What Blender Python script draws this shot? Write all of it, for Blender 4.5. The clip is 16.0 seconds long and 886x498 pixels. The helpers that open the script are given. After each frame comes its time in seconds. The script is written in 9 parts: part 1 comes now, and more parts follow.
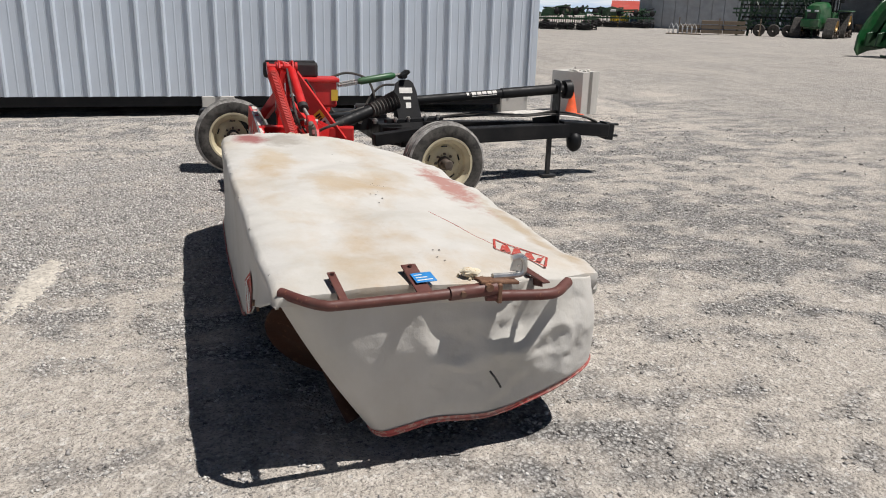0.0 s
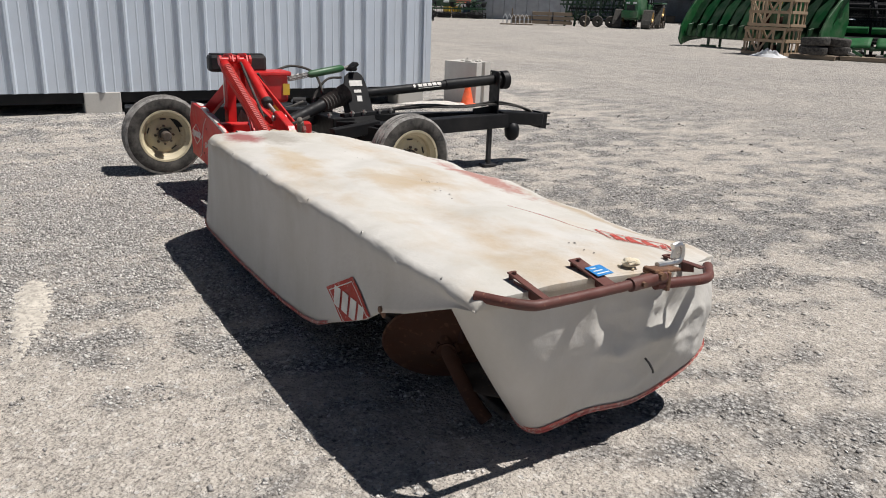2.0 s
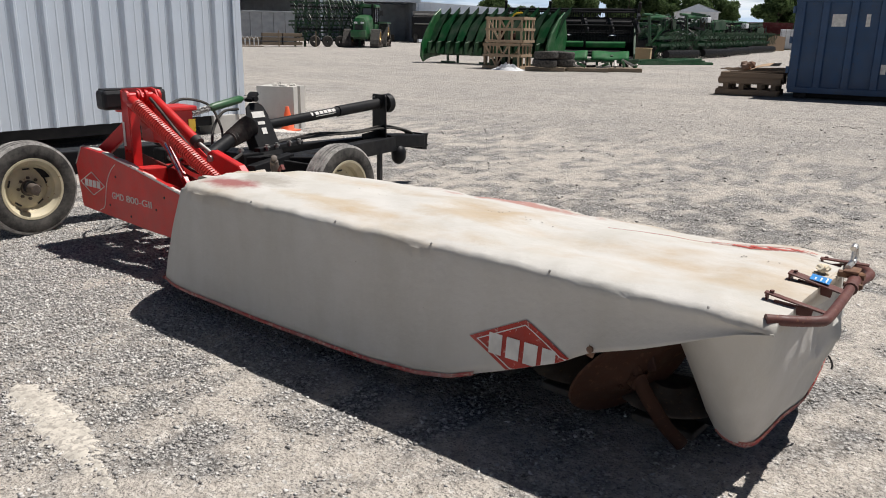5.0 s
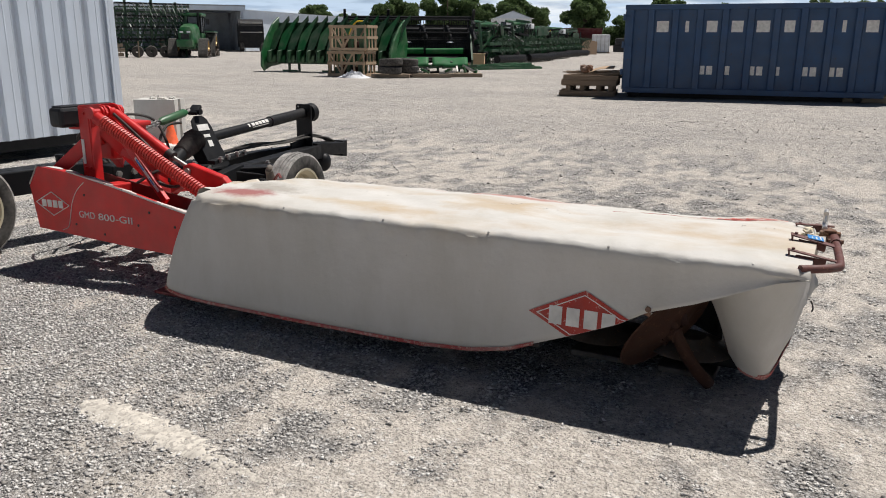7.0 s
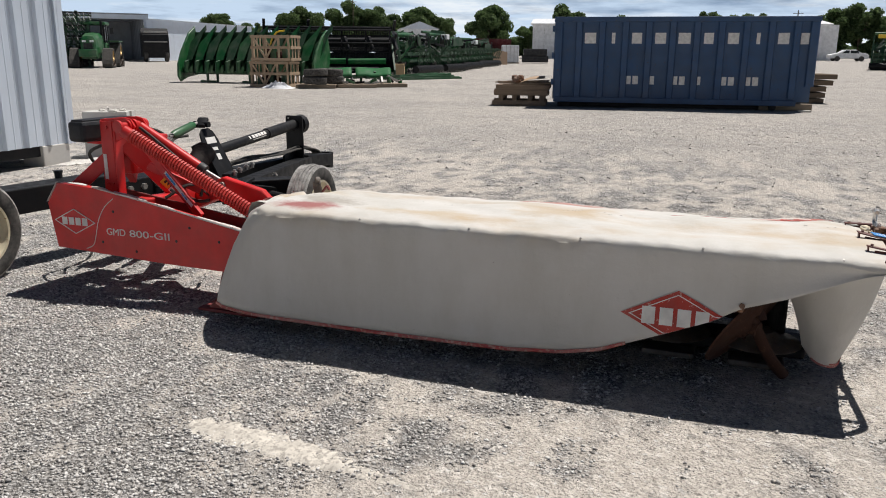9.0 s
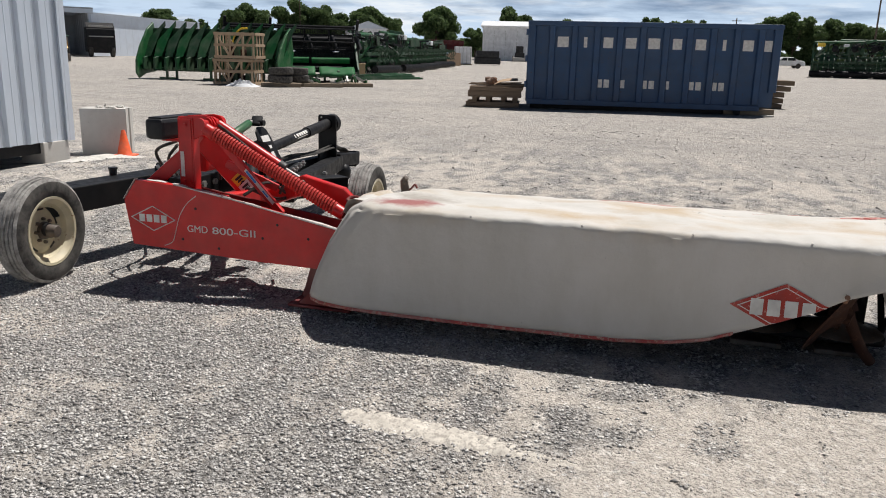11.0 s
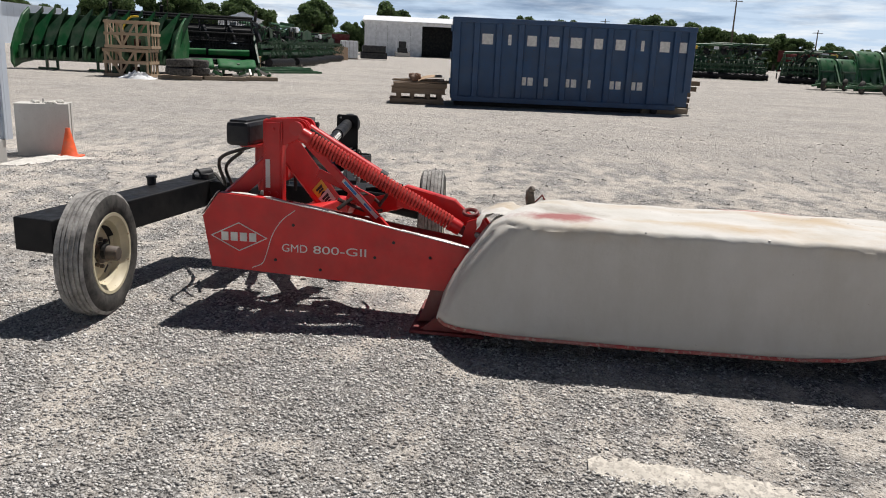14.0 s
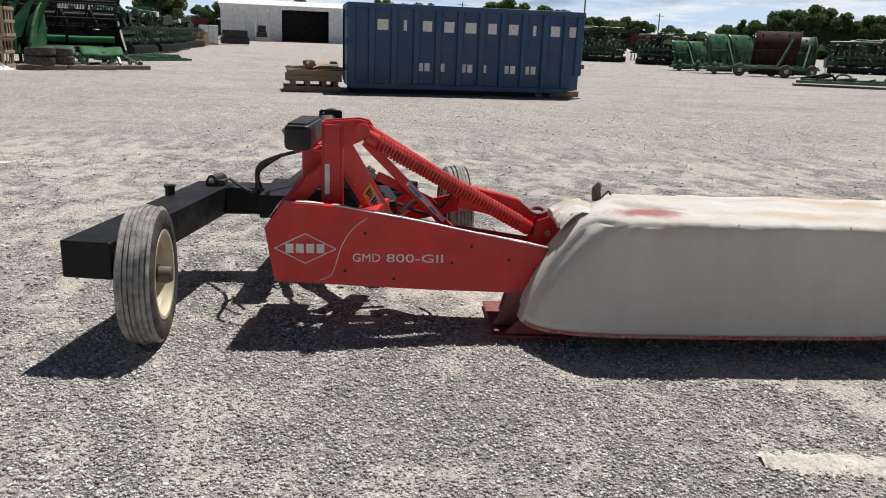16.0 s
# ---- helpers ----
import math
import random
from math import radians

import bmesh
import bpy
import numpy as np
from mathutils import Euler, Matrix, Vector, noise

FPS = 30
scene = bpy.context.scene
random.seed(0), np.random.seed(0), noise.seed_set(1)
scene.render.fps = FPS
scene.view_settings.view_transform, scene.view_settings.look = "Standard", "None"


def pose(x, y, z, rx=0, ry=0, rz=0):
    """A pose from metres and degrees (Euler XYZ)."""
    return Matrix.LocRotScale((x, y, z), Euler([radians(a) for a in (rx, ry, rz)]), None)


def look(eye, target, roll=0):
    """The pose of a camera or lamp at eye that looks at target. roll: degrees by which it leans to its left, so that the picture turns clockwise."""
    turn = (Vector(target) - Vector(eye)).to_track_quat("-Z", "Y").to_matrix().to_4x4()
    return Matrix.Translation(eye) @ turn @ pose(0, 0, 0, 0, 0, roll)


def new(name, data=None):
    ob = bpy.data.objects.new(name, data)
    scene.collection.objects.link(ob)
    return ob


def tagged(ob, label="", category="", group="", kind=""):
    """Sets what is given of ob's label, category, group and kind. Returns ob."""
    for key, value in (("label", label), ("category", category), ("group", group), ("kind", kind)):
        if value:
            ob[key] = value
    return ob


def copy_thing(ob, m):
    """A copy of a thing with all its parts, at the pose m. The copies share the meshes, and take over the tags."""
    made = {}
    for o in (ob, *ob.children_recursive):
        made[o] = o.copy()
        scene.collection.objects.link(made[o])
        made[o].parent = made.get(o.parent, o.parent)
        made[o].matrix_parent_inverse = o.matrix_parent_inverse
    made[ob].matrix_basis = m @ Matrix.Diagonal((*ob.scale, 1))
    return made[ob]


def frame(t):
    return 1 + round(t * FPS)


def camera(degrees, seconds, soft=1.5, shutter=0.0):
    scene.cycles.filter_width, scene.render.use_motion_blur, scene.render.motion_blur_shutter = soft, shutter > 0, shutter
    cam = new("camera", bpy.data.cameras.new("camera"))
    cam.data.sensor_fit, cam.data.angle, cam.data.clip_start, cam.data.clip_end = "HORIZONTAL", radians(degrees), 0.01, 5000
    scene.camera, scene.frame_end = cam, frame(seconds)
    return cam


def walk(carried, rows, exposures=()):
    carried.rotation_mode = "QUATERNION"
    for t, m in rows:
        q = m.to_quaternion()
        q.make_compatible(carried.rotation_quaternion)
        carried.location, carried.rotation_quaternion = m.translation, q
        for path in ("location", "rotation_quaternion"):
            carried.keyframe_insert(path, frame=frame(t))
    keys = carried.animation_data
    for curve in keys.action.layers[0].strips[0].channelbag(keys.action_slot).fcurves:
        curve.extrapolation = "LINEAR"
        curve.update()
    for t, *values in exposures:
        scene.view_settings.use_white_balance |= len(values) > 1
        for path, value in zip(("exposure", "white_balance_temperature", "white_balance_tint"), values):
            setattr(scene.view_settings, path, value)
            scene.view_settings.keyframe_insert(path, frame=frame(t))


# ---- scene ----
cam = camera(59.5, 16.0, soft=1.0)
PATH = [
    (0, (0.024, 0.022, 1.504), (0.577, 1.851, 0.915), 1.6),
    (0.5, (-0.18, 0.164, 1.475), (0.468, 1.964, 0.89), 1.2),
    (1, (-0.419, 0.28, 1.484), (0.337, 2.034, 0.89), 1.7),
    (1.5, (-0.748, 0.346, 1.493), (0.124, 2.043, 0.893), 2.0),
    (2, (-0.943, 0.469, 1.48), (-0.005, 2.131, 0.881), 2.0),
    (2.5, (-1.119, 0.691, 1.48), (-0.118, 2.313, 0.872), 1.8),
    (3, (-1.357, 0.847, 1.472), (-0.243, 2.396, 0.872), 2.0),
    (3.5, (-1.604, 1.01, 1.486), (-0.387, 2.487, 0.904), 2.0),
    (4, (-1.721, 1.18, 1.466), (-0.43, 2.598, 0.898), 1.3),
    (4.2, (-1.779, 1.278, 1.463), (-0.445, 2.66, 0.905), 1.3),
    (6.3, (-2.56, 2.002, 1.46), (-0.951, 3.066, 0.93), 0.2),
    (6.5, (-2.643, 2.048, 1.462), (-1.012, 3.078, 0.936), 0.2),
    (7, (-2.887, 2.176, 1.479), (-1.175, 3.074, 0.964), 0.3),
    (7.5, (-3.029, 2.291, 1.476), (-1.288, 3.138, 0.973), 0.4),
    (8, (-3.083, 2.515, 1.47), (-1.324, 3.327, 0.972), 0.1),
    (8.5, (-3.136, 2.689, 1.486), (-1.346, 3.43, 0.991), 0.3),
    (9, (-3.302, 2.901, 1.487), (-1.488, 3.588, 0.997), 0.4),
    (9.5, (-3.445, 3.07, 1.492), (-1.62, 3.73, 1.006), 0.5),
    (11.8, (-3.756, 4.042, 1.481), (-1.873, 4.509, 0.999), 1.6),
    (12, (-3.721, 4.147, 1.463), (-1.832, 4.595, 0.981), 1.5),
    (12.5, (-3.651, 4.382, 1.483), (-1.761, 4.817, 0.994), 1.3),
    (13, (-3.664, 4.66, 1.474), (-1.765, 5.059, 0.987), 1.7),
    (13.5, (-3.693, 4.913, 1.494), (-1.782, 5.245, 1.006), 2.2),
    (14, (-3.607, 5.139, 1.463), (-1.682, 5.378, 0.975), 2.6),
    (14.5, (-3.516, 5.425, 1.486), (-1.588, 5.578, 0.976), 2.8),
    (15, (-3.587, 5.771, 1.491), (-1.654, 5.831, 0.98), 3.1),
    (15.5, (-3.625, 6.018, 1.505), (-1.693, 6.001, 0.989), 2.8),
    (16, (-3.508, 6.265, 1.482), (-1.578, 6.157, 0.969), 2.2),
]
walk(cam, [(t, look(eye, target, roll)) for t, eye, target, roll in PATH], ((0, -0.03), (2, 0.02), (4, 0.08), (9, 0.09), (16, 0.12)))


# ---- sky, sun and exposure ----
SUN_TO = Vector((0.268, -0.15, 0.66)).normalized()
world = bpy.data.worlds.new("sky_world")
scene.world = world
world.use_nodes = True
wn, wl = world.node_tree.nodes, world.node_tree.links
wn.clear()
w_out = wn.new("ShaderNodeOutputWorld")
w_bg = wn.new("ShaderNodeBackground")
w_sky = wn.new("ShaderNodeTexSky")
w_sky.sky_type = 'NISHITA'
w_sky.sun_disc = False
w_sky.sun_elevation = math.asin(SUN_TO.z)
w_sky.sun_rotation = math.atan2(SUN_TO.x, SUN_TO.y)
w_sky.air_density = 0.38
w_sky.altitude = 2500.0
w_sky.dust_density = 0.2
w_bg.inputs["Strength"].default_value = 0.052
# a layer of broken summer cloud, laid flat overhead
w_co = wn.new("ShaderNodeTexCoord")
w_sep = wn.new("ShaderNodeSeparateXYZ")
w_up = wn.new("ShaderNodeMath")
w_up.operation = 'MAXIMUM'
w_up.inputs[1].default_value = 0.0
w_add = wn.new("ShaderNodeMath")
w_add.operation = 'ADD'
w_add.inputs[1].default_value = 0.09
w_div = wn.new("ShaderNodeVectorMath")
w_div.operation = 'DIVIDE'
w_noise = wn.new("ShaderNodeTexNoise")
w_noise.inputs["Scale"].default_value = 1.1
w_noise.inputs["Detail"].default_value = 8.0
w_noise.inputs["Roughness"].default_value = 0.55
w_ramp = wn.new("ShaderNodeValToRGB")
w_ramp.color_ramp.elements[0].position = 0.60
w_ramp.color_ramp.elements[1].position = 0.90
w_mix = wn.new("ShaderNodeMix")
w_mix.data_type = 'RGBA'
w_tint = wn.new("ShaderNodeMix")
w_tint.data_type = 'RGBA'
w_tint.inputs["A"].default_value = (10.2, 12.6, 15.6, 1)
w_tint.inputs["B"].default_value = (15.2, 16.2, 17.2, 1)
w_puff = wn.new("ShaderNodeTexNoise")
w_puff.inputs["Scale"].default_value = 0.9
w_puff.inputs["Detail"].default_value = 8.0
w_puff.inputs["Roughness"].default_value = 0.6
w_edge = wn.new("ShaderNodeValToRGB")
w_edge.color_ramp.elements[0].position = 0.46
w_edge.color_ramp.elements[1].position = 0.62
wl.new(w_div.outputs["Vector"], w_puff.inputs["Vector"])
wl.new(w_puff.outputs["Fac"], w_edge.inputs["Fac"])
wl.new(w_edge.outputs["Color"], w_tint.inputs["Factor"])
wl.new(w_tint.outputs["Result"], w_mix.inputs["B"])
wl.new(w_co.outputs["Generated"], w_sep.inputs["Vector"])
wl.new(w_sep.outputs["Z"], w_up.inputs[0])
wl.new(w_up.outputs["Value"], w_add.inputs[0])
wl.new(w_co.outputs["Generated"], w_div.inputs[0])
wl.new(w_add.outputs["Value"], w_div.inputs[1])
wl.new(w_div.outputs["Vector"], w_noise.inputs["Vector"])
# the layer closes up towards the horizon, where it is seen edge-on through haze
w_low = wn.new("ShaderNodeMath")
w_low.operation = 'SUBTRACT'
w_low.inputs[0].default_value = 1.0
w_pow = wn.new("ShaderNodeMath")
w_pow.operation = 'POWER'
w_pow.inputs[1].default_value = 8.0
w_mul = wn.new("ShaderNodeMath")
w_mul.operation = 'MULTIPLY_ADD'
w_mul.inputs[1].default_value = 0.6
wl.new(w_up.outputs["Value"], w_low.inputs[1])
wl.new(w_low.outputs["Value"], w_pow.inputs[0])
wl.new(w_pow.outputs["Value"], w_mul.inputs[0])
wl.new(w_noise.outputs["Fac"], w_mul.inputs[2])
wl.new(w_mul.outputs["Value"], w_ramp.inputs["Fac"])
wl.new(w_ramp.outputs["Color"], w_mix.inputs["Factor"])
wl.new(w_sky.outputs["Color"], w_mix.inputs["A"])
wl.new(w_mix.outputs["Result"], w_bg.inputs["Color"])
wl.new(w_bg.outputs["Background"], w_out.inputs["Surface"])
sun = new("sun", bpy.data.lights.new("sun", 'SUN'))
sun.data.energy = 5.0
sun.data.angle = radians(0.55)
sun.data.color = (1.0, 0.962, 0.925)
sun.matrix_world = look(SUN_TO * 60, (0, 0, 0))


# ---- materials ----
class Nodes:
    """Small helper round one node tree."""

    def __init__(self, name):
        self.mat = bpy.data.materials.new(name)
        self.mat.use_nodes = True
        self.t = self.mat.node_tree
        self.b = self.t.nodes["Principled BSDF"]
        self.co = None

    def node(self, kind, **values):
        n = self.t.nodes.new(kind)
        for key, value in values.items():
            n.inputs[key.replace("_", " ")].default_value = value
        return n

    def link(self, a, b):
        self.t.links.new(a, b)

    def coord(self):
        if self.co is None:
            self.co = self.node("ShaderNodeTexCoord").outputs["Object"]
        return self.co

    def noise(self, scale, detail=4.0, rough=0.55, stretch=None):
        n = self.node("ShaderNodeTexNoise", Scale=scale, Detail=detail, Roughness=rough)
        src = self.coord()
        if stretch:
            m = self.node("ShaderNodeMapping", Scale=stretch)
            self.link(src, m.inputs["Vector"])
            src = m.outputs["Vector"]
        self.link(src, n.inputs["Vector"])
        return n.outputs["Fac"]

    def voronoi(self, scale, out="Distance", feature='F1'):
        n = self.node("ShaderNodeTexVoronoi", Scale=scale)
        n.feature = feature
        self.link(self.coord(), n.inputs["Vector"])
        return n.outputs[out]

    def ramp(self, fac, *stops):
        n = self.node("ShaderNodeValToRGB")
        e = n.color_ramp.elements
        while len(e) < len(stops):
            e.new(0.5)
        for s, (at, c) in zip(e, stops):
            s.position = at
            s.color = (c, c, c, 1) if not isinstance(c, tuple) else (*c, 1)
        self.link(fac, n.inputs["Fac"])
        return n.outputs["Color"]

    def mix(self, fac, a, b, how='MIX'):
        n = self.node("ShaderNodeMix")
        n.data_type, n.blend_type = 'RGBA', how
        for key, value in (("Factor", fac), ("A", a), ("B", b)):
            if isinstance(value, tuple):
                n.inputs[key].default_value = (*value, 1)
            elif isinstance(value, (int, float)):
                n.inputs[key].default_value = value
            else:
                self.link(value, n.inputs[key])
        return n.outputs["Result"]

    def bump(self, height, strength=0.3, distance=0.01, prior=None):
        n = self.node("ShaderNodeBump", Strength=strength, Distance=distance)
        self.link(height, n.inputs["Height"])
        if prior is not None:
            self.link(prior, n.inputs["Normal"])
        self.link(n.outputs["Normal"], self.b.inputs["Normal"])
        return n.outputs["Normal"]

    def done(self, colour, rough=0.6, metal=0.0, spec=0.5):
        for key, value in (("Base Color", colour), ("Roughness", rough), ("Metallic", metal), ("Specular IOR Level", spec)):
            if isinstance(value, tuple):
                self.b.inputs[key].default_value = (*value, 1)
            elif isinstance(value, (int, float)):
                self.b.inputs[key].default_value = value
            else:
                self.link(value, self.b.inputs[key])
        return self.mat


def paint(name, base, worn, rough=0.4, wear=0.62, scale=9.0, dust=0.25, dust_colour=(0.42, 0.38, 0.33), metal=0.0, spec=0.5):
    """Painted or plain metal with worn flecks and a film of dust."""
    n = Nodes(name)
    fleck = n.ramp(n.noise(scale * 4, 6, 0.65), (wear, 0.0), (wear + 0.06, 1.0))
    film = n.ramp(n.noise(scale * 0.4, 5, 0.6), (0.42, 0.0), (0.75, dust))
    shade = n.ramp(n.noise(scale, 3), (0.3, tuple(c * 0.82 for c in base)), (0.7, tuple(min(1, c * 1.12) for c in base)))
    c = n.mix(fleck, shade, worn)
    c = n.mix(film, c, dust_colour)
    n.bump(n.noise(scale * 14, 4), 0.12, 0.004)
    return n.done(c, n.ramp(n.noise(scale * 2, 4), (0.3, rough * 0.8), (0.7, min(1, rough * 1.35))), metal, spec)


def gravel():
    n = Nodes("crushed_limestone")
    # where traffic has packed the fines, and where loose stone lies on top
    big = n.noise(0.34, 5, 0.6, (1.25, 0.8, 1.0))
    streak = n.noise(1.0, 6, 0.66, (1.9, 0.16, 1.0))
    mid = n.noise(2.4, 6, 0.68)
    small = n.noise(8.0, 6, 0.72)
    lanes = n.mix(0.36, big, streak)
    lanes = n.mix(0.42, lanes, mid)
    lanes = n.mix(0.30, lanes, small)
    att = n.node("ShaderNodeAttribute")
    att.attribute_name = "packing"
    lanes = n.mix(0.5, lanes, att.outputs["Fac"])
    packed = n.ramp(lanes, (0.44, 0.04), (0.57, 0.94))
    # loose stone
    cell = n.voronoi(62.0, "Color")
    gap = n.voronoi(62.0)
    cell2 = n.voronoi(150.0, "Color")
    stone = n.ramp(cell, (0.08, (0.09, 0.09, 0.09)), (0.40, (0.29, 0.288, 0.285)), (0.75, (0.56, 0.552, 0.54)), (1.0, (0.86, 0.845, 0.825)))
    fine = n.ramp(cell2, (0.1, (0.17, 0.162, 0.153)), (0.9, (0.54, 0.515, 0.485)))
    loose = n.mix(0.38, stone, fine)
    loose = n.mix(n.ramp(n.noise(4.5, 6, 0.7), (0.46, 0.0), (0.64, 0.4)), loose, (0.46, 0.425, 0.388))
    # shade in the gaps between stones, put into the colour
    loose = n.mix(n.ramp(gap, (0.40, 0.0), (0.64, 0.75)), loose, (0.075, 0.071, 0.066))
    # packed fines with a sugar of chips pressed in
    grain = n.mix(n.ramp(n.noise(26, 7, 0.8), (0.34, 0.0), (0.66, 1.0)), (0.42, 0.374, 0.325), (0.715, 0.655, 0.583))
    grain = n.mix(n.ramp(cell2, (0.70, 0.0), (0.82, 0.75)), grain, (0.24, 0.225, 0.205))
    grain = n.mix(n.ramp(cell, (0.84, 0.0), (0.9, 0.6)), grain, (0.72, 0.70, 0.67))
    c = n.mix(packed, loose, grain)
    # clods, and pit shade painted in: dark specks in clumps, thinner on packed fines
    clump = n.ramp(n.noise(1.9, 6, 0.74, (1.0, 0.7, 1.0)), (0.45, 0.06), (0.55, 1.0))
    speck = n.ramp(n.noise(30, 5, 0.72), (0.385, 1.0), (0.45, 0.0))
    pit = n.mix(1.0, speck, clump, 'MULTIPLY')
    pit = n.mix(1.0, pit, n.ramp(packed, (0.2, 0.95), (1.0, 0.55)), 'MULTIPLY')
    c = n.mix(pit, c, (0.062, 0.058, 0.054))
    patch = n.ramp(n.noise(9.5, 7, 0.78), (0.37, 0.62), (0.44, 0.0))
    c = n.mix(patch, c, (0.19, 0.18, 0.167))
    pale = n.ramp(n.noise(14, 7, 0.76), (0.55, 0.0), (0.63, 0.75))
    c = n.mix(pale, c, (0.76, 0.715, 0.655))
    h = n.mix(0.5, gap, n.noise(90, 3))
    first = n.bump(h, 1.0, 0.016)
    n.bump(n.mix(0.5, small, n.noise(30, 5, 0.72)), 0.75, 0.05, first)
    return n.done(c, 0.95, 0.0, 0.2)


def stones_mat():
    n = Nodes("limestone_chips")
    g = n.node("ShaderNodeNewGeometry").outputs["Random Per Island"]
    c = n.ramp(g, (0.0, (0.16, 0.155, 0.149)), (0.3, (0.37, 0.358, 0.345)), (0.7, (0.60, 0.583, 0.56)), (1.0, (0.84, 0.82, 0.785)))
    c = n.mix(n.ramp(n.noise(60, 4), (0.4, 0.1), (0.65, 0.5)), c, (0.42, 0.38, 0.335))
    n.bump(n.noise(160, 3), 0.3, 0.004)
    return n.done(c, 0.92, 0.0, 0.2)


def cloth():
    n = Nodes("weathered_white_canvas")
    big = n.noise(1.7, 6, 0.6, (1.6, 0.75, 0.5))
    mid = n.noise(5.0, 6, 0.65)
    fine = n.noise(240, 2)
    c = n.mix(n.ramp(mid, (0.3, 0.0), (0.75, 0.5)), (0.60, 0.582, 0.548), (0.52, 0.498, 0.458))
    sep = n.node("ShaderNodeSeparateXYZ")
    n.link(n.coord(), sep.inputs["Vector"])
    flat = n.ramp(sep.outputs["Z"], (0.60, 0.10), (0.66, 1.0))
    tan = n.mix(1.0, n.ramp(big, (0.48, 0.0), (0.64, 0.7)), flat, 'MULTIPLY')
    c = n.mix(n.mix(1.0, tan, n.ramp(mid, (0.3, 0.3), (0.65, 1.0)), 'MULTIPLY'), c, (0.455, 0.325, 0.18))
    streaks = n.ramp(n.noise(2.2, 6, 0.66, (1.0, 1.0, 0.35)), (0.44, 0.0), (0.66, 0.5))
    c = n.mix(streaks, c, (0.46, 0.44, 0.385))

    def spot(c, at, size, colour, much, grain=7.0, rag=0.9):
        """A stain with a ragged, faded border, on the upper side only."""
        m = n.node("ShaderNodeMapping")
        m.vector_type = 'TEXTURE'
        m.inputs["Location"].default_value = (*at, 0.66)
        m.inputs["Scale"].default_value = (*size, 0.16)
        n.link(n.coord(), m.inputs["Vector"])
        ln = n.node("ShaderNodeVectorMath")
        ln.operation = 'LENGTH'
        n.link(m.outputs["Vector"], ln.inputs[0])
        add = n.node("ShaderNodeMath")
        add.operation = 'MULTIPLY_ADD'
        add.inputs[1].default_value = rag * 2
        n.link(n.noise(grain, 6, 0.7), add.inputs[0])
        n.link(ln.outputs["Value"], add.inputs[2])
        return n.mix(fade(add.outputs["Value"], rag, much), c, colour)

    def fade(value, rag, much):
        r = n.node("ShaderNodeMapRange")
        r.inputs["From Min"].default_value = rag + 0.45
        r.inputs["From Max"].default_value = rag + 1.0
        r.inputs["To Min"].default_value = much
        r.inputs["To Max"].default_value = 0.0
        n.link(value, r.inputs["Value"])
        return r.outputs["Result"]

    c = spot(c, (1.30, 3.0), (0.07, 0.75), (0.40, 0.30, 0.19), 0.7)
    c = spot(c, (0.62, 3.75), (0.22, 0.30), (0.46, 0.34, 0.2), 0.5)
    c = spot(c, (0.36, 4.45), (0.14, 0.35), (0.45, 0.34, 0.2), 0.55)
    c = spot(c, (1.21, 3.9), (0.12, 0.62), (0.37, 0.13, 0.10), 0.75, 9.0, 1.15)
    c = spot(c, (0.44, 4.98), (0.16, 0.22), (0.27, 0.24, 0.2), 0.65, 8.0)
    c = spot(c, (0.25, 5.03), (0.125, 0.25), (0.27, 0.04, 0.04), 0.8, 11.0, 0.6)
    speck = n.ramp(n.noise(26, 6, 0.7), (0.7, 0.0), (0.76, 0.6))
    c = n.mix(speck, c, (0.16, 0.12, 0.09))
    first = n.bump(fine, 0.15, 0.002)
    n.bump(n.noise(9, 5, 0.6), 0.35, 0.02, first)
    return n.done(c, 0.78, 0.0, 0.25)


def rubber():
    n = Nodes("dusty_tyre_rubber")
    dust = n.ramp(n.noise(11, 5, 0.65), (0.35, 0.0), (0.7, 0.55))
    c = n.mix(dust, (0.028, 0.027, 0.026), (0.2, 0.185, 0.165))
    n.bump(n.noise(60, 4), 0.25, 0.004)
    return n.done(c, 0.82, 0.0, 0.3)


def tread_rubber():
    n = Nodes("worn_grey_tread")
    c = n.mix(n.ramp(n.noise(16, 6, 0.7), (0.35, 0.0), (0.65, 1.0)), (0.16, 0.152, 0.145), (0.42, 0.405, 0.38))
    n.bump(n.noise(50, 5), 0.4, 0.006)
    return n.done(c, 0.88, 0.0, 0.25)


def wood(name, a, b):
    n = Nodes(name)
    grain = n.noise(9, 6, 0.65, (0.5, 7.0, 7.0))
    info = n.node("ShaderNodeObjectInfo").outputs["Random"]
    c = n.mix(grain, a, b)
    c = n.mix(n.ramp(info, (0.0, 0.0), (1.0, 0.35)), c, tuple(x * 0.55 for x in a))
    n.bump(grain, 0.3, 0.006)
    return n.done(c, 0.85, 0.0, 0.25)


def siding():
    n = Nodes("galvanised_wall_sheet")
    streak = n.noise(3.0, 5, 0.6, (6.0, 6.0, 0.25))
    blot = n.noise(1.2, 4)
    c = n.mix(streak, (0.60, 0.665, 0.745), (0.70, 0.765, 0.845))
    c = n.mix(n.ramp(blot, (0.4, 0.0), (0.7, 0.25)), c, (0.46, 0.47, 0.48))
    info = n.node("ShaderNodeObjectInfo").outputs["Random"]
    c = n.mix(n.ramp(info, (0.0, 0.0), (1.0, 0.12)), c, (0.42, 0.45, 0.49))
    n.bump(n.noise(7, 3), 0.1, 0.01)
    return n.done(c, n.ramp(streak, (0.3, 0.3), (0.7, 0.42)), 0.15, 0.5)


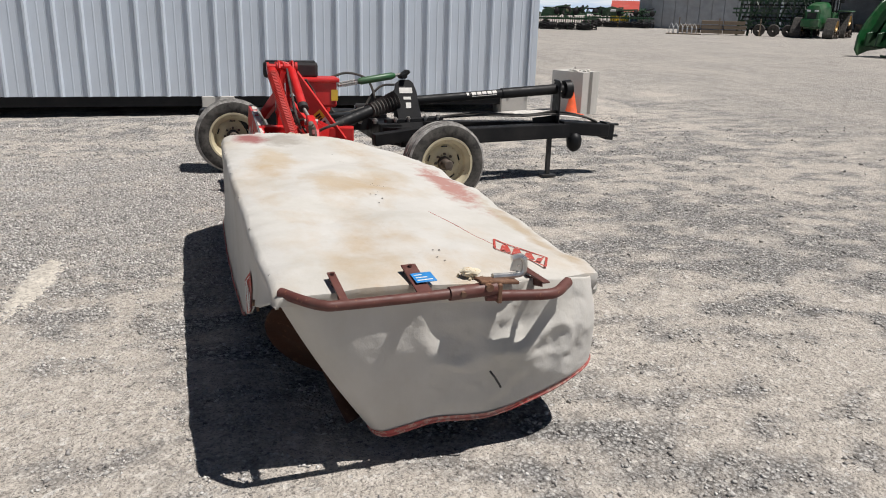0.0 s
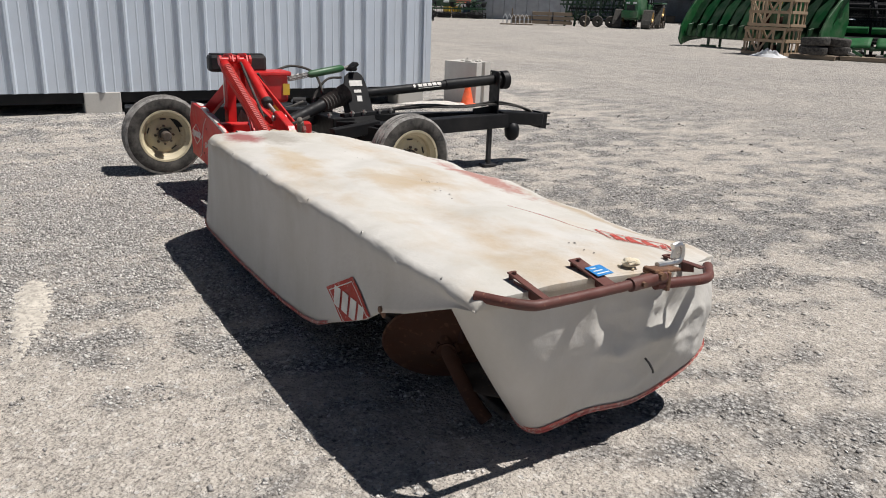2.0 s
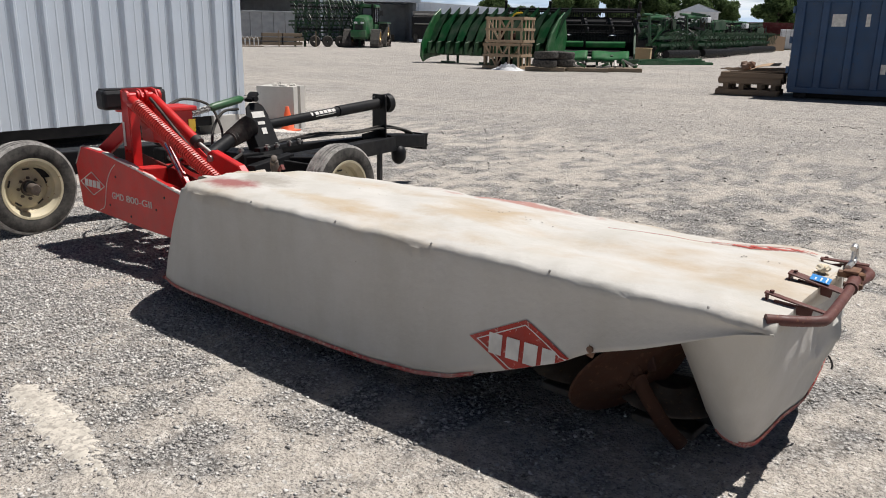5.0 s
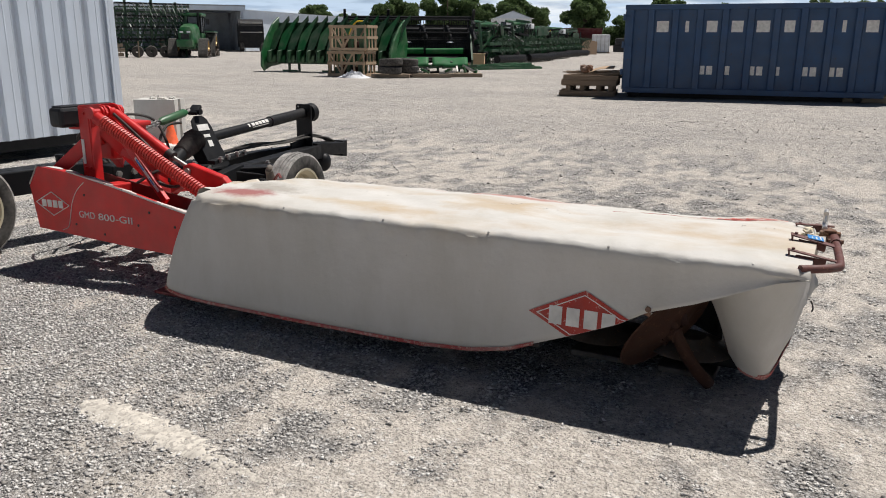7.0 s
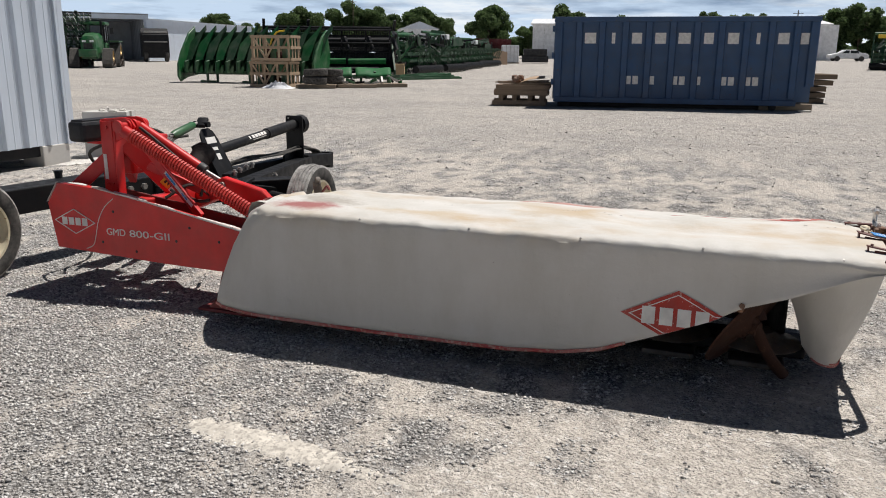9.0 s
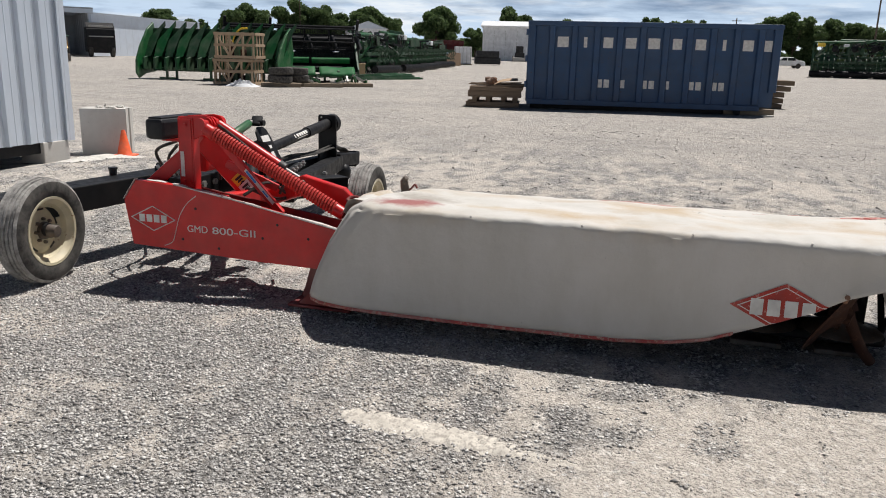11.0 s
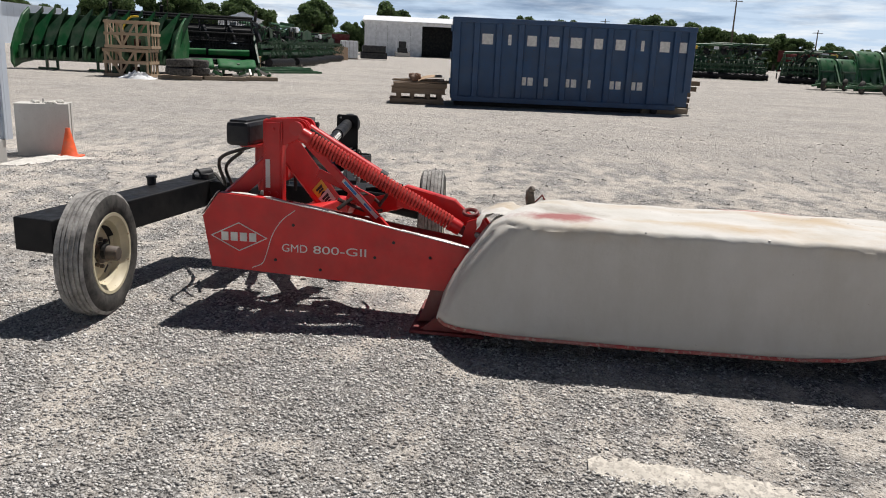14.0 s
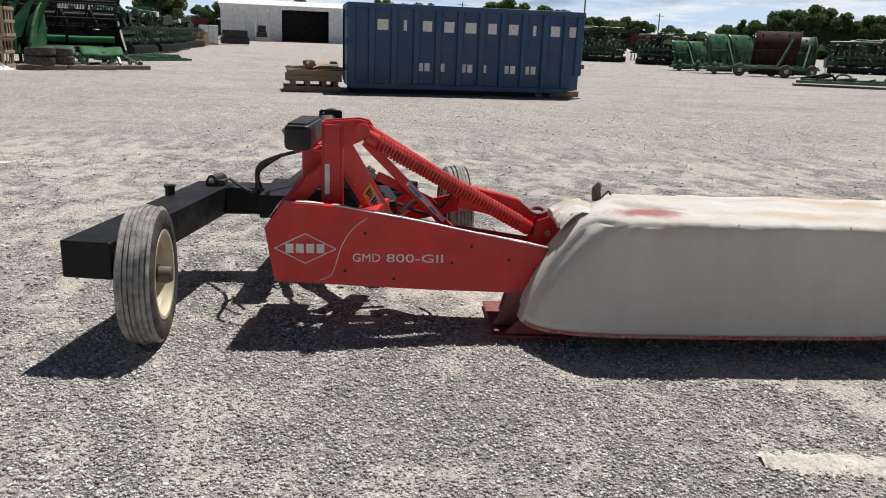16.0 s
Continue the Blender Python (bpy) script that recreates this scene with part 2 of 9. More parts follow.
def concrete():
    n = Nodes("cast_concrete")
    c = n.mix(n.noise(3.5, 6, 0.65), (0.42, 0.4, 0.37), (0.6, 0.585, 0.55))
    c = n.mix(n.ramp(n.noise(22, 5, 0.7), (0.6, 0.0), (0.72, 0.5)), c, (0.25, 0.235, 0.21))
    n.bump(n.noise(45, 5), 0.3, 0.006)
    return n.done(c, 0.9, 0.0, 0.25)


def leaves():
    n = Nodes("summer_leaves")
    g = n.node("ShaderNodeNewGeometry").outputs["Random Per Island"]
    c = n.ramp(g, (0.0, (0.065, 0.105, 0.042)), (0.6, (0.10, 0.155, 0.058)), (1.0, (0.14, 0.195, 0.08)))
    thin = n.node("ShaderNodeBsdfTranslucent")
    n.link(c, thin.inputs["Color"])
    both = n.node("ShaderNodeMixShader", Fac=0.5)
    n.link(n.b.outputs["BSDF"], both.inputs[1])
    n.link(thin.outputs["BSDF"], both.inputs[2])
    n.link(both.outputs["Shader"], n.t.nodes["Material Output"].inputs["Surface"])
    return n.done(c, 0.7, 0.0, 0.25)


M_GRAVEL, M_STONES, M_CLOTH, M_RUBBER, M_TREAD = gravel(), stones_mat(), cloth(), rubber(), tread_rubber()
M_WALL, M_CONC, M_LEAF = siding(), concrete(), leaves()
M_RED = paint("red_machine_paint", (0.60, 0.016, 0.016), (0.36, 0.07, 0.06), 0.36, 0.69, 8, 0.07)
# darker red; on the post web it stands in for shade
M_DARKRED = paint("dark_red_paint", (0.17, 0.018, 0.017), (0.12, 0.05, 0.04), 0.6, 0.62, 8, 0.2)
M_HEM = paint("faded_red_hem_webbing", (0.42, 0.075, 0.065), (0.5, 0.3, 0.25), 0.85, 0.52, 12, 0.6)
M_LOGORED = paint("printed_red", (0.45, 0.05, 0.035), (0.6, 0.4, 0.34), 0.75, 0.6, 14, 0.2)
M_HUB = paint("greasy_brown_hub", (0.075, 0.055, 0.042), (0.2, 0.12, 0.07), 0.6, 0.6, 14, 0.3)
M_OLDWOOD = wood("dark_weathered_pallet_timber", (0.12, 0.085, 0.055), (0.26, 0.2, 0.145))
M_WHITE = paint("printed_white", (0.74, 0.72, 0.68), (0.5, 0.4, 0.35), 0.6, 0.7, 14, 0.15)
M_BLACK = paint("black_machine_paint", (0.009, 0.0095, 0.011), (0.05, 0.045, 0.04), 0.48, 0.68, 8, 0.03, spec=0.22)
M_RUST = paint("brown_rusted_bar", (0.115, 0.034, 0.026), (0.20, 0.085, 0.05), 0.55, 0.62, 14, 0.12)
M_OLDRUST = paint("earth_brown_rusted_plate", (0.145, 0.068, 0.037), (0.24, 0.13, 0.075), 0.85, 0.55, 9, 0.4)
M_STEEL = paint("bright_worn_steel", (0.62, 0.61, 0.59), (0.3, 0.26, 0.22), 0.3, 0.68, 12, 0.2, metal=0.85)
M_ZINC = paint("dull_zinc", (0.38, 0.37, 0.35), (0.22, 0.15, 0.1), 0.45, 0.62, 20, 0.3, metal=0.6)
M_CREAM = paint("cream_rim_paint", (0.6, 0.53, 0.36), (0.28, 0.14, 0.07), 0.55, 0.62, 10, 0.35)
M_GREEN = paint("green_machine_paint", (0.009, 0.098, 0.026), (0.05, 0.1, 0.04), 0.38, 0.66, 4, 0.25)
M_DEEPGREEN = paint("deep_green_machine_paint", (0.007, 0.055, 0.018), (0.04, 0.06, 0.03), 0.45, 0.66, 4, 0.2)
M_YELLOW = paint("yellow_paint", (0.75, 0.5, 0.02), (0.4, 0.3, 0.1), 0.5, 0.66, 8, 0.2)
M_BLUE = paint("faded_blue_bin_paint", (0.026, 0.07, 0.158), (0.06, 0.05, 0.05), 0.5, 0.62, 3.2, 0.3, (0.09, 0.11, 0.14))
M_LABELBLUE = paint("blue_label", (0.03, 0.24, 0.6), (0.3, 0.4, 0.5), 0.4, 0.7, 20, 0.1)
M_GLASS = paint("dark_cab_glass", (0.012, 0.016, 0.018), (0.03, 0.03, 0.03), 0.08, 0.8, 3, 0.08)
M_ORANGE = paint("orange_cone_plastic", (0.85, 0.12, 0.03), (0.5, 0.12, 0.06), 0.5, 0.7, 14, 0.2)
# also the black of sheets that keep hidden spaces dark
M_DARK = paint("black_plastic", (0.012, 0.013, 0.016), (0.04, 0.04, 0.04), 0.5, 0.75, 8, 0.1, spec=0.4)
M_WOOD = wood("weathered_grey_timber", (0.2, 0.155, 0.11), (0.4, 0.33, 0.25))
M_NEWWOOD = wood("pale_pine", (0.45, 0.31, 0.18), (0.62, 0.47, 0.3))
M_LIME = paint("spilt_lime", (0.62, 0.59, 0.54), (0.4, 0.38, 0.35), 0.95, 0.55, 16, 0.5, (0.42, 0.4, 0.36))
M_SMEAR = paint("hardened_lime_smear", (0.60, 0.555, 0.485), (0.36, 0.33, 0.29), 0.95, 0.50, 14, 0.7, (0.42, 0.385, 0.335))
M_SHED = paint("white_sheet_wall", (0.74, 0.755, 0.77), (0.62, 0.62, 0.62), 0.5, 0.74, 2, 0.12, (0.6, 0.59, 0.57))
M_ROOFRED = paint("red_roof_sheet", (0.48, 0.07, 0.05), (0.4, 0.2, 0.15), 0.5, 0.7, 2, 0.2)
M_BARK = paint("tree_bark", (0.09, 0.065, 0.045), (0.14, 0.11, 0.08), 0.9, 0.55, 6, 0.1)
M_SPRING = paint("orange_red_spring_paint", (0.5, 0.03, 0.022), (0.28, 0.07, 0.05), 0.45, 0.68, 10, 0.1)
M_BRASS = paint("brass_flange", (0.42, 0.27, 0.1), (0.2, 0.12, 0.06), 0.45, 0.6, 20, 0.2, metal=0.7)
M_BAY = paint("darker_grey_sheet", (0.33, 0.355, 0.385), (0.2, 0.19, 0.18), 0.6, 0.7, 2, 0.2)
M_DECKRUST = paint("dark_brown_rusted_deck", (0.042, 0.015, 0.011), (0.07, 0.03, 0.018), 0.85, 0.6, 5, 0.06, spec=0.2)
M_DISC = paint("dark_rusted_disc", (0.058, 0.026, 0.017), (0.095, 0.048, 0.03), 0.85, 0.58, 9, 0.15, (0.12, 0.085, 0.06), spec=0.2)
M_FOAM = paint("yellowed_foam", (0.68, 0.6, 0.44), (0.45, 0.27, 0.12), 0.95, 0.56, 26, 0.5, (0.74, 0.71, 0.64))
M_PALLET = wood("brown_weathered_pallet_timber", (0.17, 0.12, 0.08), (0.34, 0.26, 0.19))
M_WORN = paint("scuffed_bare_paint", (0.66, 0.63, 0.58), (0.42, 0.12, 0.1), 0.55, 0.58, 22, 0.3, (0.5, 0.46, 0.4))
M_CRATE = wood("brown_crate_softwood", (0.36, 0.26, 0.17), (0.52, 0.4, 0.28))
M_SHEETGREEN = paint("green_sheet_metal", (0.012, 0.12, 0.035), (0.04, 0.1, 0.04), 0.6, 0.68, 4, 0.1, spec=0.2)
M_CARD = wood("tan_cardboard", (0.42, 0.29, 0.19), (0.52, 0.38, 0.26))
M_MAROON = paint("dull_maroon_paint", (0.075, 0.011, 0.013), (0.06, 0.03, 0.025), 0.75, 0.62, 6, 0.1, spec=0.2)


# ---- mesh helpers ----
def part(name, bm, material, parent=None, label="", smooth=False):
    """Links a bmesh as one mesh object, under a thing or part if one is given."""
    me = bpy.data.meshes.new(name)
    bmesh.ops.recalc_face_normals(bm, faces=bm.faces)
    if smooth:
        for f in bm.faces:
            f.smooth = True
    bm.to_mesh(me)
    bm.free()
    me.materials.append(material)
    if smooth:
        me.set_sharp_from_angle(angle=radians(38))
    ob = new(name, me)
    if parent is not None:
        ob.parent = parent
    if label:
        tagged(ob, label)
    return ob


def raw(name, verts, faces, material, parent=None, label="", smooth=False):
    """The same from lists of points and faces."""
    me = bpy.data.meshes.new(name)
    me.from_pydata(verts, [], faces)
    me.materials.append(material)
    if smooth:
        me.polygons.foreach_set("use_smooth", [True] * len(me.polygons))
    me.update()
    ob = new(name, me)
    if parent is not None:
        ob.parent = parent
    if label:
        tagged(ob, label)
    return ob


def shared(name, ob, parent, m):
    """Another object on the mesh of ob."""
    o = new(name, ob.data)
    o.parent = parent
    o.matrix_basis = m
    return o


def thing(name, label, category, m=None, group=""):
    ob = new(name)
    ob.empty_display_size = 0.2
    if m is not None:
        ob.matrix_world = m
    return tagged(ob, label, category, group)


def box(bm, lo, hi, bevel=0.0, m=None):
    c = [(a + b) / 2 for a, b in zip(lo, hi)]
    s = [max(1e-4, abs(b - a)) for a, b in zip(lo, hi)]
    g = bmesh.ops.create_cube(bm, size=1.0, matrix=Matrix.LocRotScale(c, None, s))
    vs = g["verts"]
    if bevel > 0:
        es = list({e for v in vs for e in v.link_edges})
        r = bmesh.ops.bevel(bm, geom=es, offset=min(bevel, min(s) * 0.4), segments=2, profile=0.5, affect='EDGES')
        vs = list({v for f in r["faces"] for v in f.verts} | {v for v in vs if v.is_valid})
    if m is not None:
        bmesh.ops.transform(bm, matrix=m, verts=vs)
    return vs


def axes(p, q, up=(0, 0, 1)):
    """A frame at p whose x axis runs to q."""
    x = (Vector(q) - Vector(p)).normalized()
    u = Vector(up)
    if abs(x.dot(u)) > 0.98:
        u = Vector((0, 1, 0))
    y = u.cross(x).normalized()
    z = x.cross(y)
    m = Matrix((x, y, z)).transposed().to_4x4()
    m.translation = p
    return m


def bar(bm, p, q, w, h, bevel=0.004, up=(0, 0, 1)):
    """A square bar from p to q, w wide and h high."""
    d = (Vector(q) - Vector(p)).length
    return box(bm, (0, -w / 2, -h / 2), (d, w / 2, h / 2), bevel, axes(p, q, up))


def cyl(bm, p, q, r, r2=None, seg=16):
    d = (Vector(q) - Vector(p)).length
    m = axes(p, q) @ pose(d / 2, 0, 0, 0, 90, 0)
    return bmesh.ops.create_cone(bm, cap_ends=True, segments=seg, radius1=r, radius2=r if r2 is None else r2, depth=d, matrix=m)["verts"]


def tube(bm, pts, r, seg=8, closed=False):
    """A round tube along points."""
    pts = [Vector(p) for p in pts]
    n = len(pts)
    rings = []
    side = None
    for i, p in enumerate(pts):
        a = pts[i - 1] if i or closed else p
        b = pts[(i + 1) % n] if i < n - 1 or closed else p
        t = (b - a).normalized()
        if side is None:
            side = t.cross(Vector((0, 0, 1)) if abs(t.z) < 0.95 else Vector((0, 1, 0))).normalized()
        side = (side - t * side.dot(t)).normalized()
        up = side.cross(t)
        rr = r[i] if isinstance(r, (list, tuple)) else r
        rings.append([bm.verts.new(p + (side * math.cos(k * math.tau / seg) + up * math.sin(k * math.tau / seg)) * rr) for k in range(seg)])
    for i in range(n if closed else n - 1):
        a, b = rings[i], rings[(i + 1) % n]
        for k in range(seg):
            bm.faces.new((a[k], a[(k + 1) % seg], b[(k + 1) % seg], b[k]))
    if not closed:
        bm.faces.new(rings[0][::-1])
        bm.faces.new(rings[-1])


def curve_pts(ctrl, n=8):
    """A smooth line through control points."""
    c = [Vector(p) for p in ctrl]
    c = [c[0] * 2 - c[1]] + c + [c[-1] * 2 - c[-2]]
    out = []
    for i in range(1, len(c) - 2):
        for k in range(n):
            t = k / n
            p0, p1, p2, p3 = c[i - 1], c[i], c[i + 1], c[i + 2]
            out.append(0.5 * ((2 * p1) + (p2 - p0) * t + (2 * p0 - 5 * p1 + 4 * p2 - p3) * t * t + (3 * p1 - p0 - 3 * p2 + p3) * t ** 3))
    out.append(c[-2])
    return out


def lathe(bm, profile, m, seg=40):
    """Turns (radius, along) pairs about the local z axis."""
    rings = []
    for r, z in profile:
        if r < 1e-5:
            rings.append([bm.verts.new(m @ Vector((0, 0, z)))])
        else:
            rings.append([bm.verts.new(m @ Vector((r * math.cos(k * math.tau / seg), r * math.sin(k * math.tau / seg), z))) for k in range(seg)])
    for a, b in zip(rings, rings[1:]):
        for k in range(seg):
            j = (k + 1) % seg
            if len(a) == 1 and len(b) == 1:
                continue
            if len(a) == 1:
                bm.faces.new((a[0], b[k], b[j]))
            elif len(b) == 1:
                bm.faces.new((a[k], a[j], b[0]))
            else:
                bm.faces.new((a[k], a[j], b[j], b[k]))


def plate(bm, outline, thick, m=None, bevel=0.0):
    """A plate from an outline in local x and z, thick along local y."""
    a = [bm.verts.new((x, -thick / 2, z)) for x, z in outline]
    b = [bm.verts.new((x, thick / 2, z)) for x, z in outline]
    fs = [bm.faces.new(a), bm.faces.new(b[::-1])]
    n = len(a)
    for i in range(n):
        fs.append(bm.faces.new((a[i], b[i], b[(i + 1) % n], a[(i + 1) % n])))
    vs = a + b
    if bevel > 0:
        es = list(set(fs[0].edges) | set(fs[1].edges))
        r = bmesh.ops.bevel(bm, geom=es, offset=bevel, segments=1, affect='EDGES')
        vs = list({v for f in r["faces"] for v in f.verts} | {v for v in vs if v.is_valid})
    if m is not None:
        bmesh.ops.transform(bm, matrix=m, verts=vs)
    return vs


def grid_mesh(bm, rows):
    """Faces over rows of points."""
    vs = [[bm.verts.new(p) for p in row] for row in rows]
    for a, b in zip(vs, vs[1:]):
        for i in range(len(a) - 1):
            bm.faces.new((a[i], a[i + 1], b[i + 1], b[i]))
    return vs


def lerp(x, table):
    """Straight interpolation in pairs sorted by their first number."""
    if x <= table[0][0]:
        return table[0][1]
    for (a, u), (b, v) in zip(table, table[1:]):
        if x <= b:
            return u + (v - u) * (x - a) / (b - a)
    return table[-1][1]


def ease(a, b, x):
    t = min(1.0, max(0.0, (x - a) / (b - a)))
    return t * t * (3 - 2 * t)


def lettering(name, text, size, m, material, parent, extrude=0.002, label="", width=None):
    """Raised letters in the built-in font, as a mesh."""
    cu = bpy.data.curves.new(name, 'FONT')
    cu.body, cu.size, cu.extrude = text, size, extrude
    cu.align_x = 'LEFT'
    ob = bpy.data.objects.new(name, cu)
    me = bpy.data.meshes.new_from_object(ob)
    bpy.data.objects.remove(ob)
    if width:
        xs = [v.co.x for v in me.vertices]
        k = width / (max(xs) - min(xs))
        for v in me.vertices:
            v.co.x *= k
    me.transform(m)
    me.materials.clear()
    me.materials.append(material)
    o = new(name, me)
    o.parent = parent
    if label:
        tagged(o, label)
    return o


def soft_noise(x, y, z=0.0):
    return noise.noise(Vector((x, y, z)))


# ---- ground ----
def lie(x, y):
    """Height of the yard: level round the machine, rising gently away from it."""
    r = math.hypot(x, y - 5)
    z = 0.0085 * (max(0.0, min(r, 120.0) - 10.0))
    bank = ease(9.4, 10.6, y) * (1 - ease(10.9, 11.6, y)) * (1 - ease(4.6, 5.6, x)) * ease(-3.2, -0.4, x)
    return z + 0.07 * bank


def packing(x, y):
    """How far traffic has packed the fines: over 0.5 they lie open, under it loose stone covers them."""
    p = 0.16 * soft_noise(x * 0.4, y * 0.7, 21.0) + 0.20 * soft_noise(x * 1.3, y * 2.1, 4.0) + 0.34 * soft_noise(x * 3.1, y * 4.9, 8.0) + 0.22 * soft_noise(x * 7.3, y * 8.6, 15.0)
    for cx, cy, rx, ry, much in ((-0.6, 2.7, 2.3, 2.1, 0.17), (2.7, 2.3, 2.6, 2.4, 0.10), (-1.4, 5.6, 1.5, 1.6, -0.06)):
        p += much * (1 - ease(0.1, 1.0, math.hypot((x - cx) / rx, (y - cy) / ry)))
    # beyond the near yard it evens out
    return 0.5 + p * (1 - ease(0.0, 5.0, max(-4.0 - x, x - 6.0, 0.4 - y, y - 11.6)))


def relief(x, y):
    near = 1 - ease(14, 30, math.hypot(x, y - 5))
    if near <= 0:
        return lie(x, y)
    return lie(x, y) + near * (0.010 * soft_noise(x * 1.1, y * 1.1, 3.1) + 0.006 * soft_noise(x * 3.7, y * 3.7, 7.7) + 0.0035 * soft_noise(x * 11, y * 11, 1.3) - 0.006)


def spread(lo, hi, step, reach):
    """Even steps from lo to hi, then ever wider ones out to reach."""
    out = [lo + i * (hi - lo) / round((hi - lo) / step) for i in range(round((hi - lo) / step) + 1)]
    d, a, b = step, lo, hi
    left, right = [], []
    while b < reach:
        d *= 1.17
        a, b = a - d, b + d
        left.append(a), right.append(b)
    return left[::-1] + out + right


gx, gy = spread(-4.0, 6.0, 0.055, 2500), spread(0.4, 11.6, 0.055, 2500)
g_verts = [(x, y, relief(x, y)) for y in gy for x in gx]
g_n = len(gx)
g_faces = [(j * g_n + i, j * g_n + i + 1, (j + 1) * g_n + i + 1, (j + 1) * g_n + i) for j in range(len(gy) - 1) for i in range(g_n - 1)]
ground = raw("ground", g_verts, g_faces, M_GRAVEL, smooth=True)
ground.data.attributes.new("packing", 'FLOAT', 'POINT').data.foreach_set("value", [packing(v[0], v[1]) for v in g_verts])
tagged(ground, "pale grey crushed limestone yard with packed tracks", "ground", kind="structure")


def scatter_stones(name, count, x0, x1, y0, y1, small, big, seed, loose, label):
    """Loose chips as one mesh: squashed, skewed octahedra lying on the ground."""
    rng = np.random.default_rng(seed)
    x, y = rng.uniform(x0, x1, count * 2), rng.uniform(y0, y1, count * 2)
    keep = []
    for i in range(count * 2):
        d = 0.55 + 1.9 * (0.5 - packing(x[i], y[i])) + 0.5 * soft_noise(x[i] * 6.5, y[i] * 6.5, 2.0)
        rim = min(x[i] - x0, x1 - x[i], y[i] - y0, y1 - y[i]) / (0.16 * min(x1 - x0, y1 - y0))
        if rng.random() < (d + loose(x[i], y[i])) * min(1.0, rim):
            keep.append(i)
    keep = np.array(keep[:count])
    x, y = x[keep], y[keep]
    n = len(x)
    size = small + (big - small) * rng.random(n) ** 3.4
    base = np.array([(1, 0, 0), (0, 1, 0), (-1, 0, 0), (0, -1, 0), (0.1, 0.1, 0.75), (0, 0, -0.6)], float)
    v = base[None] * (0.65 + 0.7 * rng.random((n, 6, 1))) + rng.normal(0, 0.22, (n, 6, 3))
    a = rng.random(n) * math.tau
    ca, sa = np.cos(a)[:, None], np.sin(a)[:, None]
    vx = (v[..., 0] * ca - v[..., 1] * sa * 0.75) * size[:, None] + x[:, None]
    vy = (v[..., 0] * sa + v[..., 1] * ca * 0.75) * size[:, None] + y[:, None]
    z = np.array([relief(p, q) for p, q in zip(x, y)])
    vz = v[..., 2] * size[:, None] * 0.75 + z[:, None] + size[:, None] * 0.18
    verts = np.stack([vx, vy, vz], -1).reshape(-1, 3).astype(np.float32)
    tri = np.array([(0, 1, 4), (1, 2, 4), (2, 3, 4), (3, 0, 4), (1, 0, 5), (2, 1, 5), (3, 2, 5), (0, 3, 5)])
    faces = (tri[None] + 6 * np.arange(n)[:, None, None]).reshape(-1, 3).astype(np.int32)
    me = bpy.data.meshes.new(name)
    me.vertices.add(len(verts))
    me.vertices.foreach_set("co", verts.ravel())
    me.loops.add(faces.size)
    me.loops.foreach_set("vertex_index", faces.ravel())
    me.polygons.add(len(faces))
    me.polygons.foreach_set("loop_start", np.arange(0, faces.size, 3, dtype=np.int32))
    me.update(calc_edges=True)
    me.materials.append(M_STONES)
    return tagged(new(name, me), label, "gravel", kind="stuff")


scatter_stones("loose_gravel", 150000, -2.9, 0.7, 0.9, 8.6, 0.0034, 0.0135, 11, lambda x, y: -0.25 + 0.6 * ease(3.8, 5.0, y), "loose grey limestone chips strewn over the yard")
scatter_stones("scattered_gravel", 75000, 0.4, 5.6, 0.4, 8.4, 0.004, 0.014, 13, lambda x, y: -0.3 - 0.15 * ease(3.0, 5.2, x), "thin scatter of limestone chips on packed fines")
scatter_stones("lane_stones", 10000, 2.0, 15.0, -4.0, 11.0, 0.007, 0.026, 14, lambda x, y: -0.2, "scattered larger stones on the packed lane")
scatter_stones("coarse_gravel", 24000, -3.4, 6.5, 6.5, 11.3, 0.005, 0.018, 12, lambda x, y: 0.4 - 0.8 * ease(1.5, 4.5, x) * (1 - ease(10, 10.6, y)), "coarser limestone chips banked by the building")


def lime_strip():
    """A hard, pale smear of spilt lime left on the gravel."""
    bm = bmesh.new()
    rows = []
    n = 110
    for i in range(n + 1):
        t = i / n
        cx, cy = -0.935 - 0.10 * t + 0.012 * math.sin(5 * t), 4.89 - 1.06 * t
        half = 0.092 * math.sin(math.pi * min(1, t * 6 + 0.25) / 2) * (1 - 0.72 * ease(0.5, 1.0, t)) * (1 + 0.35 * soft_noise(t * 17, 1.0)) + 0.006
        row = []
        for k in range(17):
            u = k / 8 - 1
            x, y = cx + half * u, cy
            rough = 0.9 * soft_noise(x * 24, y * 24, 3.0) + 0.7 * soft_noise(x * 60, y * 60, 7.0)
            row.append((x, y, relief(x, y) + 0.012 * (1 - 1.25 * u * u) + 0.011 * rough - 0.001 - 0.010 * ease(0.45, 1.0, t)))
        rows.append(row)
    grid_mesh(bm, rows)
    ob = part("lime_smear", bm, M_SMEAR, smooth=True)
    tagged(ob, "pale hardened smear of lime on the gravel", "ground mark", kind="structure")


lime_strip()


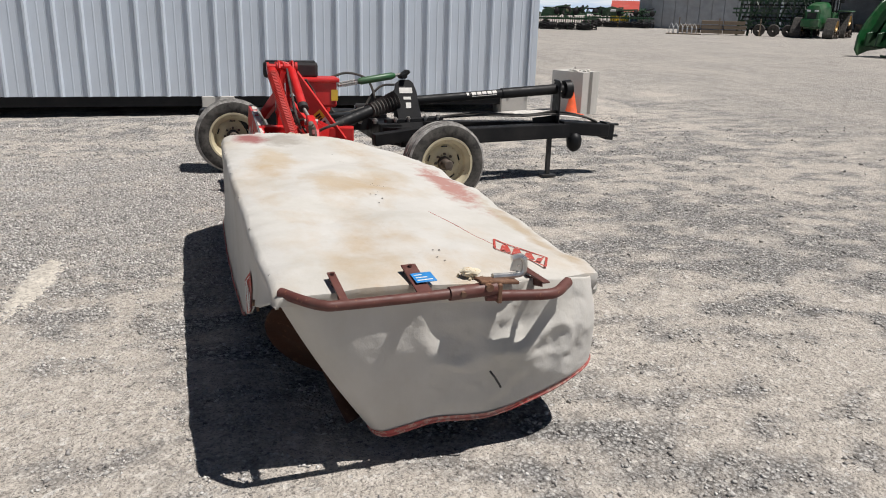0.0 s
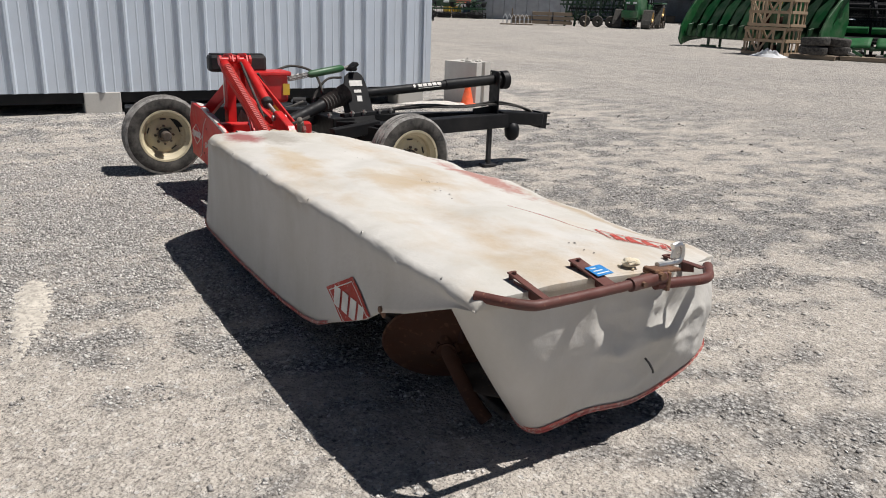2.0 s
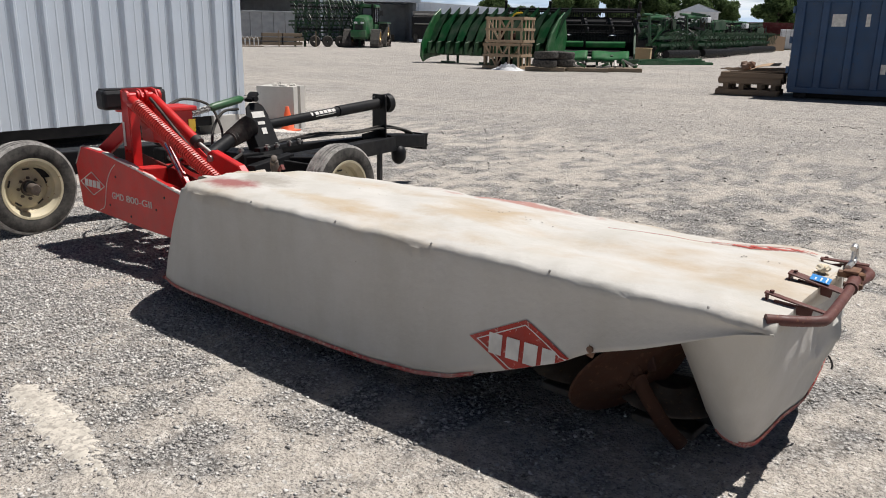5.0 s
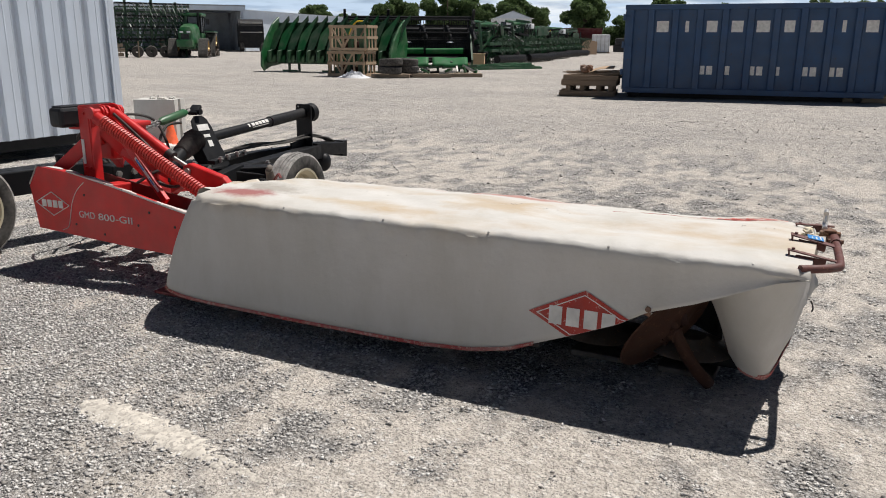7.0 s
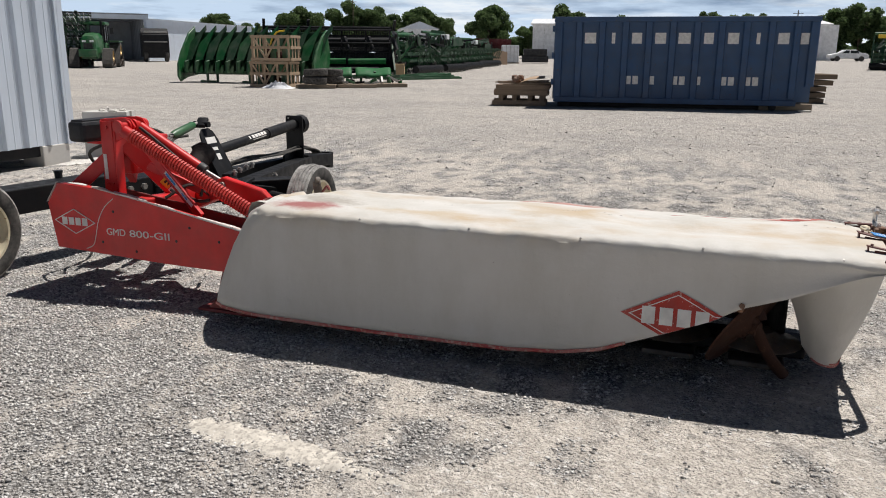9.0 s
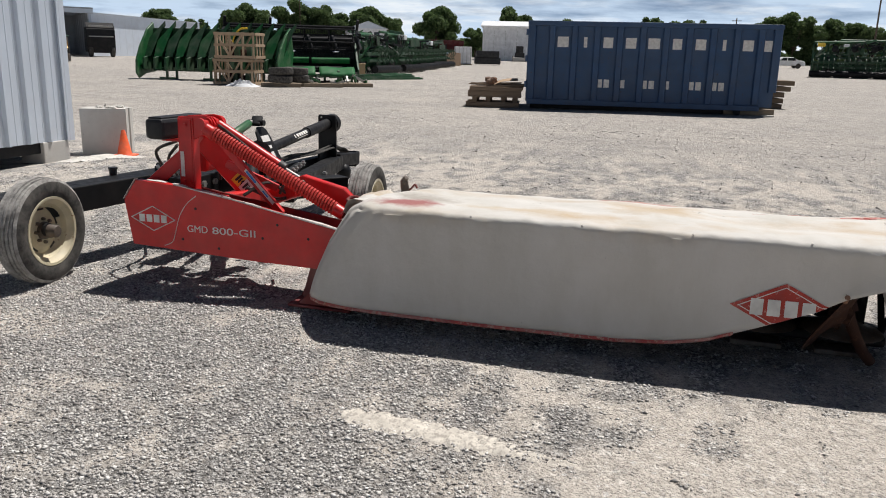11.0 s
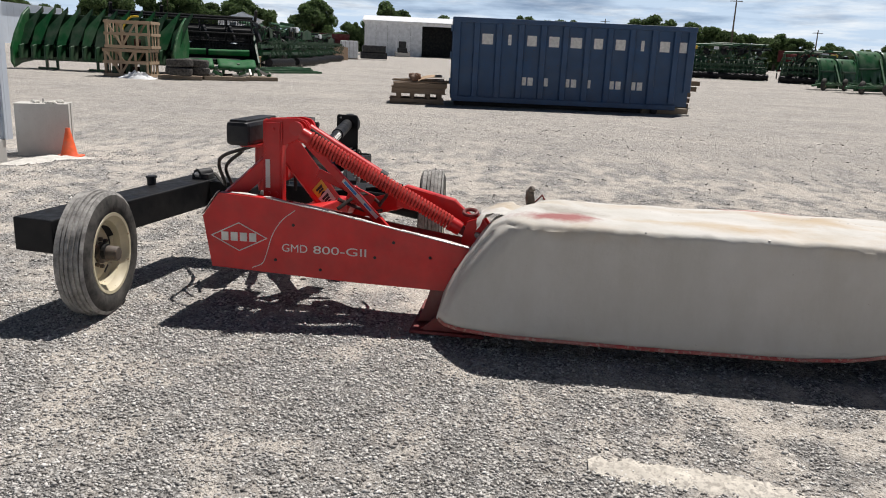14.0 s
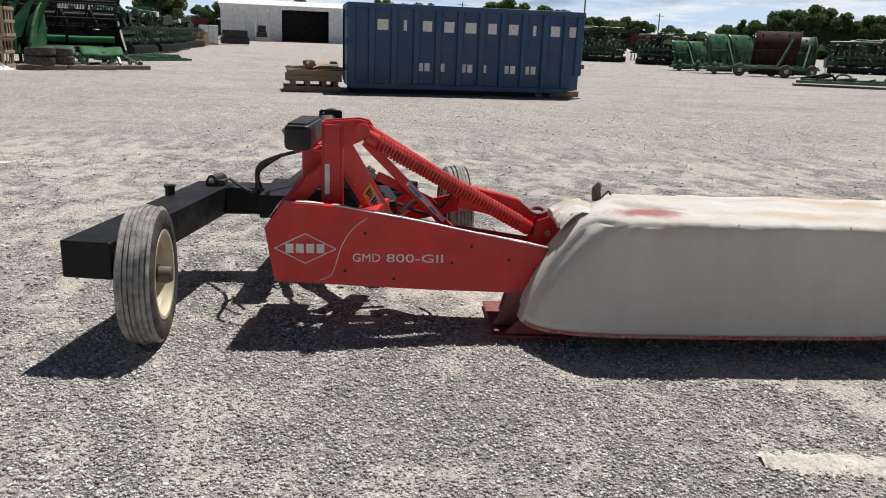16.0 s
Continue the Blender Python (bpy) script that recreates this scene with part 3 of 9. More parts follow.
# ---- sheet-metal building on blocks ----
def metal_building():
    top, foot, wall_y, wall_x, west, north = 3.6, 0.27, 11.43, 4.84, -13.6, 21.0
    b = thing("metal_building", "grey corrugated sheet-metal building raised on concrete blocks", "building")
    bm = bmesh.new()
    pitch = 0.333
    n = 3
    profile = []
    for i in range(n):
        o = i * pitch
        profile += [(o, 0), (o + 0.10, 0), (o + 0.107, 0.004), (o + 0.117, 0.004), (o + 0.124, 0), (o + 0.2, 0), (o + 0.207, 0.004), (o + 0.217, 0.004), (o + 0.224, 0), (o + 0.262, 0), (o + 0.284, 0.042), (o + 0.311, 0.042)]
    profile.append((n * pitch, 0))
    width = n * pitch
    grid_mesh(bm, [[(x, -d, z) for x, d in profile] for z in (0, (top - foot) * 0.5, top - foot)])
    first = part("wall_panel", bm, M_WALL, b)
    first.location = (wall_x - width, wall_y, foot)
    count = int((wall_x - west) / width)
    for i in range(1, count):
        shared("wall_panel", first, b, pose(wall_x - width * (i + 1), wall_y - 0.0006 * (i % 2), foot))
    for i in range(int((north - wall_y) / width)):
        shared("wall_panel", first, b, pose(wall_x, wall_y + width * i, foot, 0, 0, 90))
    # screw heads in rows
    bm = bmesh.new()
    cyl(bm, (0, 0, 0), (0, -0.006, 0), 0.008, seg=6)
    head = part("screw", bm, M_ZINC, b)
    head.location = (wall_x - 0.06, wall_y, 0.36)
    for z in (0.36, 1.35, 2.35):
        for i in range(24):
            if i or z > 1:
                shared("screw", head, b, pose(wall_x - 0.06 - i * pitch, wall_y, z))
    bm = bmesh.new()
    box(bm, (wall_x - 0.09, wall_y - 0.04, foot - 0.01), (wall_x + 0.04, wall_y - 0.034, top), 0.002)
    box(bm, (wall_x + 0.034, wall_y - 0.034, foot - 0.01), (wall_x + 0.04, wall_y + 0.09, top), 0.002)
    part("corner_trim", bm, M_WALL, b, "folded grey corner flashing")
    # unseen black floor, added so the gap under the walls stays dark
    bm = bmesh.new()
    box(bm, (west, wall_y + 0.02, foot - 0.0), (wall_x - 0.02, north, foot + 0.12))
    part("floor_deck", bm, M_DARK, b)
    bm = bmesh.new()
    box(bm, (west, wall_y + 0.03, foot - 0.14), (wall_x - 0.06, wall_y + 0.1, foot - 0.002), 0.004)
    part("floor_beam", bm, M_BLACK, b, "dark steel floor beam")
    bm = bmesh.new()
    box(bm, (west - 0.2, wall_y - 0.25, top), (wall_x + 0.25, north, top + 0.12), 0.01)
    part("roof", bm, M_WALL, b)
    bm = bmesh.new()
    box(bm, (west - 0.06, wall_y, foot), (west, north, top))
    part("end_wall", bm, M_WALL, b)
    bm = bmesh.new()
    box(bm, (west, north, 0), (wall_x, north + 0.1, top))
    part("back_wall", bm, M_WALL, b)
    # unseen black sheet, added to close the gap and keep it dark
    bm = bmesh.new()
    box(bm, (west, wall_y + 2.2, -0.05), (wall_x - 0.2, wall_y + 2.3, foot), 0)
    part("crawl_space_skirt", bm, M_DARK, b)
    bm = bmesh.new()
    box(bm, (-0.22, -0.1, -0.05), (0.22, 0.28, 0.27), 0.012)
    blk = part("foundation_block", bm, M_CONC, b, "rough concrete foundation block")
    blk.location = (wall_x - 0.28, wall_y + 0.08, 0)
    for x in (0.13, -3.9, -7.9):
        shared("foundation_block", blk, b, pose(x, wall_y + 0.08, 0))
    for y in (14.2, 17.4):
        shared("foundation_block", blk, b, pose(wall_x - 0.25, y, 0, 0, 0, 90))


metal_building()


def concrete_block():
    """A cast barrier block with a keyway, a lifting eye and broken scraps on top."""
    t = thing("concrete_block", "pale cast concrete block with lifting eye and white scraps on top", "concrete block", pose(5.545, 11.09, lie(5.6, 11.3), 0, 0, 26) @ Matrix.Diagonal((0.72, 0.90, 0.98, 1)))
    bm = bmesh.new()
    outline = [(0, 0), (0.2, 0), (0.225, 0.05), (0.315, 0.05), (0.34, 0), (0.56, 0), (0.56, 0.68), (0, 0.68)]
    h = 0.655
    lo = [bm.verts.new((x, y, -0.03)) for x, y in outline]
    hi = [bm.verts.new((x, y, h)) for x, y in outline]
    bm.faces.new(lo[::-1]), bm.faces.new(hi)
    for i in range(len(lo)):
        bm.faces.new((lo[i], lo[(i + 1) % 8], hi[(i + 1) % 8], hi[i]))
    bmesh.ops.bevel(bm, geom=[e for e in bm.edges if len(e.link_faces) == 2 and e.calc_face_angle() > 0.5], offset=0.008, segments=2, affect='EDGES')
    part("block_body", bm, M_CONC, t)
    bm = bmesh.new()
    tube(bm, [(0.24 + 0.035 * math.cos(a), 0.34, h + 0.03 + 0.03 * math.sin(a)) for a in [k * math.tau / 14 for k in range(14)]], 0.007, 6, True)
    part("lifting_eye", bm, M_ZINC, t)
    rng = random.Random(5)
    for i in range(9):
        bm = bmesh.new()
        x, y, s = rng.uniform(0.08, 0.48), rng.uniform(0.1, 0.6), rng.uniform(0.025, 0.06)
        bmesh.ops.create_icosphere(bm, subdivisions=1, radius=s, matrix=pose(x, y, h + s * 0.35, 0, 0, rng.uniform(0, 90)))
        for v in bm.verts:
            v.co.z = h + max(0.0, (v.co.z - h) * 0.55)
            v.co.x += rng.uniform(-0.3, 0.3) * s
            v.co.y += rng.uniform(-0.3, 0.3) * s
        part("scrap", bm, M_LIME, t)


concrete_block()


def traffic_cone():
    t = thing("traffic_cone", "small plain orange traffic cone on the gravel", "traffic cone", pose(5.33, 10.98, lie(5.33, 10.98) + 0.002, 0, 0, 12))
    bm = bmesh.new()
    lathe(bm, [(0.105, 0.022), (0.098, 0.03), (0.026, 0.35), (0.022, 0.36), (0.012, 0.355), (0.0, 0.3)], Matrix(), 24)
    part("cone", bm, M_ORANGE, t, smooth=True)
    bm = bmesh.new()
    box(bm, (-0.14, -0.14, 0), (0.14, 0.14, 0.022), 0.008)
    part("base", bm, M_ORANGE, t)


traffic_cone()


def spilt_lime():
    """Crusted white spill at the building's corner."""
    bm = bmesh.new()
    rows = []
    for i in range(25):
        row = []
        for k in range(13):
            u, v = i / 12 - 1, k / 6 - 1
            r = 1.0 + 0.35 * soft_noise(u * 2.2 + 3, v * 2.2)
            x, y = 4.85 + 0.62 * u * r, 10.93 + 0.2 * v * r - 0.06 * u
            edge = max(0.0, 1 - max(abs(u), abs(v)) ** 3)
            row.append((x, y, lie(x, y) - 0.004 + edge * (0.03 + 0.02 * soft_noise(x * 9, y * 9) + 0.015 * soft_noise(x * 30, y * 30))))
        rows.append(row)
    grid_mesh(bm, rows)
    tagged(part("lime_spill", bm, M_LIME, smooth=True), "crusted white lime spill beside the building's corner", "ground mark", kind="structure")


spilt_lime()


# ---- trailed disc mower ----
mower = thing("disc_mower", "red and black trailed disc mower under a stained white canvas cover", "disc mower")

# -- canvas cover --
EDGE_L = [(2.25, 0.20), (2.6, 0.175), (3.6, 0.135), (4.6, 0.105), (5.08, 0.10), (5.18, 0.112), (5.26, 0.15), (5.30, 0.22)]
EDGE_R = [(2.25, 1.337), (2.4, 1.350), (3.0, 1.366), (3.5, 1.366), (4.1, 1.35), (4.5, 1.315), (4.7, 1.26), (4.86, 1.13), (5.02, 0.96), (5.15, 0.79), (5.24, 0.62), (5.30, 0.45)]
HEM_L = [(2.25, 0.635), (2.35, 0.61), (2.45, 0.567), (2.65, 0.482), (2.82, 0.424), (2.94, 0.352), (3.12, 0.275), (3.27, 0.215), (3.42, 0.155), (3.6, 0.118), (3.85, 0.10), (4.6, 0.10), (5.30, 0.105)]
HEM_R = [(2.25, 0.58), (2.36, 0.46), (2.6, 0.34), (2.78, 0.15), (2.95, 0.07), (4.4, 0.06), (5.30, 0.08)]
CREST = [(2.25, 0.664), (2.45, 0.678), (3.0, 0.684), (4.0, 0.688), (5.0, 0.692), (5.22, 0.69), (5.30, 0.675)]


def top_height(x, y):
    l, r = lerp(y, EDGE_L), lerp(y, EDGE_R)
    u = (x - l) / max(0.05, r - l)
    z = lerp(y, CREST) + 0.016 * math.sin(math.pi * min(1, max(0, u))) - 0.098 * u * u * (1 - 0.7 * ease(4.65, 5.1, y)) * (0.55 + 0.45 * ease(2.3, 2.9, y))
    z += 0.013 * soft_noise(x * 3.1, y * 2.2, 2.0) + 0.007 * soft_noise(x * 8, y * 6, 5.0) - 0.02 * math.exp(-((u - 0.3) / 0.13) ** 2) * (0.5 + 0.5 * math.sin(y * 4.6)) * ease(2.6, 3.2, y)
    for b in (2.45, 3.0, 3.53, 4.06, 4.63, 5.1):
        z += 0.008 * math.exp(-((y - b) / 0.035) ** 2) * math.exp(-(u / 0.12) ** 2)
    # the outer edge rolls off, slack and scalloped between the hoops
    z -= (0.003 + 0.010 * math.sin(y * 9.5) + 0.008 * soft_noise(y * 6, 2.0)) * ease(0.80, 1.0, u) * ease(2.9, 3.3, y) * (1 - ease(4.5, 4.8, y))
    z -= 0.016 * ease(0.30, 0.5, u) * (1 - ease(0.5, 0.74, u)) * (0.5 + 0.5 * math.sin(y * 11.6 + 1.0)) * ease(2.7, 3.2, y)
    z += 0.012 * ease(4.75, 5.2, y) * math.exp(-((u - 0.6) / 0.25) ** 2)
    return z


def left_sheet(y, v):
    """A point on the side cloth: v runs from the top edge (0) to the hem (1)."""
    top, hem = lerp(y, CREST), lerp(y, HEM_L)
    z = top - 0.035 - (top - 0.035 - hem) * v
    drop = (top - z) / 0.58
    x = lerp(y, EDGE_L) - 0.028 + 0.012 * math.sin(math.pi * v) + (0.012 * (1 - ease(3.4, 4.8, y)) - 0.012) * drop + 0.006 * soft_noise(y * 2.6, z * 3.0, 4.0) + 0.0035 * soft_noise(y * 8, z * 5, 9.0)
    if y > 4.0:
        x += 0.06 * ease(4.95, 5.3, y) * v
    # the inner end leans out and bellies a little on its way down
    slant = 0.33 * ease(4.5, 5.22, y) * (drop + 0.6 * drop * (1 - min(1.0, drop)))
    return Vector((x, y + slant, z))


def nose(u, y):
    """The outer front corner is drawn back a little."""
    return 0.165 * max(0.0, (u - 0.5) / 0.5) ** 2.2 * (1 - ease(2.25, 2.75, y))


def canvas_cover():
    ys = [2.25 + (5.30 - 2.25) * i / 132 for i in range(133)]
    rows = []
    for y in ys:
        l, r = lerp(y, EDGE_L), lerp(y, EDGE_R)
        row = [left_sheet(y, 1 - k / 11) for k in range(12)]
        e = row[-1]
        for a in (18, 36, 54, 72):
            lump = 0.006 * soft_noise(y * 9, 0.3, 1.7) + 0.004 * soft_noise(y * 23, a * 0.02, 3.1)
            q = Vector((e.x + 0.036 * (1 - math.cos(radians(a))) - lump * math.cos(radians(a)), y, e.z + 0.033 * math.sin(radians(a)) + lump))
            row.append(q)
        n = 26
        for k in range(1, n + 1):
            u = k / n
            w = 0.012 + 0.97 * u
            x = l + (r - l) * (w if u < 1 else u)
            z = top_height(l + (r - l) * w, y) - (0.008 if k == n else 0)
            row.append(Vector((x, y + nose(u, y), z)))
        top, hem = top_height(r, y) - 0.02, lerp(y, HEM_R)
        for k in range(1, 9):
            v = k / 8
            row.append(Vector((r + 0.012 - 0.06 * min(1, v * 4) * (1 - ease(2.5, 3.0, y)) + 0.008 * v + 0.008 * soft_noise(y * 3, v * 2, 6.0), y + nose(1.0, y) + 0.12 * ease(4.5, 5.2, y) * v, top - (top - hem) * v)))
        rows.append(row)
    # the front edge is turned down behind the guard bar
    rows.insert(0, [p if i < 12 else Vector((p.x, p.y - 0.006, p.z - 0.06 * min(1.0, (i - 11) / 9))) for i, p in enumerate(rows[0])])
    # the end hangs down over the inner end of the bar
    last = rows[-1]
    for k in (0.06, 0.2, 0.4, 0.6, 0.8, 1.0):
        row = []
        for i, p in enumerate(last):
            if i < 12:
                q = left_sheet(5.30, max(1 - i / 11, k))
                row.append(q + Vector((0.010 * k + 0.004, 0.006, 0)))
            else:
                q = left_sheet(5.30, k)
                dx = p.x - last[11].x
                row.append(Vector((q.x + 0.004 + 0.010 * k + dx, q.y + 0.006 + 0.018 * math.sin(dx * 9) * k + 0.01 * soft_noise(dx * 7, k * 3, 2.5), q.z + (p.z - last[11].z) * (1 - k))))
        rows.append(row)
    bm = bmesh.new()
    grid_mesh(bm, rows)
    ob = part("cover", bm, M_CLOTH, mower, "stained off-white canvas cover", smooth=True)
    s = ob.modifiers.new("thickness", 'SOLIDIFY')
    s.thickness, s.offset = 0.004, -1
    # red webbing along the hem
    bm = bmesh.new()
    rr = []
    for y in [3.3 + (5.30 - 3.3) * i / 90 for i in range(91)]:
        p, q = left_sheet(y, 1.0), left_sheet(y, 0.975)
        rr.append([q + Vector((-0.005, 0, 0)), p + Vector((-0.007, 0, 0)), p + Vector((-0.002, 0, -0.006)), p + Vector((0.01, 0, -0.004))])
    grid_mesh(bm, rr)
    part("hem", bm, M_HEM, ob, "faded red webbing hem", smooth=True)
    return ob


cover = canvas_cover()


def front_curtain():
    top = [(0.40, 2.66, 0.52), (0.27, 2.57, 0.565), (0.19, 2.43, 0.605), (0.20, 2.33, 0.635), (0.25, 2.272, 0.655), (0.45, 2.262, 0.665), (0.75, 2.262, 0.668), (1.02, 2.280, 0.655), (1.20, 2.335, 0.628), (1.315, 2.435, 0.597), (1.345, 2.74, 0.565)]
    bot = [(0.50, 2.535, 0.17), (0.497, 2.48, 0.10), (0.508, 2.42, 0.074), (0.545, 2.38, 0.072), (0.61, 2.36, 0.094), (0.72, 2.34, 0.128), (0.90, 2.325, 0.132), (1.06, 2.325, 0.175), (1.21, 2.34, 0.23), (1.335, 2.425, 0.27), (1.365, 2.68, 0.27)]
    a, b = curve_pts(top, 13), curve_pts(bot, 13)
    nv = 48
    rows = []
    for j in range(nv + 1):
        v = j / nv
        row = []
        for i, (p, q) in enumerate(zip(a, b)):
            u = i / (len(a) - 1)
            c = p.lerp(q, v)
            bulge = 0.02 * math.sin(math.pi * v)
            crease = abs(soft_noise(c.x * 5.5 + c.z, c.z * 5.0 - c.x, 8.0)) + 0.3 * abs(soft_noise(c.x * 11 - c.z * 5, c.z * 9.0 + c.x * 3, 3.0)) + 0.16 * abs(soft_noise(c.x * 22 + c.z * 9, c.z * 19, 6.0)) - 0.35
            fold = -0.058 * crease * ease(0.46, 0.6, u) * (1 - ease(0.8, 0.92, u)) * math.sin(math.pi * v) ** 0.7
            dent = 0.028 * math.exp(-((c.x - 0.93) / 0.11) ** 2 - ((c.z - 0.42) / 0.09) ** 2)
            n = Vector((-0.75, -0.65, 0)).lerp(Vector((0, -1, 0)), ease(0.2, 0.45, u)).lerp(Vector((0.9, -0.4, 0)), ease(0.85, 0.95, u)).normalized()
            row.append(c + n * (bulge + fold + dent))
        rows.append(row)
    bm = bmesh.new()
    grid_mesh(bm, rows)
    ob = part("front_curtain", bm, M_CLOTH, mower, "creased off-white canvas end curtain", smooth=True)
    s = ob.modifiers.new("thickness", 'SOLIDIFY')
    s.thickness, s.offset = 0.004, 0
    bm = bmesh.new()
    tube(bm, [p + Vector((-0.002, -0.004, 0.004)) for p in rows[-1][10:]], 0.008, 6)
    grid_mesh(bm, [[p + Vector((0, -0.006, 0.0)) for p in rows[-1][10:]], [p + Vector((0, -0.007, 0.0)) for p in rows[-3][10:]]])
    part("hem", bm, M_HEM, ob, "faded red webbing hem", smooth=True)
    # worn clip where the side cloth is caught up
    bm = bmesh.new()
    bar(bm, (0.150, 2.83, 0.405), (0.146, 2.815, 0.45), 0.03, 0.012, 0.004, (1, 0, 0))
    cyl(bm, (0.15, 2.82, 0.435), (0.13, 2.82, 0.437), 0.012, seg=10)
    part("hem_clip", bm, M_OLDRUST, ob, "worn brown hem clip")
    # small torn slit and its loose thong
    bm = bmesh.new()
    tube(bm, [(0.875, 2.248, 0.345), (0.89, 2.24, 0.325), (0.905, 2.236, 0.30), (0.913, 2.24, 0.285)], 0.004, 5)
    part("tear", bm, M_DARK, ob, "dark torn slit")


front_curtain()


def side_logo():
    """A red lozenge with a pale rim and four pale blocks, cut off by the hem."""
    cy, cz, hw, hh = 3.085, 0.352, 0.245, 0.122

    def on(y, z, lift):
        top, hem = lerp(y, CREST), lerp(y, HEM_L)
        v = min(1.0, max(0.0, (top - 0.035 - z) / (top - 0.035 - hem)))
        p = left_sheet(y, v)
        return Vector((p.x - lift, y, max(z, hem + 0.002)))

    def lozenge(bm, s, lift):
        rows = []
        for i in range(29):
            u = i / 14 - 1
            y, h = cy - hw * s * u, hh * s * (1 - abs(u))
            rows.append([on(y, cz + h * (k / 5 - 1), lift) for k in range(11)])
        grid_mesh(bm, rows)

    bm = bmesh.new()
    lozenge(bm, 1.0, 0.005)
    logo = part("side_emblem", bm, M_LOGORED, mower, "faded red lozenge emblem")
    bm = bmesh.new()
    # thin pale line inside the border
    for sy, sz in ((1, 1), (1, -1), (-1, 1), (-1, -1)):
        a, b = (cy + sy * hw * 0.86, cz), (cy, cz + sz * hh * 0.86)
        c, d = (cy + sy * hw * 0.82, cz), (cy, cz + sz * hh * 0.82)
        grid_mesh(bm, [[on(a[0] + (b[0] - a[0]) * k / 8, a[1] + (b[1] - a[1]) * k / 8, 0.008) for k in range(9)], [on(c[0] + (d[0] - c[0]) * k / 8, c[1] + (d[1] - c[1]) * k / 8, 0.008) for k in range(9)]])
    part("emblem_line", bm, M_WHITE, logo)
    for i in range(4):
        y0 = cy + 0.152 - i * 0.077
        bm = bmesh.new()
        grid_mesh(bm, [[on(y0 - 0.058 * k / 3, cz + 0.04 - 0.08 * j / 3, 0.009) for k in range(4)] for j in range(4)])
        part("emblem_block", bm, M_WHITE, logo, "pale printed block")


side_logo()


def top_prints():
    def on(x, y, lift=0.006):
        return Vector((x, y, top_height(x, y) + lift))

    bm = bmesh.new()
    cs = [Vector(p) for p in ((1.12, 2.395), (1.178, 2.517), (1.075, 2.80), (1.02, 2.64))]

    def at(a, b):
        """A place in the print: a runs across it, b along it."""
        return (cs[0].lerp(cs[1], a)).lerp(cs[3].lerp(cs[2], a), b)

    def stroke(bm, p, q, w, lift):
        d = (at(*q) - at(*p)).normalized()
        side = Vector((-d.y, d.x)) * w
        grid_mesh(bm, [[on(*(at(*p).lerp(at(*q), k / 6) + side * o), lift) for k in range(7)] for o in (-1, 1)])

    for p, q in (((0, 0), (1, 0)), ((1, 0), (1, 1)), ((1, 1), (0, 1)), ((0, 1), (0, 0))):
        stroke(bm, p, q, 0.0045, 0.0035)
    top_logo = part("top_emblem", bm, M_LOGORED, cover, "faded red printed emblem outline")
    for k in range(7):
        bm = bmesh.new()
        b = 0.14 + 0.115 * k
        stroke(bm, (0.14, b), (0.86, b + (0.07 if k % 2 else -0.05)), 0.0105, 0.0035)
        part("emblem_stroke", bm, M_LOGORED, top_logo, "red printed stroke")
    bm = bmesh.new()
    tube(bm, [on(x, y, 0.0) for x, y in [(0.915 + 0.13 * t - 0.012 * math.sin(3.1 * t), 3.2 - 0.5 * t) for t in [i / 24 for i in range(25)]]], 0.0016, 5)
    part("seam_thread", bm, M_LOGORED, cover, "thin red seam line")
    rng = random.Random(3)
    for cx, cy, n in ((0.79, 3.66, 7), (0.74, 3.45, 5), (0.71, 4.45, 3), (0.75, 2.49, 5)):
        for i in range(n):
            x, y = cx + rng.uniform(-0.03, 0.03), cy + rng.uniform(-0.09, 0.09)
            bm = bmesh.new()
            lathe(bm, [(0.0, 0.001), (rng.uniform(0.002, 0.0045), 0.0)], Matrix.Translation(on(x, y, 0.003)), 7)
            part("puncture", bm, M_DARK, cover)
    # dark snap studs where the hoops press the cloth
    for y in (2.45, 3.0, 3.53, 4.06, 4.63):
        bm = bmesh.new()
        p = left_sheet(y, 0.0)
        lathe(bm, [(0.0, 0.003), (0.005, 0.002), (0.006, 0.0)], Matrix.Translation((p.x + 0.012, y, p.z + 0.026)) @ pose(0, 0, 0, 0, -45, 0), 10)
        part("stud", bm, M_ZINC, cover)


top_prints()


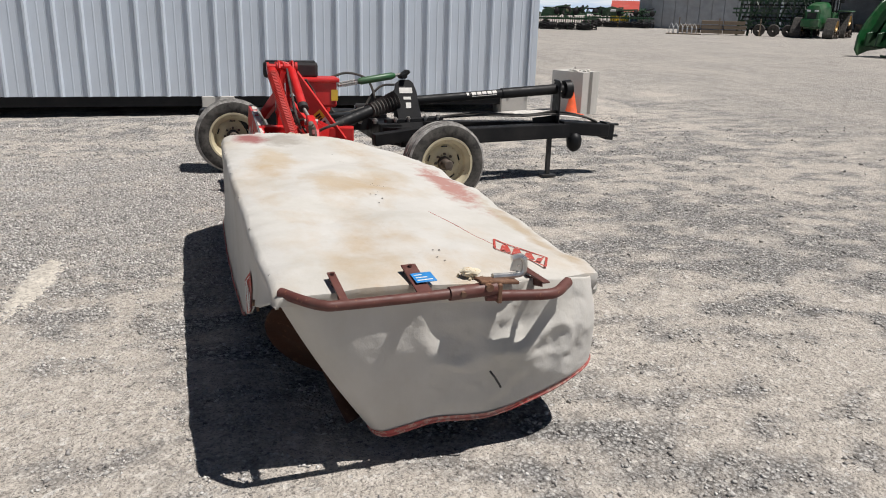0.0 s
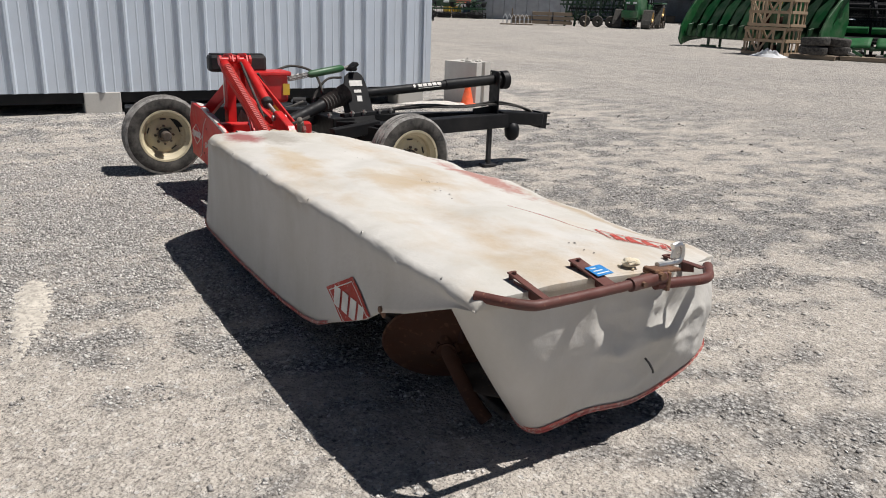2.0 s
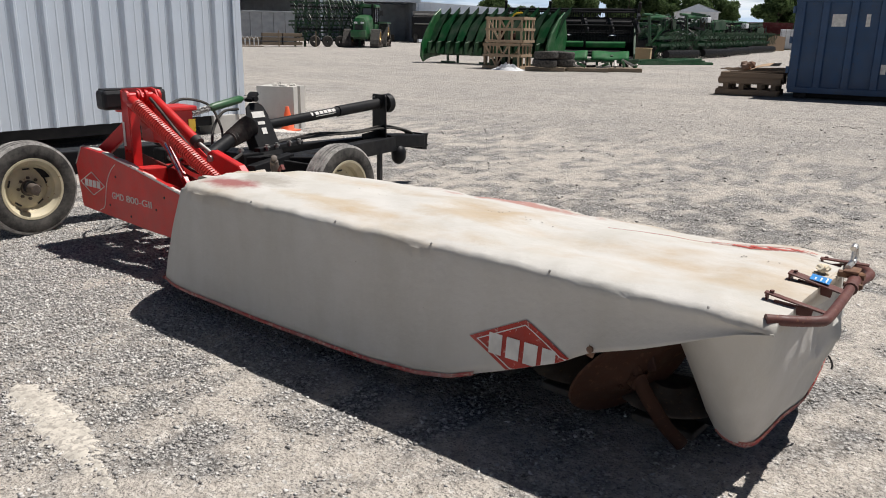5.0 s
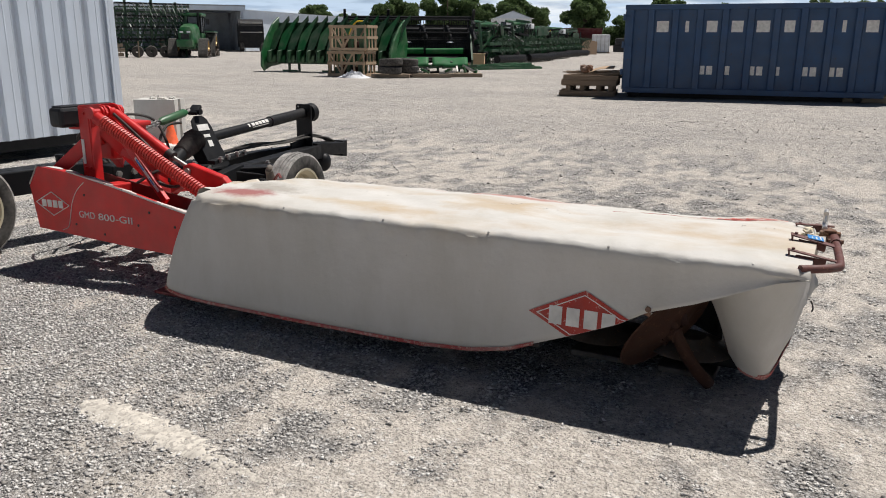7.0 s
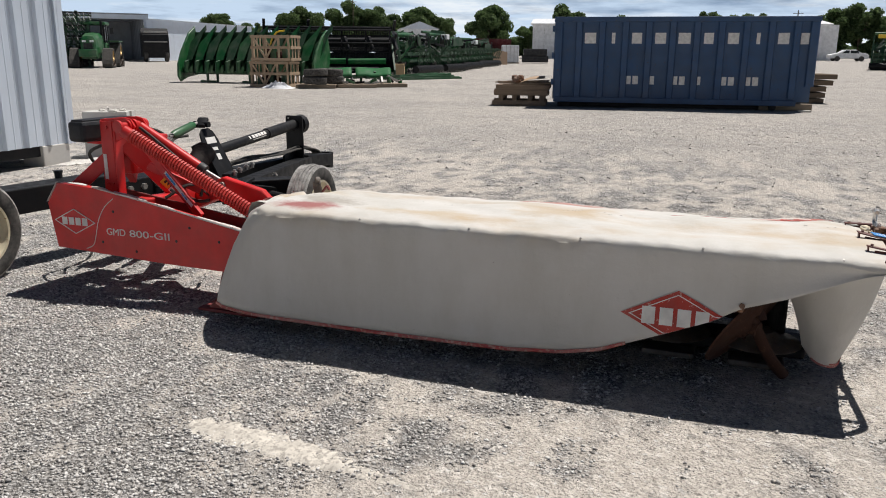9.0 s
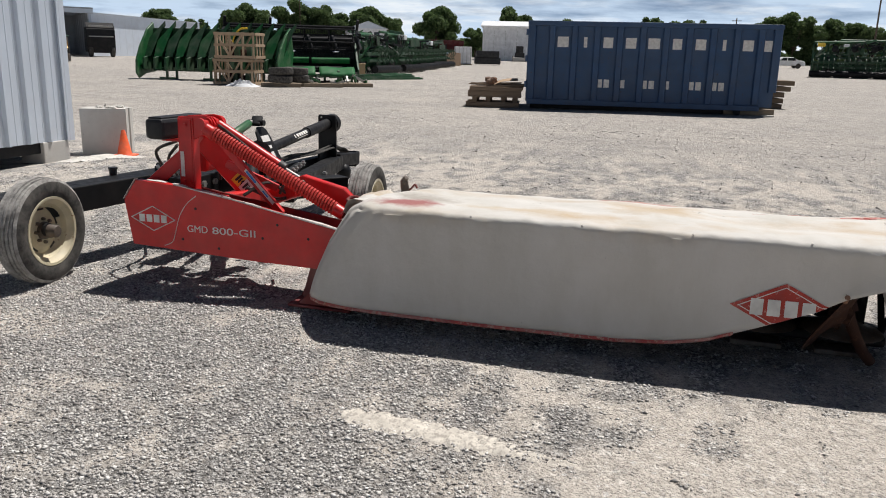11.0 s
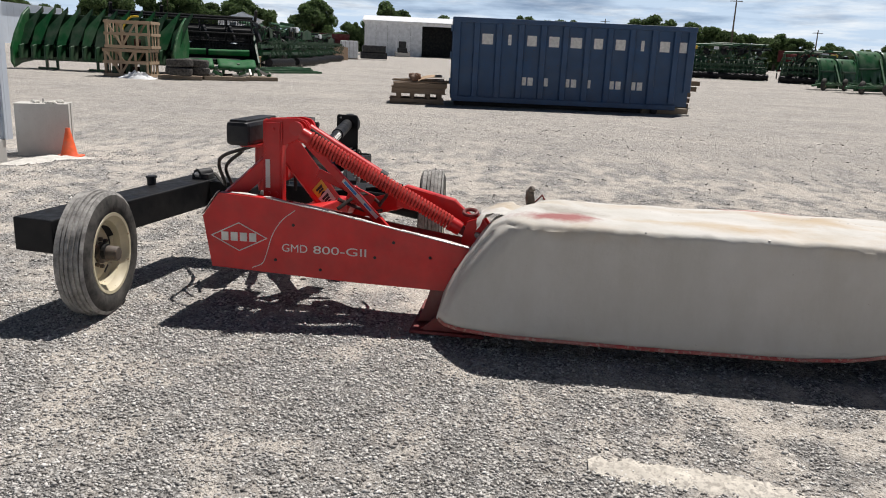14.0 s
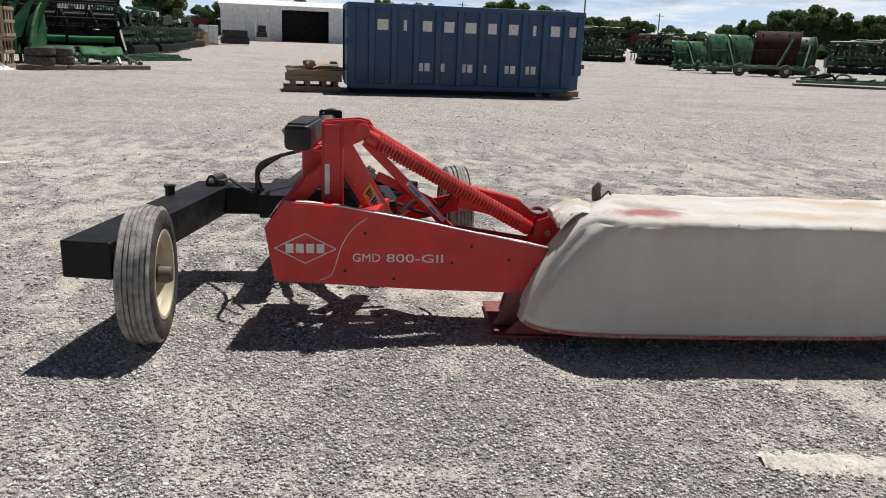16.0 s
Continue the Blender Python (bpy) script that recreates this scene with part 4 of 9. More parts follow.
# -- guard bar at the outer end --
def guard_bar():
    bm = bmesh.new()
    tube(bm, curve_pts([(0.195, 2.285, 0.667), (0.25, 2.215, 0.664), (0.305, 2.165, 0.662), (0.36, 2.155, 0.662), (0.6, 2.17, 0.662), (0.75, 2.185, 0.662), (0.86, 2.20, 0.662)], 6), 0.0165, 12)
    g = part("guard_bar", bm, M_RUST, mower, "rusty brown tubular guard bar", smooth=True)
    bm = bmesh.new()
    tube(bm, curve_pts([(0.83, 2.20, 0.638), (0.92, 2.195, 0.634), (1.03, 2.19, 0.63), (1.08, 2.205, 0.63), (1.125, 2.25, 0.632), (1.15, 2.275, 0.634)], 6), 0.018, 12)
    part("outer_tube", bm, M_RUST, g, smooth=True)
    bm = bmesh.new()
    tube(bm, [(0.70, 2.178, 0.662), (0.86, 2.198, 0.662)], 0.0225, 12)
    part("sleeve", bm, M_RUST, g, smooth=True)
    for x, y0, z0, y1, w in ((0.372, 2.345, 0.688, 2.165, 0.026), (0.625, 2.352, 0.695, 2.175, 0.05), (1.035, 2.36, 0.655, 2.195, 0.026)):
        bm = bmesh.new()
        bar(bm, (x - 0.015, y0, z0 + 0.012), (x, y1, 0.668), w, 0.006, 0.002)
        bar(bm, (x - 0.012, y0 - 0.01, z0 - 0.04), (x - 0.012, y0 - 0.005, z0 + 0.012), w * 0.8, 0.006, 0.002, (0, 1, 0))
        bar(bm, (x - 0.02, y0 - 0.03, z0 - 0.02), (x + 0.002, y1 + 0.04, 0.655), 0.006, 0.03, 0.002)
        cyl(bm, (x - 0.012, y0 - 0.02, z0 + 0.014), (x - 0.012, y0 - 0.02, z0 + 0.02), 0.007, seg=6)
        part("bracket", bm, M_RUST, g)
    bm = bmesh.new()
    box(bm, (-0.035, -0.031, 0), (0.035, 0.031, 0.003), 0.001, axes((0.638, 2.258, 0.6925), (0.75, 2.272, 0.6925)) @ pose(0, 0, 0, 9, 0, 0))
    lab = part("label_plate", bm, M_LABELBLUE, g, "small blue label plate")
    for k in range(3):
        bm = bmesh.new()
        box(bm, (-0.028, -0.022 + 0.017 * k, 0.003), (0.025 - 0.013 * k, -0.017 + 0.017 * k, 0.0042), 0, axes((0.638, 2.258, 0.6925), (0.75, 2.272, 0.6925)) @ pose(0, 0, 0, 9, 0, 0))
        part("print_bar", bm, M_WHITE, lab)
    # latch: clamp ears, pin and a bright bent lever
    bm = bmesh.new()
    bar(bm, (0.80, 2.205, 0.69), (0.94, 2.225, 0.672), 0.05, 0.012, 0.004)
    bar(bm, (0.87, 2.20, 0.68), (0.87, 2.20, 0.615), 0.045, 0.016, 0.004, (1, 0, 0))
    cyl(bm, (0.83, 2.165, 0.675), (0.83, 2.25, 0.675), 0.013, seg=10)
    cyl(bm, (0.74, 2.15, 0.665), (0.74, 2.21, 0.665), 0.009, seg=8)
    part("latch", bm, M_OLDRUST, g, "worn brown latch clamp")
    bm = bmesh.new()
    tube(bm, curve_pts([(0.86, 2.23, 0.69), (0.93, 2.235, 0.688), (0.965, 2.235, 0.695), (0.97, 2.235, 0.73), (0.955, 2.235, 0.75), (0.925, 2.235, 0.745)], 5), 0.011, 8)
    bar(bm, (0.945, 2.235, 0.70), (0.955, 2.235, 0.752), 0.05, 0.008, 0.003, (0, 1, 0))
    part("lever", bm, M_STEEL, g, "bright bent steel lever")
    # torn lump of yellowed foam pushed up behind the latch
    bm = bmesh.new()
    bmesh.ops.create_icosphere(bm, subdivisions=3, radius=1.0)
    for v in bm.verts:
        k = 1 + 0.35 * soft_noise(v.co.x * 1.9, v.co.y * 1.9, v.co.z * 1.9 + 4) + 0.18 * soft_noise(v.co.x * 5, v.co.y * 5, v.co.z * 5)
        v.co = Vector((0.806 + 0.036 * v.co.x * k, 2.295 + 0.022 * v.co.y * k, 0.688 + max(-0.01, 0.014 * v.co.z * k)))
    part("foam_lump", bm, M_FOAM, g, "torn lump of yellowed foam", smooth=True)
    rng = random.Random(8)
    for i in range(5):
        bm = bmesh.new()
        x, y, r = 0.775 + rng.uniform(-0.03, 0.09), 2.29 + rng.uniform(-0.05, 0.03), rng.uniform(0.004, 0.008)
        bmesh.ops.create_icosphere(bm, subdivisions=1, radius=r, matrix=pose(x, y, top_height(x, y) + r * 0.6))
        part("foam_crumb", bm, M_FOAM, g, smooth=True)


guard_bar()


# -- cutter bar and outer swath disc under the cover --
def cutter_bar():
    bm = bmesh.new()
    box(bm, (0.62, 2.5, 0.045), (0.88, 5.45, 0.105), 0.02)
    c = part("cutter_bar", bm, M_BLACK, mower, "low black cutter bar")
    for i in range(7):
        bm = bmesh.new()
        y = 2.72 + i * 0.42
        lathe(bm, [(0.0, 0.06), (0.07, 0.058), (0.1, 0.03), (0.19, 0.01), (0.2, 0.0), (0.0, -0.01)], pose(0.62, y, 0.125), 20)
        part("cutting_disc", bm, M_HUB, c, smooth=True)
        bm = bmesh.new()
        box(bm, (0.55, y - 0.13, 0.0), (0.95, y + 0.13, 0.03), 0.008)
        part("skid_shoe", bm, M_HUB, c)
    bm = bmesh.new()
    for z in (0.6,):
        tube(bm, [(0.3, 2.5, z), (0.3, 5.3, z)], 0.02, 8)
        tube(bm, [(1.1, 2.5, z - 0.03), (1.1, 4.6, z - 0.03)], 0.02, 8)
        for y in (2.5, 3.4, 4.4):
            tube(bm, [(0.3, y, z), (0.75, y, 0.1), (1.1, y, z - 0.03)], 0.018, 8)
    part("cover_frame", bm, M_BLACK, mower)
    # swath disc with its stay
    bm = bmesh.new()
    hub = Vector((0.395, 2.79, 0.268))
    m = axes(hub, hub + Vector((-0.36, -0.74, -0.5))) @ pose(0, 0, 0, 0, 90, 0)
    lathe(bm, [(0.0, 0.035), (0.05, 0.033), (0.07, 0.012), (0.11, 0.004), (0.20, -0.012), (0.238, -0.004), (0.243, -0.012), (0.20, -0.022), (0.10, -0.012), (0.0, -0.012)], m, 40)
    d = part("swath_disc", bm, M_DISC, mower, "dark earth-brown rusty swath disc", smooth=True)
    for k in range(5):
        a = k * math.tau / 5
        bm = bmesh.new()
        p = m @ Vector((0.055 * math.cos(a), 0.055 * math.sin(a), 0.028))
        cyl(bm, p, p + m.to_3x3() @ Vector((0, 0, 0.012)), 0.008, seg=6)
        part("bolt", bm, M_DISC, d)
    bm = bmesh.new()
    tube(bm, curve_pts([(0.40, 2.80, 0.34), (0.372, 2.755, 0.285), (0.395, 2.715, 0.20), (0.435, 2.655, 0.09), (0.47, 2.60, 0.02)], 5), 0.028, 10)
    cyl(bm, (0.41, 2.83, 0.285), (0.365, 2.735, 0.262), 0.036, seg=14)
    part("disc_stay", bm, M_DISC, d, "rusty brown curved stay", smooth=True)
    bm = bmesh.new()
    plate(bm, [(2.70, 0.30), (2.80, 0.26), (2.95, 0.42), (2.98, 0.60), (2.80, 0.60)], 0.014, Matrix.Translation((0.42, 0, 0)) @ pose(0, 0, 0, 0, 0, 90), 0.003)
    part("disc_hanger", bm, M_DECKRUST, d, "dark brown hanger plate")


cutter_bar()


def inner_flap():
    """An added black sheet behind the end curtain, keeping light out from the far side."""
    bm = bmesh.new()
    line = curve_pts([(0.72, 2.60, 0), (0.92, 2.60, 0), (1.08, 2.68, 0), (1.20, 2.84, 0), (1.29, 3.1, 0)], 5)
    grid_mesh(bm, [[Vector((p.x + 0.01 * math.sin(i), p.y, z)) for i, p in enumerate(line)] for z in (0.03, 0.2, 0.4, 0.585)])
    ob = part("inner_flap", bm, M_DARK, mower, "added black sheet blocking light behind the curtain")
    so = ob.modifiers.new("thickness", 'SOLIDIFY')
    so.thickness = 0.004


inner_flap()


# -- red mower head --
def side_panel():
    """The long red flank panel with its pale print."""
    px = 0.345
    out = [(5.45, 0.455), (5.45, 0.215), (6.1, 0.232), (6.91, 0.270), (6.955, 0.55), (6.86, 0.685), (6.76, 0.672), (6.6, 0.668), (6.2, 0.60), (5.8, 0.522)]
    bm = bmesh.new()
    plate(bm, [(a, b) for a, b in out], 0.012, Matrix.Translation((px, 0, 0)) @ pose(0, 0, 0, 0, 0, 90), 0.003)
    p = part("flank_panel", bm, M_RED, mower, "long red flank panel")
    bm = bmesh.new()
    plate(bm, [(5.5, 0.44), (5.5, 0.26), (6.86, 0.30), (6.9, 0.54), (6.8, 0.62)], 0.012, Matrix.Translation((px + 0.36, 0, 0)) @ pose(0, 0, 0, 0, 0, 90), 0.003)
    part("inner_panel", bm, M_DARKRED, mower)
    # folded top and end returns
    bm = bmesh.new()
    line = [(6.955, 0.55), (6.86, 0.685), (6.60, 0.668), (6.2, 0.60), (5.8, 0.522), (5.45, 0.455)]
    for (a, b), (c, d) in zip(line, line[1:]):
        bar(bm, (px + 0.02, a, b - 0.004), (px + 0.02, c, d - 0.004), 0.05, 0.008, 0.002)
    part("panel_return", bm, M_RED, p)
    bm = bmesh.new()
    for (a, b), (c, d) in zip(line[2:], line[3:]):
        bar(bm, (px + 0.004, a, b + 0.004), (px + 0.004, c, d + 0.004), 0.016, 0.008, 0.002)
    part("bare_edge", bm, M_STEEL, p, "worn bright edge strip")
    for y0, y1, w in ((6.80, 6.66, 0.042), (6.62, 6.50, 0.030), (6.46, 6.22, 0.044), (6.16, 6.02, 0.024), (5.86, 5.50, 0.034)):
        bm = bmesh.new()
        n = 8
        rows = []
        for k in range(n + 1):
            y = y0 + (y1 - y0) * k / n
            z = lerp(y, [(a, b) for a, b in line[::-1][:5]]) + 0.0045
            e = w * (0.55 + 0.45 * math.sin(math.pi * k / n)) * (1 + 0.3 * soft_noise(y * 21, w * 40))
            rows.append([(px + 0.012, y, z), (px + 0.012 + e, y + 0.004 * soft_noise(y * 30, 2.0), z)])
        grid_mesh(bm, rows)
        part("worn_patch", bm, M_WORN, p, "scuffed pale bare patch")
    bm = bmesh.new()
    bar(bm, (px + 0.012, 6.962, 0.56), (px + 0.012, 6.87, 0.69), 0.035, 0.003, 0)
    part("end_sticker", bm, M_WHITE, p, "white warning sticker")
    f = px - 0.0085
    # emblem outline and four blocks
    bm = bmesh.new()
    cy, cz, hw, hh = 6.752, 0.447, 0.155, 0.078
    pts = [(cy + hw, cz), (cy, cz + hh), (cy - hw, cz), (cy, cz - hh)]
    for i in range(4):
        a, b = pts[i], pts[(i + 1) % 4]
        tube(bm, [(f, *a), (f, *b)], 0.0032, 5)
    e = part("panel_emblem", bm, M_WHITE, p, "thin pale lozenge outline")
    for i in range(4):
        y = cy + 0.099 - i * 0.052
        bm = bmesh.new()
        box(bm, (f - 0.001, y - 0.039, cz - 0.024), (f + 0.002, y, cz + 0.024))
        part("emblem_block", bm, M_WHITE, e, "pale printed block")
    bm = bmesh.new()
    tube(bm, curve_pts([(f, 6.44, 0.612), (f, 6.51, 0.555), (f, 6.565, 0.47), (f, 6.60, 0.36), (f, 6.625, 0.305), (f, 6.68, 0.278)], 6), 0.0025, 5)
    part("pinstripe", bm, M_WHITE, p, "thin pale pinstripe")
    for text, y, w in (("GMD", 6.515, 0.140), ("800-GII", 6.342, 0.292)):
        lettering("type_lettering", text, 0.062, Matrix.Translation((f + 0.001, y, 0.381)) @ pose(0, 0, 0, 90, 0, -90), M_WHITE, p, 0.0015, "pale type designation", w)
    p.matrix_basis = pose(px, 6.6, 0, 0, 0, 2) @ pose(-px, -6.6, 0)
    for y, z in ((6.45, 0.53), (6.0, 0.38), (6.3, 0.29), (5.7, 0.40), (5.9, 0.47), (6.55, 0.33)):
        bm = bmesh.new()
        lathe(bm, [(0.0, 0.004), (0.007, 0.003), (0.009, 0.0)], Matrix.Translation((px - 0.006, y, z)) @ pose(0, 0, 0, 0, -90, 0), 10)
        part("bolt", bm, M_DARK, p)


side_panel()


def red_tower():
    bm = bmesh.new()
    cheek = [(0.545, 0.50), (0.612, 0.50), (0.612, 0.90), (0.70, 0.95), (0.70, 0.99), (0.675, 1.05), (0.60, 1.07), (0.552, 1.06)]
    plate(bm, cheek, 0.012, Matrix.Translation((0, 6.586, 0)), 0.002)
    plate(bm, cheek, 0.012, Matrix.Translation((0, 6.685, 0)), 0.002)
    box(bm, (0.545, 6.592, 0.45), (0.558, 6.679, 1.055), 0.003)
    box(bm, (0.56, 6.592, 1.045), (0.67, 6.679, 1.06), 0.004)
    t = part("tower_post", bm, M_RED, mower, "red upright tower post")
    # darker red web puts the shade of the open channel into the colour
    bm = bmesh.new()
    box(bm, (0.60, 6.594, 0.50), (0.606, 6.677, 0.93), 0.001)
    part("post_web", bm, M_DARKRED, t, "dusty inner web in darker red for shade")
    bm = bmesh.new()
    box(bm, (0.5395, 6.648, 0.69), (0.5425, 6.674, 0.85))
    part("post_sticker", bm, M_WHITE, t, "narrow white sticker")
    for y, z in ((6.612, 0.66), (6.655, 0.66), (6.63, 1.02)):
        bm = bmesh.new()
        cyl(bm, (0.546, y, z), (0.534, y, z), 0.011, seg=6)
        part("bolt", bm, M_RED, t)
    # raking leg behind the post
    bm = bmesh.new()
    bar(bm, (0.60, 6.66, 0.84), (0.46, 6.89, 0.60), 0.05, 0.085, 0.006)
    part("tower_leg", bm, M_RED, t)
    bm = bmesh.new()
    bar(bm, (0.66, 6.68, 0.9), (1.0, 6.87, 0.62), 0.05, 0.08, 0.006)
    part("tower_leg", bm, M_RED, t)
    # broad flat brace with its two warning stickers
    a, b = Vector((0.66, 6.63, 0.97)), Vector((1.03, 6.36, 0.43))
    bm = bmesh.new()
    bar(bm, a, b, 0.028, 0.15, 0.005)
    brace = part("brace_plate", bm, M_RED, t, "broad flat red brace plate")
    m = axes(a, b)
    L = (b - a).length
    for x0, x1, mat, label in ((0.55, 0.65, M_YELLOW, "yellow warning sticker"), (0.655, 0.79, M_WHITE, "white warning sticker")):
        bm = bmesh.new()
        box(bm, (L * x0, -0.0165, -0.05), (L * x1, -0.0145, 0.04), 0, m)
        st = part("warning_sticker", bm, mat, brace, label)
        bm = bmesh.new()
        for k in range(3):
            plate(bm, [(L * (x0 + 0.025 + 0.03 * k), -0.03 + 0.012 * k), (L * (x0 + 0.045 + 0.03 * k), -0.034), (L * (x0 + 0.055 + 0.025 * k), 0.016), (L * (x0 + 0.03 + 0.03 * k), 0.022 - 0.008 * k)], 0.001, m @ Matrix.Translation((0, -0.0172, 0)))
        part("sticker_print", bm, M_DARK, st)
    # pivot across the head, with cheeks and collars
    bm = bmesh.new()
    cyl(bm, (0.47, 6.475, 1.035), (0.70, 6.475, 1.035), 0.024, seg=16)
    t2 = part("pivot_pin", bm, M_RED, t, smooth=True)
    for x in (0.468, 0.545, 0.60, 0.69):
        bm = bmesh.new()
        cyl(bm, (x, 6.475, 1.035), (x + 0.018, 6.475, 1.035), 0.038, seg=18)
        part("collar", bm, M_RED, t2)
    for x in (0.566, 0.672):
        bm = bmesh.new()
        plate(bm, [(6.42, 1.03), (6.46, 0.985), (6.57, 0.93), (6.69, 0.93), (6.69, 1.068), (6.50, 1.085), (6.45, 1.075)], 0.014, Matrix.Translation((x, 0, 0)) @ pose(0, 0, 0, 0, 0, 90), 0.002)
        part("head_cheek", bm, M_RED, t)
    # stay to the cutter side, with a blue and white decal
    a, b = Vector((0.625, 6.47, 0.965)), Vector((0.585, 5.985, 0.49))
    bm = bmesh.new()
    bar(bm, a, b, 0.03, 0.048, 0.004)
    s = part("tie_strut", bm, M_RED, t, "narrow red stay")
    m = axes(a, b)
    L = (b - a).length
    for x0, x1, z0, z1, mat in ((0.46, 0.88, -0.002, 0.021, M_WHITE), (0.48, 0.62, 0.002, 0.016, M_LABELBLUE), (0.72, 0.80, 0.004, 0.014, M_LABELBLUE)):
        bm = bmesh.new()
        k = 0.0165 if mat is M_WHITE else 0.0180
        box(bm, (L * x0, -k, z0), (L * x1, -k + 0.0015, z1), 0, m)
        part("decal", bm, mat, s, "blue and white decal")
    bm = bmesh.new()
    bar(bm, (0.63, 6.40, 0.78), (0.75, 6.10, 0.62), 0.03, 0.05, 0.004)
    bar(bm, (0.70, 6.20, 0.66), (0.90, 6.28, 0.55), 0.04, 0.10, 0.004)
    part("gusset", bm, M_RED, t)


red_tower()


def lift_spring():
    p, q = Vector((0.505, 6.455, 1.005)), Vector((0.60, 5.56, 0.515))
    m = axes(p, q)
    d = (q - p).length
    bm = bmesh.new()
    turns, per = 46, 9
    pts = [m @ Vector((0.05 + (d - 0.12) * i / (turns * per), 0.037 * math.cos(i * math.tau / per), 0.037 * math.sin(i * math.tau / per))) for i in range(turns * per + 1)]
    tube(bm, pts, 0.0088, 6)
    s = part("lift_spring", bm, M_SPRING, mower, "long orange-red coil spring", smooth=True)
    # dark red core added to fill the coils and darken their gaps
    bm = bmesh.new()
    tube(bm, [m @ Vector((0.0, 0, 0)), m @ Vector((d + 0.02, 0, 0))], 0.026, 12)
    part("spring_core", bm, M_DARKRED, s, smooth=True)
    for a, b in ((0.0, 0.055), (d - 0.075, d - 0.01)):
        bm = bmesh.new()
        tube(bm, [m @ Vector((a, 0, 0)), m @ Vector((b, 0, 0))], 0.04, 14)
        part("spring_seat", bm, M_RED, s, smooth=True)
    bm = bmesh.new()
    tube(bm, [q, q + Vector((0.012, -0.09, -0.05))], 0.010, 8)
    part("tension_rod", bm, M_ZINC, s, "thin bright tension rod", smooth=True)
    # anchor at the lower end: ear plates, a ring and bolts
    c = Vector((0.64, 5.47, 0.50))
    bm = bmesh.new()
    for x in (-0.06, 0.05):
        plate(bm, [(-0.11, -0.16), (0.05, -0.16), (0.09, -0.04), (0.06, 0.07), (-0.02, 0.10), (-0.07, 0.03)], 0.014, Matrix.Translation(c + Vector((x, 0, 0))) @ pose(0, 0, 0, 0, 0, 90), 0.003)
    anchor = part("spring_anchor", bm, M_RED, s, "red anchor ears")
    bm = bmesh.new()
    n = 22
    tube(bm, [c + Vector((0.03 * math.cos(k * math.tau / n), 0.05 + 0.038 * math.sin(k * math.tau / n), 0.108 + 0.012 * math.cos(k * math.tau / n))) for k in range(n)], 0.011, 8, True)
    part("anchor_ring", bm, M_DARKRED, anchor, smooth=True)
    for dy, dz in ((0.0, 0.0), (0.03, -0.09), (-0.05, -0.07)):
        bm = bmesh.new()
        cyl(bm, c + Vector((-0.085, dy, dz)), c + Vector((0.07, dy, dz)), 0.016, seg=8)
        part("bolt", bm, M_ZINC, anchor)


lift_spring()


